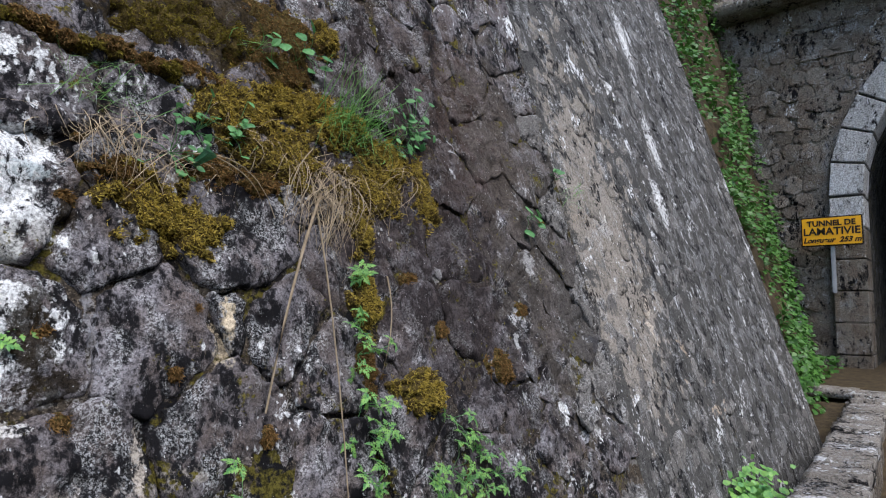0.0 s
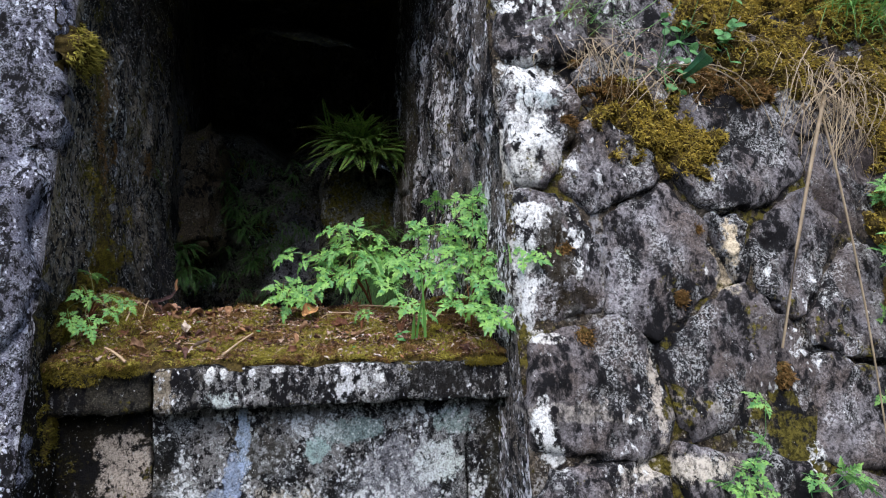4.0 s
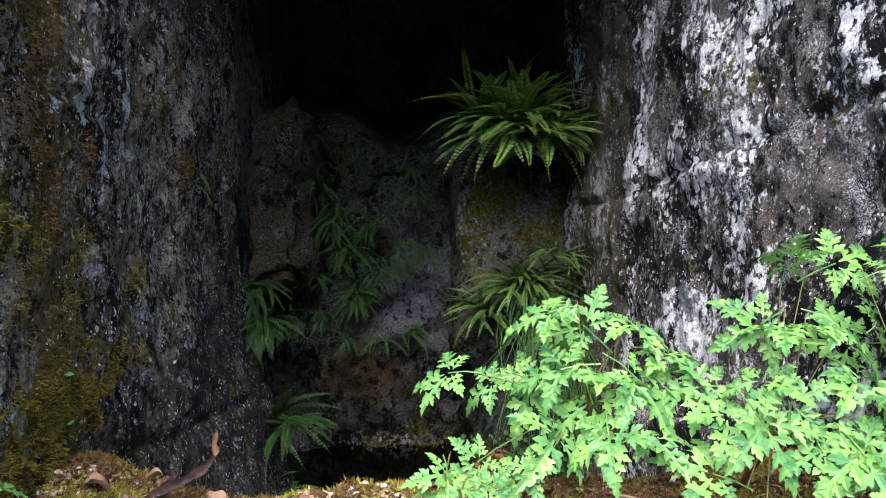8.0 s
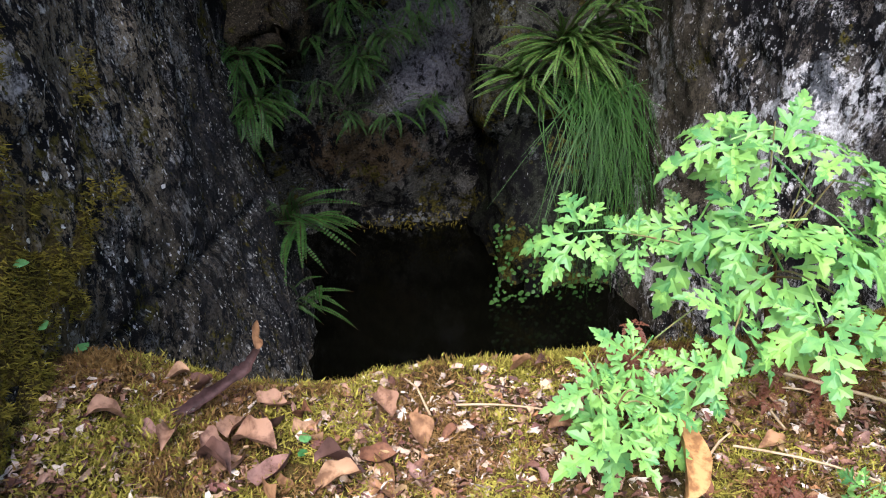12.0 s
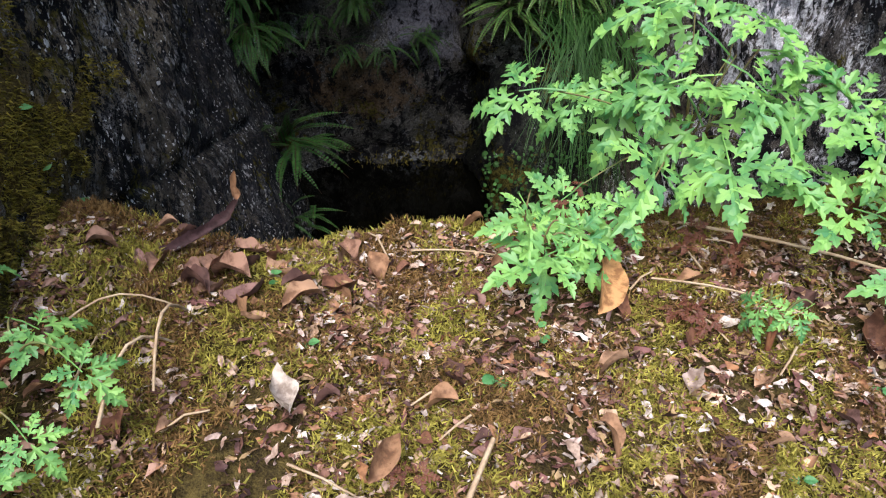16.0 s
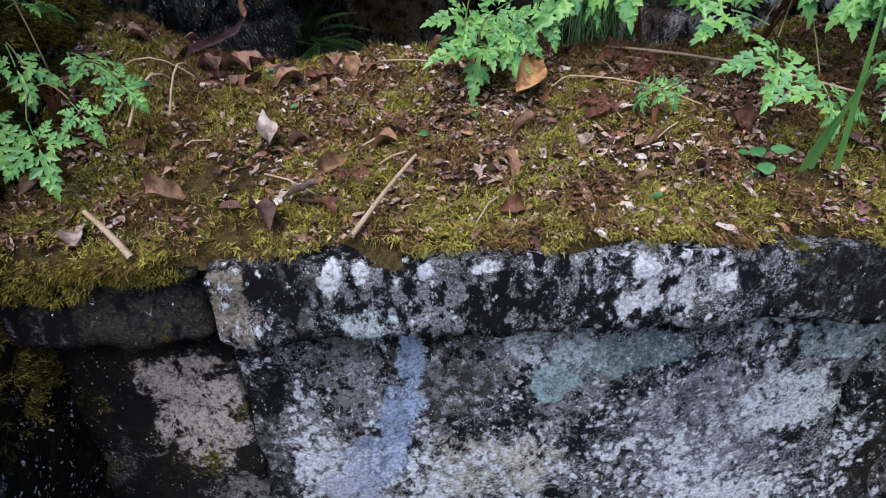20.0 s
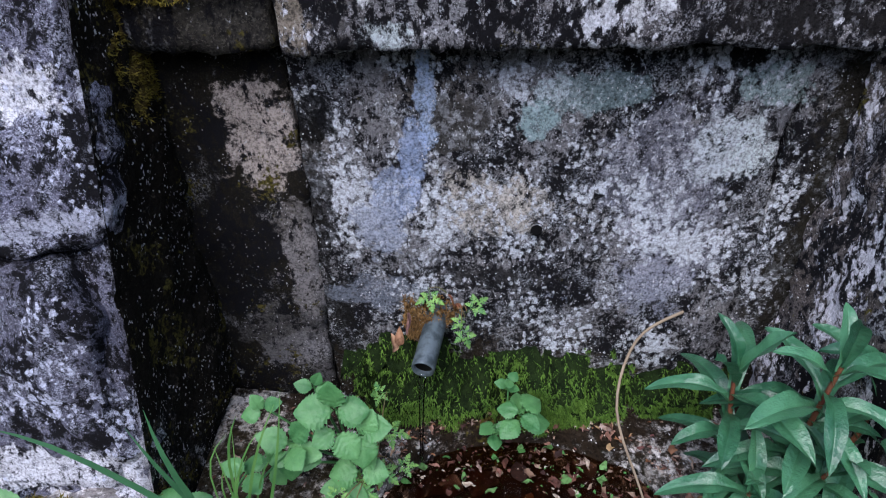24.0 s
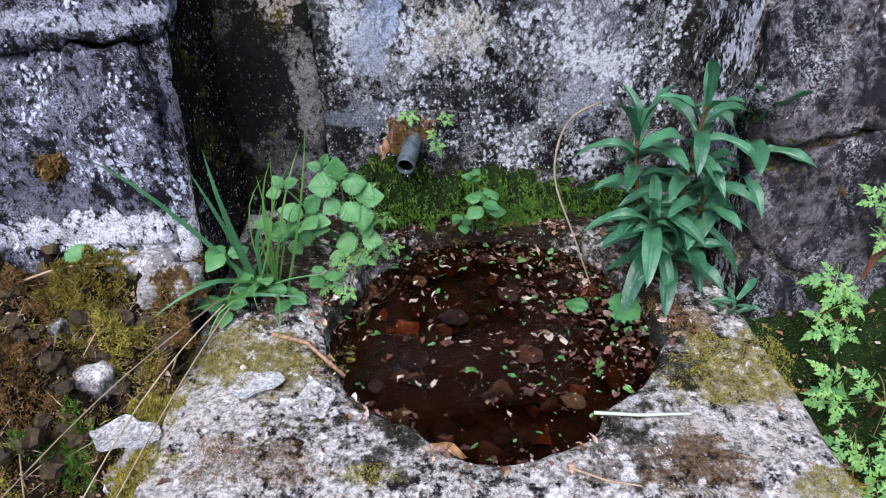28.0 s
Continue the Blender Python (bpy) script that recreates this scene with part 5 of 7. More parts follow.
for _ in range(5200):
    u = random.uniform(-0.57, -0.42) if random.random() < 0.45 else random.uniform(-0.42, 0.333)
    v = random.uniform(1.6, 1.87) if u < -0.42 else random.gauss(1.835, 0.02)
    if fbm((u, v, 2), 16, 3, 3) < -0.06:
        continue
    z = sill_top(u, v)
    for _ in range(9):
        base.append((u + random.gauss(0, 0.003), v + random.gauss(0, 0.003), z + random.uniform(0.0, 0.009)))
        way.append((random.gauss(0, 0.6), random.gauss(-0.1, 0.6), random.uniform(0.5, 1.3)))
base, way = np.array(base), unit(np.array(way)) * np.random.uniform(0.003, 0.009, (len(way), 1))
pick = np.array([fbm((q[0], q[1], 3), 13, 1, 4) + random.gauss(0.05, 0.18) > 0 for q in base])
bristles("moss_nap", base[pick], way[pick], np.random.uniform(0.0009, 0.0022, pick.sum()), MOSS, moss_bed)
bristles("brown_moss_nap", base[~pick], way[~pick], np.random.uniform(0.0009, 0.002, (~pick).sum()), MOSS_BROWN, moss_bed)

spots = [(random.uniform(-0.56, 0.33), 1.475 + 0.38 * random.random() ** 0.8) for _ in range(26000)]
spots = [(u, v) for u, v in spots if random.random() < 0.95 + 1.6 * fbm((u, v, 7), 9, 4, 3) - 0.4 * smooth01((v - 1.8) / 0.04) - 0.2 * smooth01((-0.44 - u) / 0.06)]
litter = scatter("leaf_litter", [on_sill(u, v, random.uniform(0.0, 0.006)) for u, v in spots], [(random.gauss(0, 0.6), random.gauss(-0.15, 0.6), 1) for _ in spots], [0.0026 + 0.013 * random.random() ** 2.6 for _ in spots], LITTER)
tagged(litter, "brown crumbled leaf litter among the moss", "leaf litter")
big = [(random.uniform(-0.55, 0.32), random.uniform(1.5, 1.84)) for _ in range(70)]
for k, (u, v) in enumerate(big):
    flat_leaf("dead_leaf", on_sill(u, v, 0.006), random.uniform(0.014, 0.03), random.uniform(0, 360), DEAD, "small brown dead leaf lying on moss", k, (random.gauss(0, 16), random.gauss(0, 16)), random.uniform(0.35, 0.75), random.uniform(0.6, 1.8), random.uniform(-1.2, 1.2), random.choice((0, 2, 3)), group="dead leaves on the sill")

flat_leaf("tan_leaf", (-0.085, 1.68, 1.297), 0.075, -22, TAN, "tan beech leaf standing among moss", 3, (25, 40), 0.42, 0.9, 0.5)
flat_leaf("pale_leaf", (-0.345, 1.612, 1.272), 0.034, 30, PALE, "bleached torn leaf on moss", 5, (15, 18), 0.55, 1.6, 1.2, 3)
flat_leaf("white_leaf", (-0.303, 1.526, 1.246), 0.036, 75, PALE, "white curled leaf with a dark end", 7, (0, 15), 0.42, 1.2, 0.6, 3)
flat_leaf("brown_leaf", (-0.276, 1.555, 1.256), 0.042, -30, DEAD, "brown curled leaf with a pale edge on moss", 8, (20, 35), 0.4, 1.5, 0.9)


LEAF_HEAP = [(-0.401, 1.826, 0.03, 0, -18), (-0.389, 1.791, 0.026, 259, 14), (-0.388, 1.769, 0.03, 158, 30), (-0.399, 1.744, 0.04, 57, -8), (-0.383, 1.721, 0.034, 316, 22), (-0.43, 1.737, 0.03, 215, -18), (-0.339, 1.72, 0.032, 114, 14), (-0.298, 1.779, 0.032, 13, 30), (-0.305, 1.722, 0.03, 272, -8), (-0.458, 1.741, 0.026, 171, 22), (-0.452, 1.809, 0.03, 70, -18), (-0.412, 1.764, 0.03, 329, 14), (-0.361, 1.773, 0.02, 228, 30), (-0.415, 1.727, 0.026, 127, -8), (-0.275, 1.741, 0.028, 26, 22), (-0.5, 1.752, 0.026, 285, -18)]


def leaf_ribbon(name, pts, wide, material, label, seed=1):
    """A long shrivelled leaf along a line: a channelled strip with ragged edges."""
    pts = [Vector(p) for p in pts]
    line = [a.lerp(b, k / 5) for a, b in zip(pts, pts[1:]) for k in range(5)] + [pts[-1]]
    rnd, n, v = random.Random(seed), len(line), []
    for i, p in enumerate(line):
        t = i / (n - 1)
        d = (line[min(i + 1, n - 1)] - line[max(i - 1, 0)]).normalized()
        side = d.cross(Vector((0.1, -0.5, 0.85))).normalized()
        up = side.cross(d)
        w = wide * (0.12 + math.sin(math.pi * min(1.0, t ** 0.7)) ** 0.7) * rnd.uniform(0.75, 1.2)
        roll = 1.2 * math.sin(5 * t + seed)
        for k in range(-3, 4):
            q = k / 3
            v.append(p + side * w * q * math.cos(0.6 * roll) + up * w * (0.9 * q * q + 0.4 * q * math.sin(roll)) + Vector((rnd.gauss(0, 0.05), rnd.gauss(0, 0.05), rnd.gauss(0, 0.05))) * w * abs(q))
    return tagged(link_mesh(name, v, grid_faces(7, n), material), label, "dead leaf")


leaf_ribbon("dark_leaf", ((-0.474, 1.766, 1.298), (-0.45, 1.774, 1.306), (-0.428, 1.79, 1.312), (-0.41, 1.802, 1.318), (-0.399, 1.81, 1.332), (-0.396, 1.812, 1.342)), 0.0055, DARKLEAF, "long dark curled leaf on moss", 3)
leaf_ribbon("brown_leaf", ((-0.397, 1.806, 1.336), (-0.397, 1.806, 1.35), (-0.394, 1.802, 1.366)), 0.0045, DEAD, "small brown crumpled leaf caught upright", 5)
for k, (u, v, size, turn, lean) in enumerate(LEAF_HEAP):
    flat_leaf("heaped_leaf", on_sill(u, v, 0.010), size, turn, (DEAD, BROWN_PALE)[k % 2], "crumpled brown dead leaf heaped at the sill's back", 40 + k, (lean, 12 - 5 * (k % 6)), 0.62, 1.5, 0.9, 2 + k % 2, group="dead leaves heaped on the sill")
for k, (u, v, s) in enumerate(((-0.38, 1.707, 0.038), (-0.425, 1.724, 0.034), (-0.336, 1.706, 0.034), (-0.296, 1.769, 0.036), (-0.304, 1.706, 0.034), (-0.36, 1.755, 0.03), (-0.414, 1.536, 0.04), (-0.46, 1.60, 0.036), (0.24, 1.50, 0.04), (-0.10, 1.615, 0.03), (0.02, 1.60, 0.03), (0.12, 1.62, 0.036), (-0.22, 1.62, 0.026), (-0.16, 1.73, 0.024), (-0.02, 1.635, 0.03), (0.06, 1.56, 0.026), (-0.12, 1.56, 0.026))):
    flat_leaf("curled_leaf", on_sill(u, v, 0.008), s, 47 * k, DEAD, "curled brown leaf with a paler back", 30 + k, (random.uniform(-25, 25), random.uniform(-25, 25)), 0.5, 1.9, 1.5, 3, group="curled leaves on the sill")
for u, v, s, a in ((-0.483, 1.494, 0.036, 20), (0.05, 1.475, 0.022, 60), (-0.04, 1.60, 0.026, 140), (0.01, 1.645, 0.024, 80)):
    flat_leaf("pale_leaf", on_sill(u, v, 0.006), s, a, PALE, "bleached dead leaf at the sill's edge", 50 + int(s * 900), (5, 5), 0.6, 0.8, 0.5, 3)


for x, w, h in ((-0.53, 0.07, 0.02), (-0.45, 0.06, 0.014), (0.27, 0.05, 0.010)):
    moss_cushion(lambda u, v, d: Vector((u, 1.464 - d, v)), x, 1.208, w, h, 0.008, int(20000 * w + 250), MOSS_OLIVE, "moss hanging over the sill's edge", 0.0042, 0.25, bed=False)


def twig(name, pts, r, label, material=None):
    v, f = tube(pts, r, r * 0.7, 6)
    return tagged(link_mesh(name, v, f, material or TWIG), label, "twig")


twig("stick", arc((-0.255, 1.472, 1.230), (-0.203, 1.555, 1.262), 0.002), 0.0025, "straight pale twig lying over the sill's edge")
twig("stick", arc((-0.422, 1.457, 1.226), (-0.467, 1.494, 1.248), 0.003), 0.003, "short pale twig on moss")
twig("twig", arc((-0.24, 1.765, 1.292), (-0.15, 1.745, 1.288), 0.004), 0.0011, "thin grey twig on moss")
twig("twig", arc((-0.04, 1.69, 1.290), (0.08, 1.63, 1.275), 0.008), 0.0011, "thin brown twig on moss")
twig("twig", arc((0.02, 1.77, 1.30), (0.22, 1.60, 1.29), 0.008), 0.0018, "thin brown twig under the plants")
twig("root_thread", arc((-0.50, 1.66, 1.31), (-0.42, 1.68, 1.30), 0.02), 0.001, "pale bent plant thread")
twig("root_thread", arc((-0.42, 1.68, 1.30), (-0.425, 1.60, 1.29), 0.03), 0.0014, "pale bent plant thread")
twig("twig", arc((-0.45, 1.57, 1.29), (-0.42, 1.64, 1.30), 0.03), 0.0014, "bent pale stalk on moss")
for k in range(14):
    u, v, a = random.uniform(-0.5, 0.3), random.uniform(1.5, 1.8), random.uniform(0, 6.3)
    ln = random.uniform(0.012, 0.03)
    twig("twig", [on_sill(u, v, 0.006), on_sill(u + ln * math.cos(a), v + ln * math.sin(a), 0.012), on_sill(u + 2 * ln * math.cos(a), v + 2 * ln * math.sin(a) * 0.9, 0.008)], 0.0011, "short dry twig on moss")

# ---- cranesbills ----
cranesbill((0.08, 1.83, 1.290), size=0.08, spots=[(-0.15, 1.79, 1.440), (-0.10, 1.79, 1.420), (-0.03, 1.80, 1.490), (0.01, 1.80, 1.490), (0.08, 1.78, 1.480), (0.12, 1.77, 1.460), (-0.05, 1.78, 1.430), (0.01, 1.74, 1.410), (0.07, 1.74, 1.420), (0.02, 1.70, 1.370), (0.07, 1.70, 1.370), (-0.03, 1.72, 1.380), (-0.12, 1.72, 1.350), (-0.07, 1.70, 1.350), (0.03, 1.77, 1.450), (0.10, 1.76, 1.410), (-0.03, 1.76, 1.440)])
cranesbill((0.20, 1.78, 1.28), size=0.08, spots=[(0.18, 1.72, 1.49), (0.23, 1.74, 1.57), (0.28, 1.72, 1.57), (0.26, 1.68, 1.51), (0.16, 1.68, 1.44), (0.19, 1.66, 1.43), (0.15, 1.64, 1.40), (0.19, 1.62, 1.39), (0.13, 1.68, 1.40), (0.22, 1.60, 1.38), (0.23, 1.62, 1.41), (0.13, 1.60, 1.32), (0.16, 1.56, 1.30), (0.23, 1.57, 1.34), (0.12, 1.72, 1.44), (0.27, 1.66, 1.45), (0.20, 1.70, 1.50), (0.10, 1.66, 1.37)])
cranesbill((0.29, 1.62, 1.25), size=0.08, spots=[(0.30, 1.70, 1.50), (0.27, 1.72, 1.47), (0.31, 1.60, 1.46), (0.33, 1.56, 1.40), (0.26, 1.60, 1.42), (0.30, 1.66, 1.55), (0.24, 1.64, 1.36), (0.29, 1.50, 1.38), (0.32, 1.65, 1.60), (0.32, 1.64, 1.57), (0.31, 1.63, 1.53), (0.31, 1.58, 1.50), (0.28, 1.62, 1.44), (0.22, 1.54, 1.31), (0.27, 1.54, 1.36), (0.28, 1.53, 1.33), (0.33, 1.53, 1.44), (0.35, 1.47, 1.47), (0.37, 1.45, 1.43), (0.39, 1.45, 1.46), (0.30, 1.44, 1.30), (0.28, 1.45, 1.32), (0.32, 1.52, 1.42), (0.29, 1.57, 1.40)])
cranesbill((-0.525, 1.60, 1.29), [(-0.481, 1.612, 1.342), (-0.466, 1.535, 1.311), (-0.52, 1.56, 1.34), (-0.50, 1.52, 1.29), (-0.535, 1.62, 1.37), (-0.54, 1.53, 1.30), (-0.45, 1.58, 1.32)], 0.049, face=(0.25, -0.5, 0.85), label="small bright cranesbill in the mossy sill corner")
cranesbill((0.03, 1.62, 1.26), [(0.03, 1.635, 1.285), (0.045, 1.62, 1.29)], 0.035, "small cut-leaved seedling on the sill", face=(0, -0.3, 1))
for u, v in ((-0.33, 1.66), (-0.19, 1.62), (0.0, 1.52), (-0.14, 1.66), (0.1, 1.58), (-0.36, 1.74)):
    sprout = thing("seedling", on_sill(u, v, 0.004), "tiny two-leaved green seedling in moss", "seedling", "seedlings on the sill")
    leaf_ring(sprout, (0, 0, 0.004), 3, 0.012, OVALS, 0.3)
tuft((0.14, 1.53, 1.25), [(0.145, 1.515, 1.40), (0.15, 1.50, 1.36), (0.13, 1.5, 1.31)], 0.007, GRASS, "single green grass shoot on the sill", sag=0.01)

HERB_RED = leaf_mat("withered_red_leaf", (0.09, 0.025, 0.018), (0.19, 0.075, 0.04), 0.25, 0.55, 0.3, 60)
CUT_RED = []
for source in CUT[:3]:
    withered = source.copy()
    withered.materials.clear()
    withered.materials.append(HERB_RED)
    CUT_RED.append(withered)
cranesbill((-0.13, 1.72, 1.285), [(-0.155, 1.705, 1.335), (-0.12, 1.692, 1.322), (-0.145, 1.68, 1.315), (-0.10, 1.70, 1.33)], 0.07, "small low cranesbill beside a tan leaf", face=(-0.1, -0.5, 0.85))
for x, y, z, n, spread, size in ((-0.088, 1.755, 1.315, 7, 0.02, 0.026), (-0.02, 1.655, 1.268, 4, 0.010, 0.022), (0.05, 1.74, 1.295, 5, 0.02, 0.026), (-0.27, 1.545, 1.250, 3, 0.008, 0.016)):
    wilted = thing("withered_herb", (x, y, z), "withered red cut-leaved herb in the moss", "plant", "withered herbs on the sill")
    for _ in range(n):
        p = Vector((random.gauss(0, spread), random.gauss(0, spread), random.uniform(0, 1.2 * spread)))
        share("leaf", CUT_RED[random.randrange(3)], wilted, frame_of(p, (random.gauss(0, 1), random.gauss(-0.3, 0.8), random.gauss(-0.2, 0.5)), (random.gauss(0, 0.4), -0.5, 0.8), size * random.uniform(0.7, 1.2)))
sprout = thing("seedling", (0.11, 1.55, 1.252), "five-leaved green seedling in moss", "seedling", "seedlings on the sill")
leaf_ring(sprout, (0, 0, 0.006), 6, 0.019, OVALS, 0.15)
PETAL = leaf_mat("purple_petal", (0.32, 0.06, 0.36), (0.5, 0.14, 0.55), 0.3, 0.5, 0.3)
for u, v in ((0.105, 1.575), (0.09, 1.535), (0.135, 1.49), (0.16, 1.475), (0.19, 1.49)):
    flat_leaf("petal", on_sill(u, v, 0.008), 0.005, 57 * u * 100, PETAL, "small purple petal fallen on the moss", int(900 * u), (10, 20), 0.7, 0.6, 0.3, category="petal", group="petals on the sill")

# ---- niche plants ----
fern((0.13, 2.66, 1.83), 110, 0.25, (0, -1, 0.25), 1.0, label="large bright spleenwort fern crowning the rock")
fern((0.21, 2.63, 1.82), 60, 0.2, (0.2, -1, 0.1), 1.0, label="bright spleenwort fern beside the niche side")
fern((0.05, 2.68, 1.86), 40, 0.22, (-0.2, -1, 0.3), 1.0, label="bright spleenwort fern on the rock")
fern((0.14, 2.66, 1.44), 120, 0.17, (-0.15, -1, 0.15), 1.1, label="spleenwort fern on the rock above the pool", fine=True)
fern((0.05, 2.66, 1.38), 30, 0.16, (-0.5, -1, 0.1), 0.9, fine=True)
fern((0.22, 2.62, 1.52), 30, 0.12, (0.1, -1, 0.1), 1.0, fine=True)
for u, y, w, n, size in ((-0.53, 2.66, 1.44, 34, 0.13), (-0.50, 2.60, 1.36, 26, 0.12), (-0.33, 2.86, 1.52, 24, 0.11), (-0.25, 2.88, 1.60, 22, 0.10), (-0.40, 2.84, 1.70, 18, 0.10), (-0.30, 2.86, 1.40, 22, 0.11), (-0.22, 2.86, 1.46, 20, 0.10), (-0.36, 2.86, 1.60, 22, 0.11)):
    fern((u, y, w), n, size, (0.25, -0.8, -0.35), 0.75, True, "drooping fern, its green darkened for the niche's shade")
fern((-0.45, 2.55, 1.13), 30, 0.17, (0.45, -0.7, 0.5), 0.6, True, "fern at the niche side's foot, its green darkened for shade")
fern((-0.44, 2.45, 1.0), 14, 0.12, (0.4, -0.8, 0.4), 0.7, True, "fern at the niche side's foot, its green darkened for shade")
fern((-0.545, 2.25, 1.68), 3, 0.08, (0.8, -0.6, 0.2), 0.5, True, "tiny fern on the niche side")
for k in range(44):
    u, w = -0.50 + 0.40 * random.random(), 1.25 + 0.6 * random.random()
    fern((u, 2.87, w), 14, random.uniform(0.06, 0.095), (0.2, -0.8, -0.4), 0.9, True, "drooping fern, its green darkened for the niche's shade")
tuft((0.19, 2.62, 1.37), [(0.19 + random.gauss(0, 0.085), 2.47 + random.gauss(0, 0.04), 1.06 + random.uniform(-0.10, 0.22)) for _ in range(230)], 0.0017, FERN_SHADED, "long fine grass hanging from the rock", sag=0.06, foot=0.06, loose=0.02)
moss_cushion(lambda u, v, d: Vector((u, 2.93 - d, v)), -0.15, 0.955, 0.2, 0.03, 0.006, 170, MOSS_OLIVE, "green moss line above the pool", bed=False)
pool_weed = Pile()
for _ in range(280):
    u, w = random.uniform(-0.03, 0.25), random.uniform(0.88, 1.1)
    s = random.uniform(0.006, 0.014)
    m = frame_of((u, 2.57 - random.uniform(0, 0.03), w), (random.gauss(0, 1), random.gauss(0, 0.3), random.gauss(0, 1)), (random.gauss(0, 0.3), -1, 0.4), s)
    pile = ovate(4, 0.8, 0, 0.1)
    pool_weed.add(([m @ Vector(p) for p in pile.v], pile.f))
tagged(link_mesh("pool_weed", pool_weed.v, pool_weed.f, FERN_SHADED, smooth=False), "small round-leaved weed above the pool", "weed", kind="stuff")


def on_left_side(u, v, d=0.0):
    """A place on the left niche side: u along y, v up, d into the niche."""
    return Vector((OPEN_L + 0.012 + 0.16 * smooth01((1.62 - v) / 0.9) * smooth01((u - 1.75) / 0.5) + d, u, v))


moss_cushion(on_left_side, 1.77, 1.40, 0.11, 0.055, 0.016, 5200, MOSS_OLIVE, "thick olive moss on the niche side", 0.0036, 0.15)
moss_cushion(on_left_side, 1.70, 1.34, 0.10, 0.05, 0.02, 4600, MOSS_OLIVE, "thick olive moss on the niche side", 0.0036, 0.15)
moss_cushion(on_left_side, 1.56, 1.28, 0.05, 0.07, 0.012, 3000, MOSS_OLIVE, "thick olive moss at the sill's end", 0.0036, 0.15)
moss_cushion(on_left_side, 1.64, 1.84, 0.06, 0.05, 0.03, 900, MOSS, "yellow moss tuft on the niche edge", 0.010)
moss_cushion(on_left_side, 1.50, 1.10, 0.05, 0.10, 0.012, 1500, MOSS_OLIVE, "dark moss beside the panel", 0.005, 0.2)
for u, v, ru, rv in ((1.72, 1.55, 0.05, 0.07), (1.78, 1.62, 0.04, 0.06), (1.74, 1.72, 0.05, 0.06), (1.80, 1.50, 0.05, 0.04), (1.84, 1.57, 0.03, 0.04), (1.78, 1.80, 0.04, 0.05), (1.86, 1.68, 0.02, 0.04), (2.0, 1.52, 0.04, 0.03), (2.2, 1.7, 0.05, 0.05), (1.95, 1.42, 0.05, 0.03)):
    moss_cushion(on_left_side, u, v, ru, rv, 0.010, int(120000 * ru * rv) + 80, MOSS_OLIVE if v < 1.6 else MOSS_BROWN, "crumbly brown moss on the niche side", 0.0045, 0.2, bed=False)
for u, v in ((1.80, 1.385), (1.83, 1.33), (1.79, 1.44)):
    seed_leaf = thing("seedling", on_left_side(u, v, 0.006), "tiny green seedling on the niche side", "seedling", "seedlings on the niche side")
    leaf_ring(seed_leaf, (0, 0, 0), 4, 0.014, OVALS, 0.2)

# ---- moss, grass and herbs on the wall ----
for x, z, ru, rv, h, n, mat in ((0.98, 2.10, 0.15, 0.12, 0.05, 3600, MOSS_GOLD), (1.16, 2.14, 0.16, 0.10, 0.05, 3600, MOSS_GOLD), (1.36, 2.12, 0.17, 0.11, 0.055, 4200, MOSS_GOLD), (1.58, 2.02, 0.17, 0.11, 0.055, 3600, MOSS_GOLD), (1.76, 1.93, 0.07, 0.15, 0.045, 1800, MOSS_GOLD), (1.13, 1.97, 0.15, 0.10, 0.045, 2600, MOSS_GOLD), (1.02, 1.86, 0.12, 0.05, 0.035, 1200, MOSS_BROWN), (1.45, 1.92, 0.15, 0.10, 0.045, 2600, MOSS_GOLD),
                                (0.70, 1.76, 0.12, 0.09, 0.05, 3200, MOSS_GOLD), (0.80, 1.70, 0.10, 0.07, 0.045, 2000, MOSS_GOLD), (0.62, 1.83, 0.09, 0.06, 0.035, 1300, MOSS_BROWN), (0.88, 1.88, 0.10, 0.05, 0.03, 1000, MOSS_BROWN), (0.75, 2.31, 0.16, 0.07, 0.03, 1600, MOSS_OLIVE), (0.98, 2.36, 0.20, 0.09, 0.035, 2400, MOSS_OLIVE), (1.16, 2.28, 0.14, 0.07, 0.03, 1400, MOSS_BROWN),
                                (1.40, 1.74, 0.06, 0.13, 0.04, 1500, MOSS_GOLD), (1.37, 1.52, 0.06, 0.13, 0.04, 1500, MOSS_GOLD), (1.33, 1.32, 0.04, 0.10, 0.025, 800, MOSS_BROWN), (1.53, 1.215, 0.10, 0.065, 0.06, 2000, MOSS_GOLD), (2.03, 1.27, 0.08, 0.06, 0.035, 900, MOSS_BROWN), (1.40, 2.50, 0.06, 0.07, 0.04, 900, MOSS_GOLD), (1.18, 2.46, 0.18, 0.10, 0.03, 1600, MOSS_BROWN)):
    moss_cushion(on_wall, x, z, ru, rv, h, n, mat)
for x, z, r in ((0.79, 1.494, 0.022), (0.714, 1.338, 0.025), (0.47, 1.255, 0.035), (0.447, 1.442, 0.028), (0.505, 1.745, 0.03), (0.48, 1.12, 0.02), (1.35, 1.30, 0.03), (-0.77, 0.79, 0.03), (0.95, 1.17, 0.03), (1.72, 1.42, 0.04), (2.3, 1.5, 0.05), (1.6, 1.6, 0.04), (0.45, 0.95, 0.02), (0.49, 0.70, 0.02)):
    moss_cushion(on_wall, x, z, r, r * 0.8, 0.02, 260, MOSS_BROWN, "small dark moss spot on a stone")
for k in range(9):
    x = 0.38 + 0.065 * k
    moss_cushion(on_wall, x, 2.16 + 0.012 * math.sin(2 * k), 0.06, 0.026, 0.04, 520, MOSS_BROWN if k % 3 else MOSS_OLIVE, "brown moss line along a joint", droop=0.9)


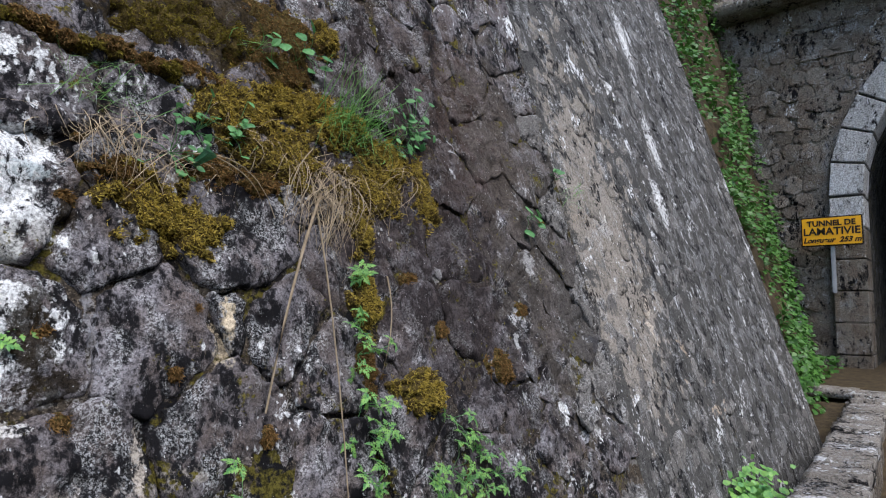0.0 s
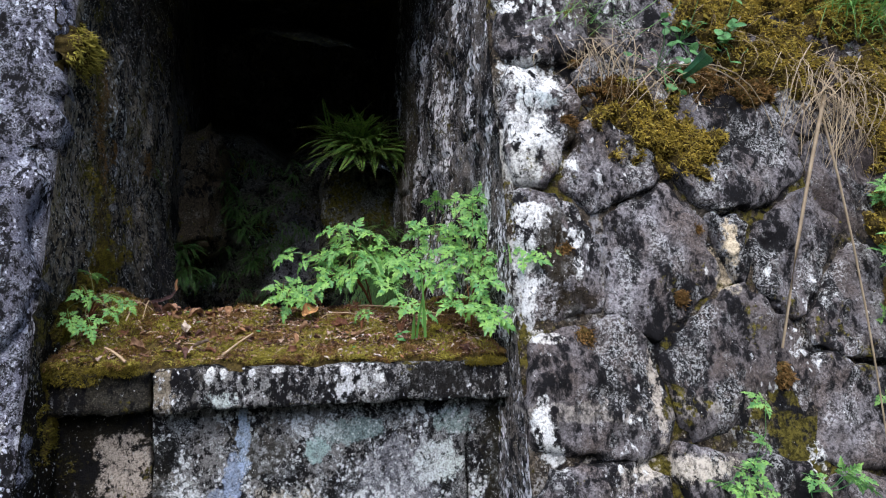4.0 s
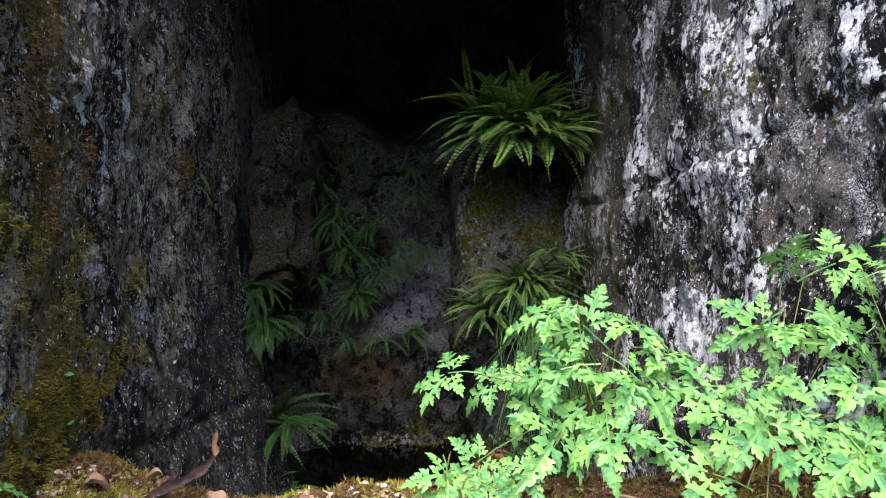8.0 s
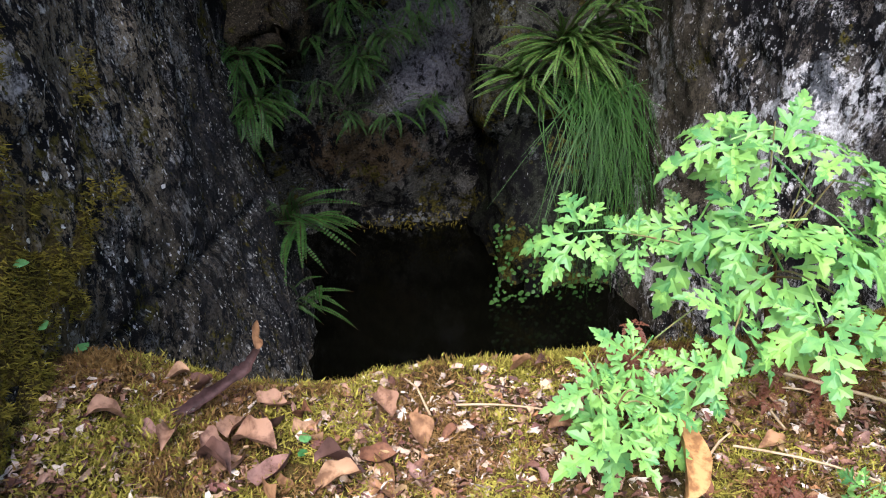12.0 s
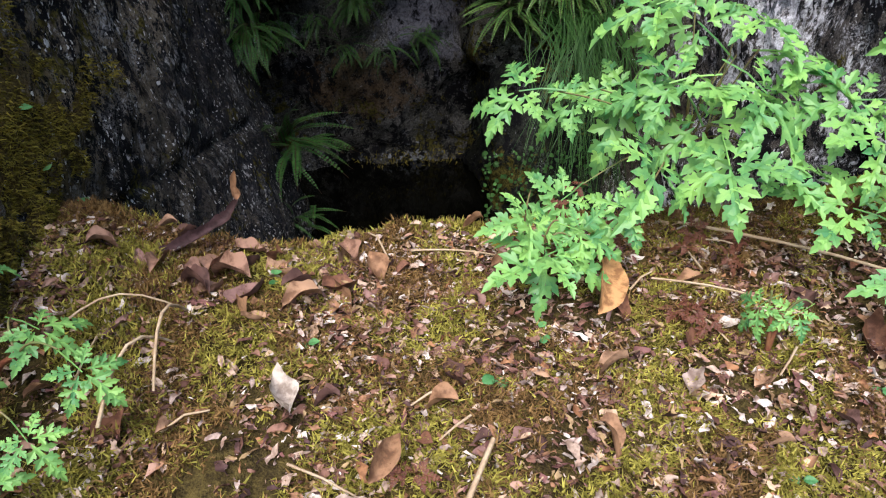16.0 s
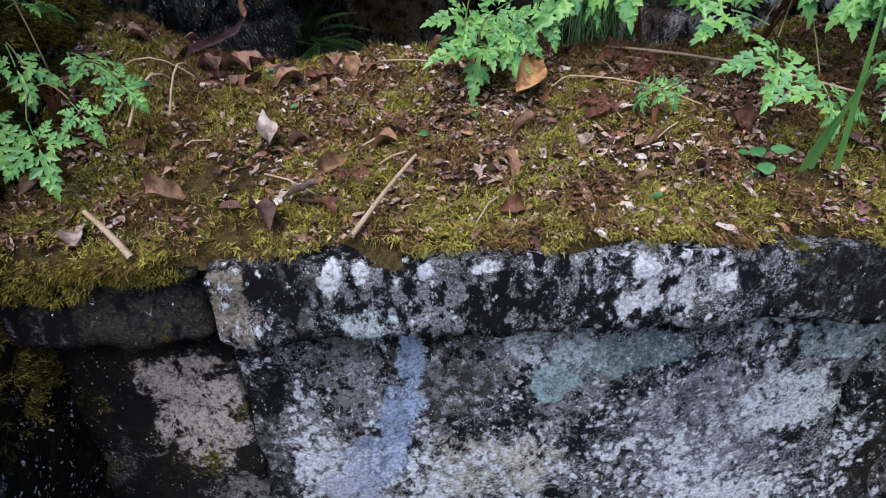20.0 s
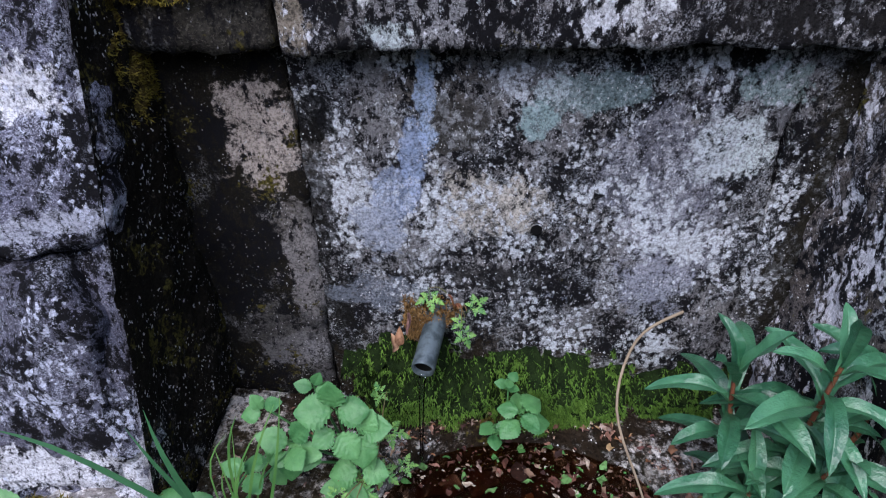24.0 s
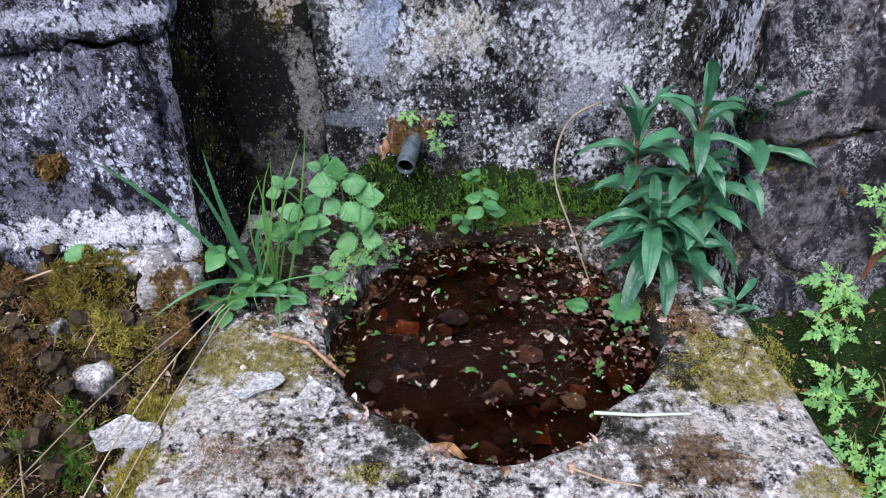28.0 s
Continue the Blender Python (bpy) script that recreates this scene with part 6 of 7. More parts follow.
def wall_tuft(x, z, n, reach, drop, material, label, width=0.0019, spread=0.09):
    root = on_wall(x, z, 0.02)
    return tuft(root, [root + NORMAL * random.uniform(0.3, 1) * reach + Vector((random.gauss(0, spread), 0, random.uniform(*drop))) for _ in range(n)], width, material, label, sag=0.02, foot=0.07, loose=0.035)


wall_tuft(1.38, 2.12, 70, 0.14, (-0.2, 0.24), GRASS, "green grass tuft growing from the wall", 0.003)
wall_tuft(1.52, 2.10, 40, 0.12, (-0.16, 0.18), GRASS, "green grass tuft growing from the wall", 0.003)
wall_herb_spots = ((1.66, 2.12), (0.95, 2.0), (0.84, 1.98))
wall_tuft(1.22, 1.98, 46, 0.06, (-0.42, -0.12), STRAW, "dry straw hanging from the wall")
wall_tuft(1.34, 1.95, 60, 0.07, (-0.42, -0.05), STRAW, "dry straw hanging from the moss", 0.0022, 0.11)
wall_tuft(1.0, 2.0, 22, 0.05, (-0.2, 0.02), STRAW, "dry straw among the moss", 0.0019, 0.08)
wall_tuft(1.62, 2.0, 24, 0.05, (-0.22, 0.05), STRAW, "dry straw among the moss", 0.0019, 0.07)
wall_tuft(1.45, 2.16, 36, 0.12, (-0.1, 0.2), GRASS, "green grass tuft growing from the moss", 0.003, 0.07)
wall_tuft(1.28, 1.86, 46, 0.06, (-0.36, -0.10), STRAW, "dry straw hanging from the wall")
wall_tuft(0.585, 2.0, 26, 0.05, (-0.05, 0.13), GRASS, "green grass tuft growing from a joint")
wall_tuft(0.60, 1.95, 50, 0.05, (-0.25, -0.05), STRAW, "dry straw under a grass tuft")
wall_tuft(0.74, 1.88, 30, 0.05, (-0.17, -0.04), STRAW, "dry straw hanging from a joint")
wall_tuft(1.08, 2.30, 12, 0.05, (-0.04, 0.12), GRASS, "short grass tuft above the moss", 0.003, 0.05)
wall_tuft(3.09, 2.12, 18, 0.07, (-0.1, 0.16), GRASS, "grass tuft on the smooth wall")
wall_tuft(3.07, 2.02, 16, 0.05, (-0.2, -0.02), STRAW, "dry straw on the smooth wall")
for pts, r in (((1.25, 1.86, 0.02, 1.02, 1.55, 0.10, 0.92, 1.22, 0.05), 0.0055), ((1.22, 1.90, 0.02, 1.20, 1.5, 0.06, 1.15, 0.95, 0.03), 0.0035), ((1.48, 1.60, 0.02, 1.46, 1.45, 0.05, 1.38, 1.30, 0.02), 0.003), ((0.85, 1.92, 0.02, 0.95, 1.86, 0.09, 1.02, 1.80, 0.02), 0.002), ((0.80, 1.90, 0.03, 0.98, 1.93, 0.08, 1.05, 1.75, 0.03), 0.002)):
    a, b, c = (on_wall(*pts[i:i + 3]) for i in (0, 3, 6))
    q = [a.lerp(b, t / 6).lerp(b.lerp(c, t / 6), t / 6) for t in range(7)]
    v, f = tube(q, r, r * 0.5, 6)
    tagged(link_mesh("dry_stalk", v, f, STRAW), "long bleached stalk hanging down the wall", "stalk")
v, f = lance_leaf(0.9, 0.22)
ob = link_mesh("hanging_leaf", v, f, LANCE)
ob.matrix_basis = frame_of(on_wall(0.80, 1.86, 0.05), (0.1, -0.5, 0.2), (0.5, -0.6, 0.5), 0.17)
tagged(ob, "long curved green leaf hanging from the wall", "leaf")


def wall_herb(x, z, n, spread, size, label, pool=None):
    plant = thing("wall_herb", on_wall(x, z, 0.02), label, "plant", "herbs on the wall")
    for _ in range(n):
        at = Vector((random.gauss(0, spread), -random.uniform(0.0, 0.05), random.gauss(0, spread)))
        way = Vector((random.gauss(0, 0.8), -0.6, random.gauss(0, 0.5)))
        share("leaf", (pool or OVALS)[random.randrange(len(pool or OVALS))], plant, frame_of(at, way, (random.gauss(0, 0.3), -0.7, 0.6), size * random.uniform(0.7, 1.2)))
        v, f = tube([(0, 0.01, 0), at * 0.5 + Vector((0, -0.01, 0)), at], 0.0012, 0.0008, 4)
        link_mesh("stalk", v, f, MINT, plant)
    return plant


wall_herb(1.78, 2.2, 34, 0.07, 0.036, "leafy green herb sprouting from the wall")
for x, z in wall_herb_spots:
    wall_herb(x, z, 14, 0.045, 0.03, "leafy green herb sprouting from the moss")
wall_herb(1.30, 2.38, 6, 0.035, 0.05, "small leafy herb on the wall")
wall_herb(1.09, 2.33, 5, 0.03, 0.05, "small leafy herb on the wall")
wall_herb(0.76, 1.90, 14, 0.045, 0.028, "small leafy herb over straw")
for z in (1.58, 1.46, 1.35, 1.21, 1.13, 1.03):
    wall_herb(1.32 - 0.02 * (1.6 - z) * 5, z, 5, 0.035, 0.055, "trailing cut-leaved green herb down the wall", CUT)
for x, z in ((1.50, 0.99), (1.62, 0.97), (1.74, 0.93), (1.86, 0.91), (1.66, 1.12), (1.55, 0.88), (0.78, 0.98), (0.83, 1.0), (0.95, 0.93), (1.75, 1.05)):
    wall_herb(x, z, 5, 0.042, 0.058, "cut-leaved green herb at the wall's foot", CUT)
wall_herb(2.54, 1.94, 6, 0.04, 0.06, "small herb on the smooth wall")
wall_herb(2.91, 2.23, 5, 0.03, 0.06, "small herb on the smooth wall")

# ---- spout ----
def metal_pipe():
    mat, nt, bsdf = shader("weathered_grey_pipe", 0.55, 0.5)
    g = grain(nt, coords(nt), 60, 5)
    nt.links.new(blend(nt, step(nt, g, 0.35, 0.65), (0.04, 0.055, 0.06), (0.11, 0.14, 0.155)), bsdf.inputs["Base Color"])
    bsdf.inputs["Metallic"].default_value = 0.3
    bumped(nt, bsdf, g, 0.3, 0.002)
    return mat


PIPE_A, PIPE_B = Vector((-0.203, 1.53, 0.704)), Vector((-0.226, 1.405, 0.684))
spout = thing("spout_pipe", PIPE_A, "grey pipe spout with water running from it", "pipe")


def pipe_shell(r=0.0175, inner=0.0150, n=24):
    d = (PIPE_B - PIPE_A).normalized()
    a = d.cross(Vector((0, 0, 1))).normalized()
    b = d.cross(a)
    verts = []
    for p, rad in ((PIPE_A, r), (PIPE_A.lerp(PIPE_B, 0.5), r * 0.99), (PIPE_B - d * 0.002, r), (PIPE_B, r * 0.95), (PIPE_B, inner), (PIPE_A.lerp(PIPE_B, 0.3), inner), (PIPE_A.lerp(PIPE_B, 0.3), 0.001)):
        verts += [p - PIPE_A + (a * math.cos(2 * math.pi * k / n) + b * math.sin(2 * math.pi * k / n)) * rad for k in range(n)]
    return verts, grid_faces(n, 7, True)


link_mesh("pipe", *pipe_shell(), metal_pipe(), spout)
# Near-black liner: the shade inside the pipe is painted on.
BORE_SHADE = plain_mat("bore_shade", (0.004, 0.004, 0.004), (0.007, 0.007, 0.006), 5, 0.4, 0.3, 0)
link_mesh("bore", *tube([(PIPE_B - PIPE_A) * 0.5, (PIPE_B - PIPE_A) * 0.93], 0.0146, 0.0146, 20), BORE_SHADE, spout, "dark wet inside of the pipe")


def clear_water(name, tint, rough=0.02):
    """Thin clear water: tinted see-through with a glossy skin."""
    mat = bpy.data.materials.new(name)
    mat.use_nodes = True
    nt = mat.node_tree
    nt.nodes.remove(nt.nodes["Principled BSDF"])
    tr = nt.nodes.new("ShaderNodeBsdfTransparent")
    tr.inputs[0].default_value = (*tint, 1)
    gl = nt.nodes.new("ShaderNodeBsdfGlossy")
    gl.inputs["Roughness"].default_value = rough
    bump = nt.nodes.new("ShaderNodeBump")
    bump.inputs["Strength"].default_value, bump.inputs["Distance"].default_value = 0.12, 0.004
    nt.links.new(grain(nt, coords(nt), 35, 2), bump.inputs["Height"])
    nt.links.new(bump.outputs[0], gl.inputs["Normal"])
    fr = nt.nodes.new("ShaderNodeFresnel")
    fr.inputs[0].default_value = 1.33
    nt.links.new(bump.outputs[0], fr.inputs["Normal"])
    mx = nt.nodes.new("ShaderNodeMixShader")
    nt.links.new(fr.outputs[0], mx.inputs[0])
    nt.links.new(tr.outputs[0], mx.inputs[1])
    nt.links.new(gl.outputs[0], mx.inputs[2])
    nt.links.new(mx.outputs[0], nt.nodes["Material Output"].inputs["Surface"])
    return mat


water = link_mesh("basin_water", *disc(0.995, 0.487), clear_water("basin_water", (0.72, 0.52, 0.38)))
tagged(water, "shallow brown water full of sunken leaves", "water")
drop = [PIPE_B + Vector((0, 0.004, -0.012)) + Vector((-0.006 * t, -0.03 * t, -0.165 * t * t - 0.005 * t)) for t in (k / 9 for k in range(10))]
stream = link_mesh("water_stream", *tube(drop, 0.006, 0.0025, 8), clear_water("falling_water", (0.93, 0.95, 0.96)))
tagged(stream, "thin clear stream of water falling from the spout", "water")

# ---- in and round the basin ----
def in_hole(k):
    a, r = random.uniform(0, 2 * math.pi), math.sqrt(random.random()) * k
    return BX + math.cos(a) * r * hole_radius(a), BY + math.sin(a) * r * hole_radius(a)


bed = link_mesh("basin_silt", *disc(0.97, 0.43), plain_mat("dark_silt", (0.006, 0.003, 0.002), (0.025, 0.010, 0.005), 25, 0.9, 0.2, 0.6))
tagged(bed, "dark red-brown silt on the basin's floor", "silt", kind="stuff")
for k in range(60):
    x, y = in_hole(0.95)
    flat_leaf("sunken_leaf", (x, y, random.uniform(0.447, 0.474)), random.uniform(0.025, 0.07), random.uniform(0, 360), RUST, "rust-brown sunken leaf in the basin", 100 + k, (random.gauss(0, 8), random.gauss(0, 8)), random.uniform(0.6, 0.95), 0.5, 0.5, random.choice((2, 3, 4)), group="sunken leaves in the basin")
CHAFF = dead_mat("floating_chaff", [(0.07, 0.2, 0.05), (0.42, 0.35, 0.27), (0.12, 0.26, 0.08), (0.16, 0.1, 0.065), (0.10, 0.045, 0.03), (0.36, 0.3, 0.24), (0.24, 0.17, 0.12), (0.3, 0.22, 0.18), (0.05, 0.022, 0.018), (0.08, 0.18, 0.05), (0.16, 0.07, 0.05), (0.09, 0.035, 0.025), (0.07, 0.03, 0.02), (0.04, 0.018, 0.014), (0.11, 0.045, 0.03)])
float_spots = []
while len(float_spots) < 1700:
    x, y = in_hole(0.99)
    dens = 0.07 + 0.9 * smooth01((x + 0.10) / 0.2) * smooth01((y - 0.95) / 0.25) + 0.35 * smooth01((y - 1.30) / 0.1) + 0.5 * max(0.0, fbm((x, y, 0), 14, 4, 3)) + 0.4 * smooth01((math.hypot(x - BX, y - BY) - 0.21) / 0.05)
    if random.random() < dens:
        float_spots.append((x, y, 0.489 + random.uniform(0, 0.003)))
chaff = scatter("floating_chaff", float_spots, [(random.gauss(0, 0.15), random.gauss(0, 0.15), 1) for _ in float_spots], [0.002 + 0.019 * random.random() ** 3.5 for _ in float_spots], CHAFF)
tagged(chaff, "bits of leaf, seed and chaff floating in the basin", "leaf litter")
for k, (x, y, s, a) in enumerate(((-0.078, 1.376, 0.036, 10), (-0.047, 1.259, 0.045, 40), (-0.15, 1.20, 0.055, 80), (-0.03, 1.10, 0.05, 130), (0.02, 1.0, 0.04, 60), (-0.21, 1.31, 0.035, 20), (-0.28, 1.05, 0.03, 0))):
    flat_leaf("rust_leaf", (x, y, 0.489), s, a, RUST, "wet rust-red leaf floating in the basin", 160 + k, (3, 2), 0.85, 0.15, 0.1, group="floating leaves in the basin")
flat_leaf("orange_leaf", (-0.182, 0.915, 0.496), 0.075, 82, TAN, "orange-brown leaf at the basin's front", 170, (4, 4), 0.4, 0.4, 0.3, 3)
ob = new("green_leaf", OVALS[0])
ob.matrix_basis = frame_of((0.115, 1.135, 0.515), (0.55, 0.7, 0.2), (0, -0.5, 0.9), 0.085)
tagged(ob, "bright green fallen leaf on the water", "leaf")
ob = new("green_leaf", OVALS[1])
ob.matrix_basis = frame_of((0.09, 1.19, 0.505), (-0.6, 0.3, 0.1), (0, -0.3, 1), 0.045)
tagged(ob, "small green fallen leaf on the water", "leaf")
bend = [Vector(q) for q in ((0.15, 1.41, 0.795), (0.125, 1.40, 0.80), (0.06, 1.37, 0.775), (0.035, 1.32, 0.70), (0.07, 1.27, 0.60), (0.105, 1.235, 0.505), (0.12, 1.22, 0.46))]
curve = [0.5 * (2 * b + t * (c - a) + t * t * (2 * a - 5 * b + 4 * c - d) + t * t * t * (3 * b - a - 3 * c + d)) for a, b, c, d in zip(bend, bend[1:], bend[2:], bend[3:]) for t in (0, 0.2, 0.4, 0.6, 0.8)]
twig("bent_stalk", curve, 0.0022, "bent dry stalk dipping into the basin", STRAW)
twig("white_stick", [(0.03, 0.935, 0.540), (0.09, 0.925, 0.543), (0.16, 0.925, 0.541)], 0.0028, "short pale green stick on the rim", plain_mat("pale_green_stalk", (0.4, 0.48, 0.34), (0.52, 0.58, 0.45), 60, 0.6, 0.3, 0.2))
twig("white_stick", [(-0.02, 0.85, 0.54), (0.02, 0.83, 0.54), (0.06, 0.82, 0.54)], 0.0018, "thin white thread on the rim", TWIG)
twig("bark_strip", [(-0.44, 1.11, 0.552), (-0.38, 1.08, 0.556), (-0.32, 1.02, 0.545)], 0.0042, "red-brown strip of bark on the rim", DEAD)
for x, y, s, a, sd in ((-0.445, 1.0, 0.085, 100, 3), (-0.36, 0.985, 0.08, 20, 5), (-0.385, 0.965, 0.05, 60, 6), (-0.60, 0.92, 0.10, 80, 8)):
    flat_leaf("bleached_flake", (x, y, basin_rim(x, y) + 0.005), s, a, FLAKE, "white bleached bark flake on the rim", sd, (2, 2), 0.6, 0.25, 0.2, 3, "bark flake")


def on_rim(u, v, d=0.0):
    return Vector((u, v, basin_rim(u, v) + d))


for u, v, ru, rv, n, mat in ((-0.46, 1.06, 0.14, 0.07, 2600, MOSS), (-0.43, 0.88, 0.11, 0.05, 1300, MOSS_BROWN), (0.25, 1.02, 0.09, 0.08, 2200, MOSS), (0.23, 1.12, 0.07, 0.06, 1000, MOSS_BROWN), (0.29, 0.82, 0.05, 0.03, 600, MOSS), (0.14, 0.85, 0.09, 0.05, 1000, MOSS_BROWN), (-0.28, 0.86, 0.04, 0.02, 200, MOSS)):
    moss_cushion(on_rim, u, v, ru, rv, 0.006, int(n * 2.2), mat, "thin moss on the basin's rim", 0.0032, 0.1, bed=False)
rim_bits = [(random.uniform(-0.55, 0.32), random.uniform(0.8, 1.45)) for _ in range(700)]
for _ in range(900):
    a, r = random.uniform(0, 6.2832), 1.0 + abs(random.gauss(0, 0.07))
    rim_bits.append((BX + math.cos(a) * hole_radius(a) * r, BY + math.sin(a) * hole_radius(a) * r))
rim_bits = [(x, y) for x, y in rim_bits if y < 1.5 and math.hypot(x - BX, (y - BY)) > BR * 0.99 and (random.random() < 0.45 or y > 1.1)]
tagged(scatter("rim_litter", [on_rim(x, y, 0.003) for x, y in rim_bits], [(random.gauss(0, 0.2), random.gauss(0, 0.2), 1) for _ in rim_bits], [0.003 + 0.015 * random.random() ** 3 for _ in rim_bits], LITTER), "crumbs of dead leaf on the basin's rim", "leaf litter")

moss_cushion(lambda u, v, d: Vector((u, 1.505 - d * 1.6, v)), -0.02, 0.54, 0.13, 0.065, 0.05, 9000, MOSS_GREEN, "dense green moss cushion behind the basin", 0.006)
moss_cushion(lambda u, v, d: Vector((u, 1.505 - d * 1.6, v)), 0.20, 0.53, 0.10, 0.05, 0.04, 4000, MOSS_GREEN, "dense green moss cushion behind the basin", 0.006)
moss_cushion(lambda u, v, d: Vector((u, 1.505 - d * 1.8, v)), -0.23, 0.55, 0.10, 0.085, 0.05, 5000, MOSS_GREEN, "wet dark moss below the spout", 0.006)
moss_cushion(lambda u, v, d: Vector((u, 1.512 - d, v)), -0.215, 0.70, 0.045, 0.035, 0.03, 1500, MOSS_BROWN, "soil and brown moss round the spout", 0.007, bed=False)
for k, (x, z) in enumerate(((-0.262, 0.705), (-0.275, 0.69), (-0.25, 0.73))):
    flat_leaf("dead_leaf", (x, 1.455, z), 0.03, 40 * k, DEAD, "brown dead leaf caught beside the spout", 200 + k, (70, 20 * k), 0.5, 1.0, 0.5, group="dead leaves by the spout")
hole = link_mesh("drain_hole", *tube([(-0.063, 1.509, 0.862), (-0.063, 1.506, 0.862)], 0.0105, 0.0105, 14), PANEL_DARK, panel)
# Flat near-black disc stands for the shade inside the small drain hole.
hole_disc = link_mesh("hole_shade_disc", [(-0.063 + 0.0085 * math.cos(k * math.pi / 7), 1.505, 0.862 + 0.0085 * math.sin(k * math.pi / 7)) for k in range(14)], [tuple(range(14))], plain_mat("hole_shade", (0.004, 0.004, 0.004), (0.006, 0.006, 0.006), 5, 0.9, 0.1, 0), panel)
tagged(hole, "small rusty drain hole")

# the tall plant with lance leaves
rocket = thing("leafy_plant", (0.24, 1.27, 0.53), "tall plant with long drooping lance-shaped green leaves", "plant")
for top, n in (((0.16, 1.30, 0.79), 17), ((0.24, 1.25, 0.85), 20), ((0.345, 1.29, 0.815), 17), ((0.26, 1.22, 0.71), 15), ((0.18, 1.22, 0.67), 15), ((0.22, 1.19, 0.62), 12)):
    a, b = Vector((0, 0, 0)), Vector(top) - Vector((0.24, 1.27, 0.53))
    pts = arc(a, b, 0.0, 7, ((b.x * 0.25), 0, 0))
    link_mesh("stem", *tube(pts, 0.0045, 0.0026, 6), HERB_STEM, rocket, "red-brown stem")
    for k in range(n):
        t = 0.3 + 0.7 * (k / (n - 1)) ** 0.75
        p = a.lerp(b, t) + Vector((b.x * 0.25, 0, 0)) * math.sin(math.pi * t)
        ang = 2.4 * k + top[0] * 9
        young = max(0.0, t - 0.86) / 0.14
        way_l = Vector((math.cos(ang), math.sin(ang) - 0.2, 0.42 + random.uniform(-0.15, 0.25) + 2.2 * young ** 2))
        pool = LANCES[1:4] if t < 0.6 else LANCES[1:3] if young < 0.5 else LANCES[:2]
        share("leaf", pool[random.randrange(len(pool))], rocket, frame_of(p, way_l, (0, -0.1, 1), (0.138 - 0.045 * young) * random.uniform(0.7, 1.08)))
small = thing("young_plant", (0.315, 1.14, 0.535), "small young rosette of lance leaves by the basin", "plant")
leaf_ring(small, (0, 0, 0.02), 8, 0.05, LANCES[:2], 0.35)

# soft-leaved plants at the left of the basin
def facing_ring(plant, at, turns, size, pool):
    """Leaves spread round a stem's end, tilted towards the light."""
    for k, a in enumerate(turns):
        way = Vector((math.cos(radians(a)), -0.25 + 0.25 * math.sin(radians(a)), 0.15 + 0.6 * math.sin(radians(a))))
        share("leaf", pool[k % len(pool)], plant, frame_of(Vector(at) + Vector((0, -0.002 * k, -0.003 * k)), way, (random.gauss(0, 0.15), -0.62, 0.78), size * random.uniform(0.85, 1.12)))


mint = thing("soft_leaved_plant", (-0.335, 1.36, 0.53), "bright green toothed-leaved plant beside the spout", "plant")
for p, turns, s, pool in (((0.0, -0.05, 0.18), (95, 178, 20), 0.05, BRIGHTS), ((0.03, -0.055, 0.145), (15, 275, 75), 0.046, BRIGHTS), ((0.0, -0.06, 0.15), (225, 300), 0.04, BRIGHTS), ((0.025, -0.06, 0.075), (60, 345, 190), 0.042, BRIGHTS), ((0.0, -0.07, 0.045), (200, 330), 0.034, OVALS), ((-0.065, -0.06, 0.125), (60, 150, 270, 350), 0.052, OVALS), ((-0.10, -0.04, 0.17), (30, 110, 190), 0.03, OVALS), ((-0.10, -0.06, 0.08), (180, 80, 300), 0.036, OVALS), ((-0.03, -0.03, 0.20), (70, 150, 10), 0.028, OVALS)):
    facing_ring(mint, p, turns, s, pool)
    link_mesh("stem", *tube(arc((0, 0, 0), p, 0.0), 0.0025, 0.0016), MINT, mint)
mint = thing("soft_leaved_plant", (-0.50, 1.21, 0.55), "low round-leaved green plant in grass", "plant")
for p, n, s in (((-0.02, 0.0, 0.09), 3, 0.042), ((0.02, -0.02, 0.045), 4, 0.042), ((-0.02, -0.05, 0.03), 4, 0.045), ((0.08, -0.03, 0.03), 4, 0.036), ((0.13, 0.0, 0.04), 3, 0.036), ((0.06, 0.03, 0.12), 3, 0.034), ((0.10, 0.08, 0.10), 4, 0.036)):
    leaf_ring(mint, p, n, s, OVALS[1:], 0.25)
    link_mesh("stem", *tube(arc((0, 0, 0), p, 0.01), 0.0022, 0.0014), MINT, mint)
cranesbill((-0.31, 1.34, 0.53), [(-0.27, 1.36, 0.60), (-0.28, 1.32, 0.56), (-0.31, 1.30, 0.56), (-0.25, 1.34, 0.55), (-0.34, 1.27, 0.57), (-0.29, 1.40, 0.64), (-0.36, 1.22, 0.56), (-0.33, 1.20, 0.555)], 0.04, "cut-leaved cranesbill beside the basin", "cranesbills by the basin")
cranesbill((-0.18, 1.51, 0.71), [(-0.216, 1.485, 0.754), (-0.145, 1.48, 0.747), (-0.175, 1.475, 0.715), (-0.165, 1.47, 0.69)], 0.032, "small cranesbill sprouting above the spout", "cranesbills by the basin")
sprig = thing("young_plant", (-0.10, 1.41, 0.53), "young pale green plant in the moss", "plant")
leaf_ring(sprig, (0.017, -0.03, 0.10), 6, 0.042, OVALS, 0.1)
leaf_ring(sprig, (0.0, -0.01, 0.14), 5, 0.026, OVALS, 0.5)
leaf_ring(sprig, (-0.02, -0.02, 0.05), 5, 0.03, OVALS, 0.2)
link_mesh("stem", *tube(arc((0, 0, 0), (0.0, -0.01, 0.14), 0.0), 0.002, 0.0012), MINT, sprig)
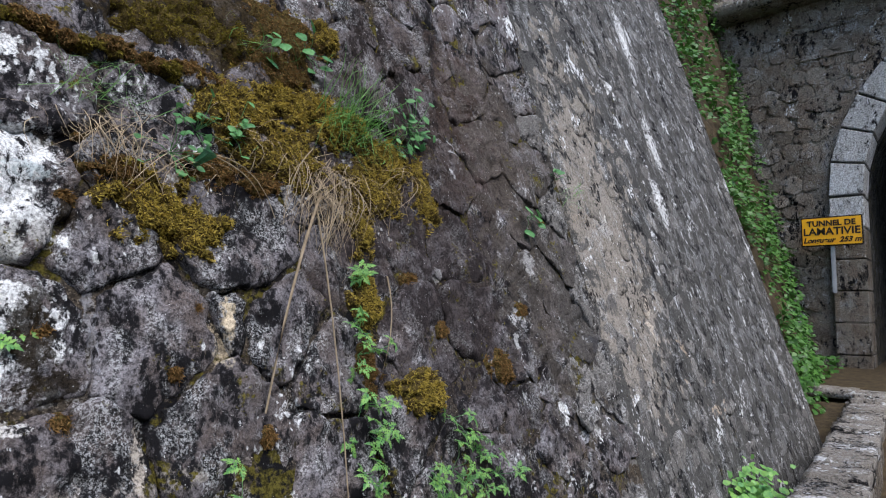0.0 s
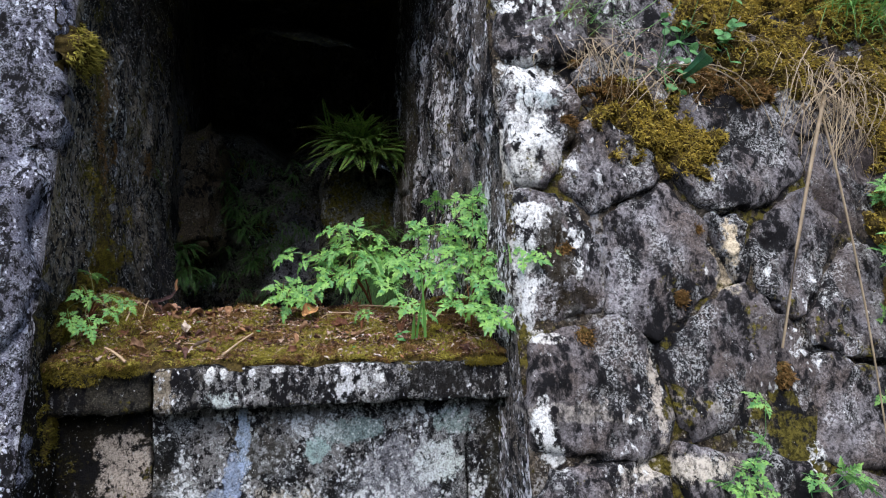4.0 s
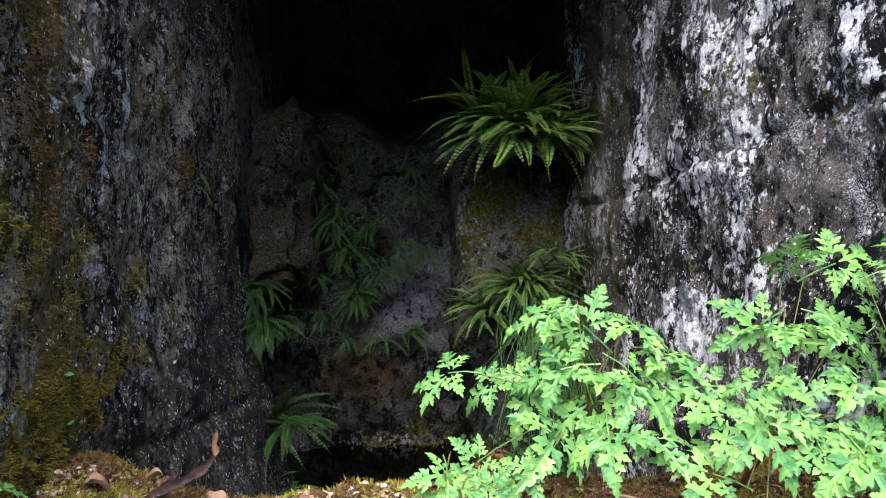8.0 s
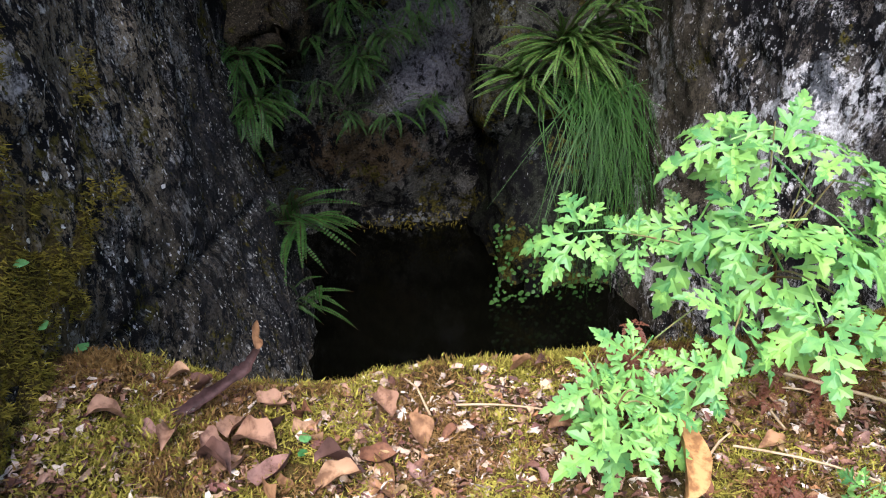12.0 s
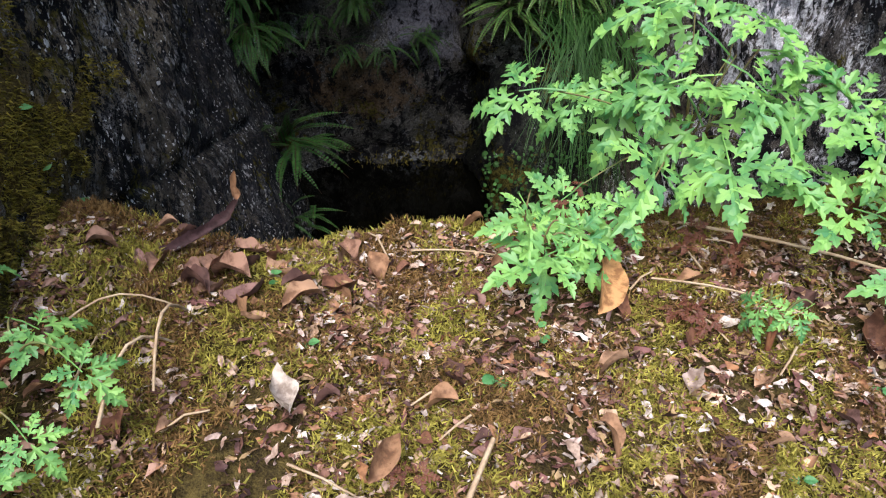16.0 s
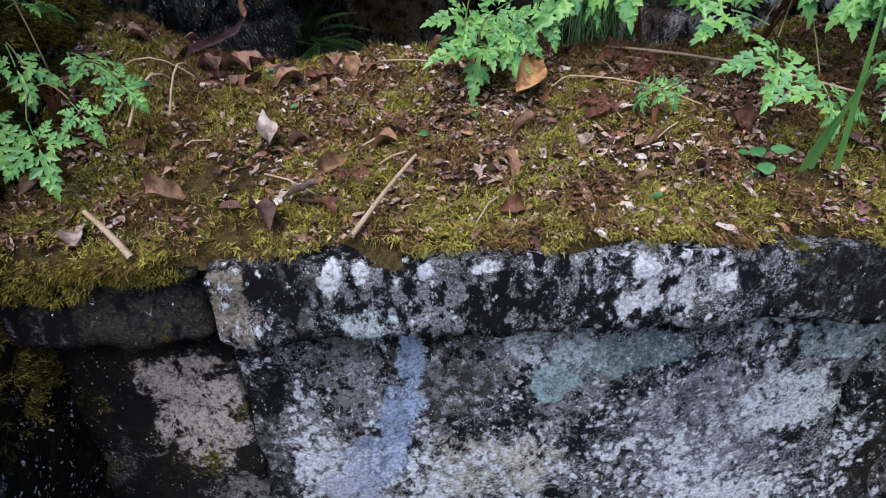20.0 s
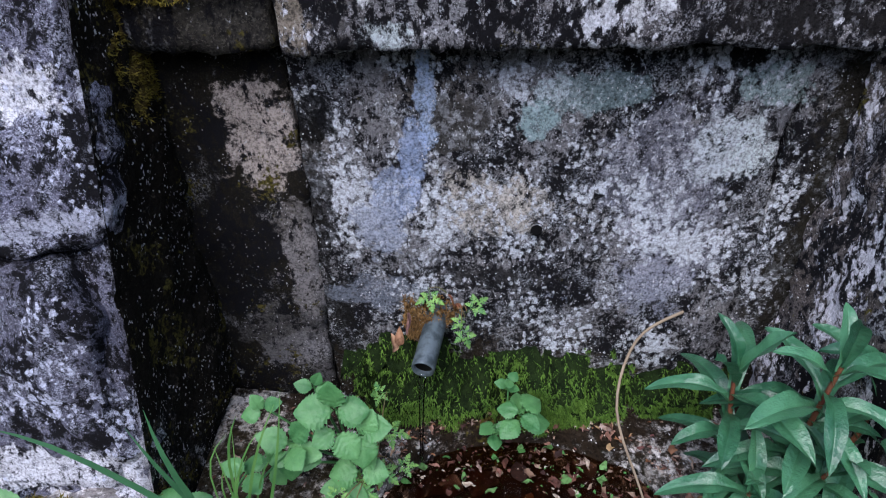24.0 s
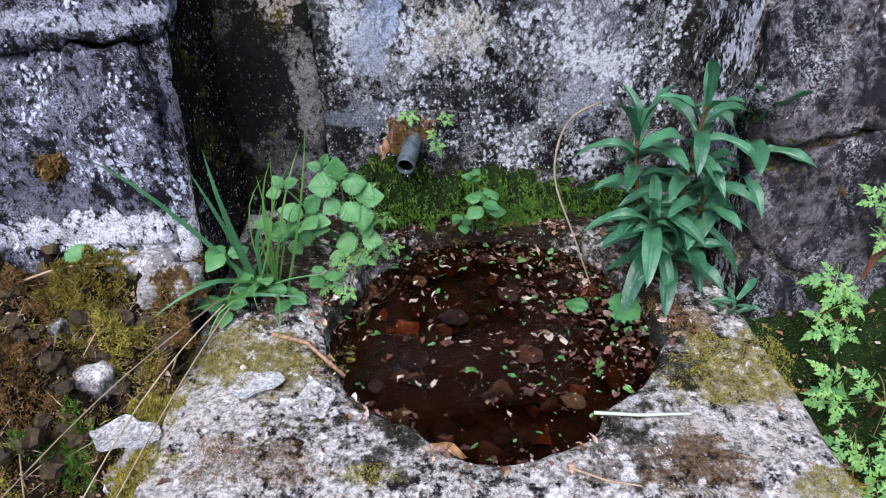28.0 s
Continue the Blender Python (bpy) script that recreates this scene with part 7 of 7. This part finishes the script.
tuft((-0.475, 1.22, 0.55), [(-0.655, 1.17, 0.835), (-0.537, 1.2, 0.80), (-0.508, 1.2, 0.83), (-0.43, 1.17, 0.71), (-0.39, 1.14, 0.60), (-0.60, 1.08, 0.62)], 0.0085, GRASS_BLUE, "broad blue-green grass blades beside the basin", sag=0.05, foot=0.010, loose=0.02)
tuft((-0.455, 1.22, 0.55), [(random.gauss(-0.41, 0.03), random.gauss(1.2, 0.02), random.uniform(0.7, 0.85)) for _ in range(9)] + [(-0.356, 1.2, 0.862), (-0.37, 1.21, 0.83)] + [(random.gauss(-0.5, 0.07), random.gauss(1.12, 0.05), random.uniform(0.58, 0.66)) for _ in range(8)], 0.0042, GRASS, "thin upright green grass blades beside the basin", sag=0.04, foot=0.012, loose=0.015)
for q in ([(-0.52, 1.14, 0.60), (-0.60, 0.98, 0.59), (-0.72, 0.80, 0.56)], [(-0.51, 1.13, 0.60), (-0.56, 0.98, 0.58), (-0.62, 0.80, 0.55)], [(-0.50, 1.12, 0.60), (-0.54, 0.96, 0.58), (-0.58, 0.80, 0.55)]):
    twig("dry_stalk", arc(q[0], q[2], 0.0, 8, (random.gauss(0, 0.012), 0, random.uniform(0.0, 0.03))), 0.0014, "long dry stalk lying over the rubble", STRAW)


PEAT = leaf_mat("brown_peat_fibre", (0.02, 0.012, 0.006), (0.17, 0.095, 0.045), 0.1, 0.85, 0.1, 55)


# mossy rubble at the left, mossy bank at the right
def rubble_z(x, y):
    t = smooth01((y - 0.72) / 0.45)
    return 0.30 + 0.31 * t + 0.11 * fbm((x, y, 0), 7, 8, 4) + 0.05 * fbm((x, y, 1), 18, 8, 3) - 0.05 * abs(fbm((x, y, 5), 13, 8, 3)) + 0.018 * fbm((x, y, 2), 40, 8, 3) + 0.006 * fbm((x, y, 3), 90, 8, 2) - 0.06 * smooth01((x + 0.66) / 0.08) * (1 - t)


rubble = sheet("mossy_rubble", lambda a, b: (lerp(-1.7, -0.555, a), lerp(0.55, 1.28, b), rubble_z(lerp(-1.7, -0.555, a), lerp(0.55, 1.28, b))), 260, 170, plain_mat("rubble_soil", (0.006, 0.004, 0.0025), (0.024, 0.016, 0.009), 70, 0.95, 0.1, 1.0, 0.012))
tagged(rubble, "heap of rubble under brown and green moss", "rubble", kind="structure")
base, way = [], []
for _ in range(30000):
    u, v = random.uniform(-1.1, -0.56), random.uniform(0.62, 1.25)
    if fbm((u, v, 2), 9, 3, 4) + 0.8 * fbm((u, v, 7), 34, 3, 3) + random.gauss(0, 0.05) < 0.03:
        continue
    z = rubble_z(u, v)
    for _ in range(random.randint(6, 11)):
        base.append((u + random.gauss(0, 0.0035), v + random.gauss(0, 0.0035), z + random.uniform(-0.004, 0.006)))
        way.append((random.gauss(0, 0.75), random.gauss(-0.25, 0.75), random.uniform(0.1, 1)))
base, way = np.array(base), unit(np.array(way)) * np.random.uniform(0.003, 0.0085, (len(base), 1))
pick = np.array([fbm((q[0], q[1], 3), 11, 1, 4) + random.gauss(0.04, 0.16) > 0 for q in base])
bright = np.array([fbm((q[0], q[1], 6), 8, 1, 3) + random.gauss(0, 0.12) - 0.9 * (q[1] - 0.95) > 0 for q in base])
bristles("moss_nap", base[pick & ~bright], way[pick & ~bright], np.random.uniform(0.0009, 0.002, (pick & ~bright).sum()), MOSS_OLIVE, rubble)
bristles("bright_moss_nap", base[pick & bright], 1.3 * way[pick & bright], np.random.uniform(0.0009, 0.002, (pick & bright).sum()), MOSS, rubble)
bristles("brown_moss_nap", base[~pick], 1.5 * way[~pick], np.random.uniform(0.0009, 0.002, (~pick).sum()), PEAT, rubble)
for u, v, r, h, mat in ((-0.86, 1.16, 0.08, 0.03, MOSS_BROWN), (-0.74, 1.17, 0.07, 0.03, MOSS_OLIVE), (-0.68, 1.10, 0.05, 0.025, MOSS), (-0.80, 1.02, 0.07, 0.03, MOSS_BROWN), (-0.90, 0.98, 0.06, 0.03, MOSS), (-0.72, 0.96, 0.05, 0.025, MOSS_GREEN), (-0.64, 0.88, 0.05, 0.02, MOSS), (-0.84, 0.88, 0.06, 0.03, MOSS_BROWN)):
    moss_cushion(lambda a, b, d: Vector((a, b, rubble_z(a, b) + d)), u, v, r, r * 0.8, h, int(900000 * r * r) + 300, mat, "moss cushion on the rubble heap", 0.006, 0.1, bed=False)
bits = [(random.uniform(-1.1, -0.56), random.uniform(0.7, 1.22)) for _ in range(2600)]
scatter("leaf_litter", [(x, y, rubble_z(x, y) + 0.004) for x, y in bits], [(random.gauss(0, 0.4), random.gauss(-0.3, 0.3), 1) for _ in bits], [0.003 + 0.012 * random.random() ** 3 for _ in bits], LITTER, rubble)
pile = Pile()
ball = bmesh.new()
bmesh.ops.create_icosphere(ball, subdivisions=2, radius=1.0)
ball_v, ball_f = [v.co.copy() for v in ball.verts], [tuple(v.index for v in f.verts) for f in ball.faces]
ball.free()
for k in range(420):
    x, y = random.uniform(-1.1, -0.57), random.uniform(0.66, 1.24)
    s = 0.005 + 0.017 * random.random() ** 2
    p = Vector((x, y, rubble_z(x, y) + 0.2 * s))
    pile.add(([p + Vector((q.x, q.y, q.z * 0.75)) * s * (1 + 0.55 * fbm(q, 1.6, k * 3.1, 3)) for q in ball_v], ball_f))
tagged(link_mesh("soil_clods", pile.v, pile.f, EARTH, rubble, smooth=False), kind="stuff")
base = [(random.uniform(-1.1, -0.56), random.uniform(0.66, 1.24)) for _ in range(5000)]
base = np.array([(x, y, rubble_z(x, y) + random.uniform(0, 0.012)) for x, y in base])
bristles("root_fibres", base, unit(np.random.normal((0, -0.3, 0.1), (0.8, 0.7, 0.45), (len(base), 3))) * np.random.uniform(0.012, 0.04, (len(base), 1)), np.random.uniform(0.0008, 0.0018, len(base)), STRAW, rubble)
for v in (0.80, 0.88, 0.97, 1.06, 1.14):
    moss_cushion(lambda a, b, d: Vector((a, b, max(rubble_z(a, b), basin_rim(a, b) - 0.02) + d)), -0.565 + random.uniform(-0.012, 0.012), v, 0.045, 0.05, 0.02, 2600, MOSS if v < 1.0 else MOSS_BROWN, "moss cushion between rubble and basin", 0.006, 0.1, bed=False)
for x, y, s, sd in ((-0.713, 1.05, 0.035, 1), (-0.605, 0.975, 0.065, 2), (-0.80, 1.12, 0.035, 3), (-0.70, 0.86, 0.05, 4), (-0.60, 1.17, 0.045, 6), (-0.66, 1.22, 0.05, 7)):
    z = rubble_z(x, y)
    ob = block("rubble_stone", x - s, x + s, y - s * 0.7, y + s * 0.7, z - s * 0.8, z + s * 0.4, PALE_STONE, None, "", s / 5, s * 0.35, 10, sd, s * 0.2)
    tagged(ob, "pale lichened stone half buried in moss", "stone", "stones in the rubble")
ob = new("green_leaf", OVALS[0])
ob.matrix_basis = frame_of((-0.77, 1.19, 0.655), (0.9, 0.3, 0.1), (0, -0.5, 0.9), 0.055)
tagged(ob, "single green leaf on the mossy ledge", "leaf")
for k in range(16):
    x, y, a, ln = random.uniform(-0.95, -0.58), random.uniform(0.8, 1.2), random.uniform(0, 6.3), random.uniform(0.02, 0.05)
    q = [(x + ln * t * math.cos(a), y + ln * t * math.sin(a), rubble_z(x + ln * t * math.cos(a), y + ln * t * math.sin(a)) + 0.008) for t in (-1, 0, 1)]
    twig("twig", q, 0.0014, "short dry rootlet in the mossy rubble")
twig("twig", arc((-0.84, 1.16, 0.63), (-0.66, 1.18, 0.65), 0.015), 0.0022, "pale bent twig on the mossy ledge")


def bank_z(x, y):
    return 0.27 + 0.25 * smooth01((y - 0.75) / 0.45) + 0.04 * fbm((x, y, 0), 6, 4, 4) + 0.015 * fbm((x, y, 1), 22, 4, 3)


side_bank = sheet("mossy_foot", lambda a, b: (lerp(0.33, 2.4, a), lerp(0.45, 1.3, b), bank_z(lerp(0.33, 2.4, a), lerp(0.45, 1.3, b))), 240, 110, GREEN_BED)
tagged(side_bank, "green mossy foot of the wall beside the basin", "bank", kind="structure")
base = [(random.uniform(0.335, 0.8), random.uniform(0.7, 1.25)) for _ in range(34000)]
base = np.array([(x, y, bank_z(x, y) - 0.002) for x, y in base])
bristles("moss_nap", base, unit(np.random.normal((0, -0.2, 0.7), (0.6, 0.5, 0.3), (len(base), 3))) * np.random.uniform(0.003, 0.009, (len(base), 1)), np.random.uniform(0.0009, 0.0022, len(base)), MOSS_GREEN, side_bank)
bits = [(random.uniform(0.34, 0.75), random.uniform(0.72, 1.22)) for _ in range(900)]
scatter("leaf_litter", [(x, y, bank_z(x, y) + 0.006) for x, y in bits], [(random.gauss(0, 0.4), random.gauss(-0.3, 0.3), 1) for _ in bits], [0.003 + 0.013 * random.random() ** 3 for _ in bits], LITTER, side_bank)
for root, sp in (((0.42, 0.90, 0.38), [(0.40, 0.92, 0.45), (0.44, 0.9, 0.43), (0.42, 0.86, 0.41), (0.47, 0.86, 0.42)]), ((0.60, 1.08, 0.5), [(0.6, 1.08, 0.6), (0.63, 1.05, 0.58), (0.58, 1.03, 0.55), (0.64, 1.1, 0.66)]), ((0.56, 0.88, 0.38), [(0.54, 0.9, 0.46), (0.58, 0.88, 0.45), (0.56, 0.84, 0.42), (0.52, 0.86, 0.42)]), ((0.45, 1.12, 0.50), [(0.44, 1.11, 0.60), (0.47, 1.10, 0.57), (0.43, 1.08, 0.54), (0.46, 1.07, 0.53)]), ((0.52, 1.15, 0.58), [(0.51, 1.18, 0.72), (0.55, 1.17, 0.70), (0.52, 1.14, 0.66), (0.56, 1.13, 0.64), (0.58, 1.15, 0.74)]), ((0.50, 1.0, 0.42), [(0.46, 1.0, 0.50), (0.50, 0.97, 0.48), (0.48, 0.93, 0.45), (0.53, 0.95, 0.5), (0.55, 1.02, 0.55), (0.42, 1.02, 0.48)]), ((0.60, 1.2, 0.8), [(0.585, 1.24, 0.84), (0.61, 1.22, 0.80), (0.58, 1.21, 0.77)])):
    cranesbill(root, sp, 0.057, dense=True, label="bright cranesbill at the wall's mossy foot", group="cranesbills at the wall's foot")

# ---- far end: sign, portal details, coping, ivy ----
SIGN_YELLOW = plain_mat("yellow_sign_paint", (0.84, 0.38, 0.005), (0.88, 0.44, 0.01), 3, 0.45, 0.4, 0)
SIGN_BLACK = plain_mat("black_letters", (0.02, 0.015, 0.012), (0.03, 0.02, 0.015), 10, 0.6, 0.2, 0)
STEEL = plain_mat("galvanised_steel", (0.28, 0.29, 0.31), (0.38, 0.39, 0.41), 8, 0.5, 0.5, 0.1)
sign = thing("road_sign", (11.62, 1.55, 2.8), "yellow tunnel name sign with black letters on a steel post", "sign")


def box(name, sx, sy, sz, material, parent, at=(0, 0, 0), bevel=0.01, label=""):
    bm = bmesh.new()
    bmesh.ops.create_cube(bm, size=1)
    bmesh.ops.scale(bm, vec=(sx, sy, sz), verts=bm.verts[:])
    bmesh.ops.bevel(bm, geom=bm.edges[:], offset=bevel, segments=2, affect="EDGES")
    bmesh.ops.translate(bm, vec=at, verts=bm.verts[:])
    return part(name, bm, material, parent, label, False)


board = box("board", 0.03, 0.84, 0.46, SIGN_YELLOW, sign)
box("rim", 0.036, 0.86, 0.48, SIGN_BLACK, sign, (0.008, 0, 0), 0.01, "dark edge strip")
box("post", 0.06, 0.06, 1.3, STEEL, sign, (0.06, 0.0, -0.35), 0.012, "grey steel post")


def lettering(text, size, y, z, slant=0.0):
    cu = bpy.data.curves.new("lettering", "FONT")
    cu.body, cu.size, cu.align_x, cu.shear, cu.extrude = text, size, "CENTER", slant, 0.002
    cu.offset = 0.004
    tmp = new("lettering", cu)
    dg = bpy.context.evaluated_depsgraph_get()
    me = bpy.data.meshes.new_from_object(tmp.evaluated_get(dg))
    bpy.data.objects.remove(tmp)
    me.materials.clear()
    me.materials.append(SIGN_BLACK)
    ob = new("lettering", me)
    ob.parent = board
    ob.matrix_basis = Matrix.Translation((-0.019, y, z)) @ Matrix(((0, 0, -1), (-1, 0, 0), (0, 1, 0))).to_4x4()
    ob["label"] = "black letters"


lettering("TUNNEL DE", 0.125, 0, 0.09)
lettering("LAMATIVIE", 0.165, 0, -0.055)
lettering("Longueur  253 m", 0.115, 0, -0.18, 0.3)

plaque = thing("wall_plaque", (PX - 0.02, 1.55, 6.1), "blank framed plaque set in the tunnel wall", "plaque")
for n, sy, sz, y, z in (("frame_strip", 0.9, 0.06, 0, 0.25), ("frame_strip", 0.9, 0.06, 0, -0.25), ("frame_strip", 0.06, 0.44, 0.42, 0), ("frame_strip", 0.06, 0.44, -0.42, 0)):
    box(n, 0.06, sy, sz * (0.5 if sy > sz else 1), PORTAL, plaque, (0, y, z), 0.006)
cornice = block("tunnel_cornice", PX - 0.5, PX + 0.6, -8, 5.6, 6.85, 7.15, PORTAL, None, "", 0.3, 0.05, 2, 3, 0.05)
tagged(cornice, "dark overhanging stone cornice above the tunnel", "cornice", kind="structure")
# rubble of the tunnel wall
TUN = [(0.35 + 0.3 * c + (r % 2) * 0.14 + random.uniform(-0.08, 0.08), 0.6 + 0.26 * r + random.uniform(-0.06, 0.06)) for r in range(25) for c in range(13)]
pile = Pile()
for (sy, sz), poly in stone_cells(TUN, (0.2, 0.4, 4.2, 6.85)):
    if all(math.hypot(y - PY, z - PZ) > PRO + 0.03 if z > PZ else y > PY + PRO + 0.02 for y, z in poly):
        line = rounded(poly, 14, 0.003)
        if line:
            pile.add(stone_mesh(line, lambda u, v, d: Vector((PX - 0.02 - d * 1.6, u, v)), random.uniform(0.04, 0.14), 0.006, 0.02, sy * 9, RINGS_FAR))
tagged(link_mesh("tunnel_wall_stones", pile.v, pile.f, PORTAL, bpy.data.objects["tunnel_wall"]), kind="stuff")

# coping of the low wall beside the ditch
low = thing("low_wall", (3.2, 0.56, 0.0), "low stone wall with coping slabs beside the ditch", "wall", kind="structure")
for k in range(15):
    x = 3.0 + 0.42 * k
    y = 0.565 + 0.056 * (x - 3.4)
    ob = block("coping_stone", x + 0.008, x + 0.412, y - 0.16, y + 0.17, 0.46, 0.55, COPING, None, "", 0.04, 0.008, 6, k * 1.3, 0.008)
    ob.matrix_basis = Matrix.Translation((-3.2, -0.56, 0.012 * math.sin(k * 2.1)))
    ob.parent = low
ob = block("wall_body", 3.0, 9.3, 0.45, 0.95, -0.2, 0.455, PORTAL, None, "", 0.2, 0.03, 4, 2, 0.02)
for q in ob.data.vertices:
    q.co.y += 0.056 * (q.co.x - 3.4) - 0.12 * (q.co.y > 0.7) - 0.04
ob.matrix_basis = Matrix.Translation((-3.2, -0.56, 0))
ob.parent = low
culvert = block("culvert_slab", 8.75, 9.15, 1.0, 1.75, 0.47, 0.58, COPING, None, "", 0.06, 0.006, 5, 2, 0.008)
tagged(culvert, "grey slab bridging the roadside ditch", "slab")
tagged(sheet("ditch", lambda a, b: (lerp(2.5, 11, a), lerp(0.8 + 0.05 * (lerp(2.5, 11, a) - 3.4) * 0.9, 1.6, b), lerp(-0.1, 0.3, a) + 0.05 * fbm((a * 8, b, 0), 3, 1, 3)), 40, 6, EARTH), "dark ditch at the wall's foot", "ditch", kind="structure")


def leaf_cloud(name, spots, ups, sizes, material, label, category):
    pile = Pile()
    shape = ovate(4, 0.8, 0.0, 0.15)
    for p, u, s in zip(spots, ups, sizes):
        a = random.uniform(0, 6.3)
        m = frame_of(p, Vector((math.cos(a), math.sin(a) * 0.6 - 0.3, random.uniform(-0.7, 0.3))), u, s)
        pile.add(([m @ Vector(q) for q in shape.v], shape.f))
    return tagged(link_mesh(name, pile.v, pile.f, material, smooth=False), label, category, kind="stuff")


spots, sizes = [], []
while len(spots) < 7500:
    a, b = random.random(), random.random() ** 1.2
    p = bank_at(a, b)
    if fbm(p, 0.9, 3, 3) + 0.35 * (0.5 - abs(a - 0.5)) > 0.02:
        spots.append(p + Vector((random.uniform(-0.1, 0.05), -random.uniform(0.0, 0.2), random.gauss(0, 0.05))))
        sizes.append(random.uniform(0.04, 0.10))
leaf_cloud("ivy", spots, [(random.gauss(-0.3, 0.3), -0.6 + random.gauss(0, 0.3), 0.7) for _ in spots], sizes, IVY, "ivy and fern leaves covering the bank", "ivy")
spots = [Vector((4.25 + random.gauss(0, 0.2), 1.06 + random.gauss(0, 0.07), 0.36 + random.gauss(0, 0.07))) for _ in range(420)]
leaf_cloud("ditch_herb", spots, [(random.gauss(-0.3, 0.3), -0.5, 0.8) for _ in spots], [random.uniform(0.03, 0.07) for _ in spots], HERB, "bright green herb at the wall's foot", "plant")
spots = [Vector((random.uniform(8.8, 11.8), 0, 0)) for _ in range(500)]
spots = [Vector((p.x, 1.5 + random.random() * 0.9, 0.6 + random.random() ** 3 * 0.25)) for p in spots]
leaf_cloud("verge_herb", spots, [(-0.3, random.gauss(0, 0.3), 0.8) for _ in spots], [random.uniform(0.05, 0.12) for _ in spots], IVY, "low green herbs on the verge", "plant")

# ---- stones of the walls ----
def pick_east(i, x, z):
    return FAR_STONE if x - 0.5 * random.random() > 2.6 else ROCK


lay(wall_east, stone_cells(EAST, (OPEN_R, -0.3, 3.0, 6.5), 1.0), pick_east)
WEST = [(-0.72, 0.48), (-0.75, 0.82), (-0.72, 1.07), (-0.8, 1.38), (-0.75, 1.80), (-0.8, 2.2)]
for row in range(0, 26):
    for col in range(5):
        x, z = -0.78 - col * 0.33 + random.uniform(-0.05, 0.05), 0.05 + row * 0.26 + random.uniform(-0.05, 0.05)
        if x > -1.98 and all((x - a) ** 2 + (z - b) ** 2 > 0.06 for a, b in WEST):
            WEST.append((x, z))
lay(wall_west, stone_cells(WEST, (-2.0, -0.3, OPEN_L, 6.5), 1.6), lambda i, x, z: ROCK_PURPLE, gap=0.002)
TOPS = [(OPEN_L + 0.11 + 0.2 * c + random.uniform(-0.04, 0.04), 2.7 + 0.19 * r + random.uniform(-0.03, 0.03)) for r in range(20) for c in range(5)]
lay(wall_top, stone_cells(TOPS, (OPEN_L, OPEN_T, OPEN_R, 6.5)), lambda i, x, z: ROCK, zmax=3.0)
FAR = [(3.06 + 0.22 * c + (r % 2) * 0.1 + random.uniform(-0.07, 0.07), -0.1 + 0.2 * r + random.uniform(-0.06, 0.06)) for r in range(33) for c in range(18)]
lay(wall_far, stone_cells(FAR, (3.0, -0.3, 7.0, 6.5)), lambda i, x, z: FAR_STONE, gap=0.013, rise=1.2, rough=0.010, limit=0, name="wall_stones")
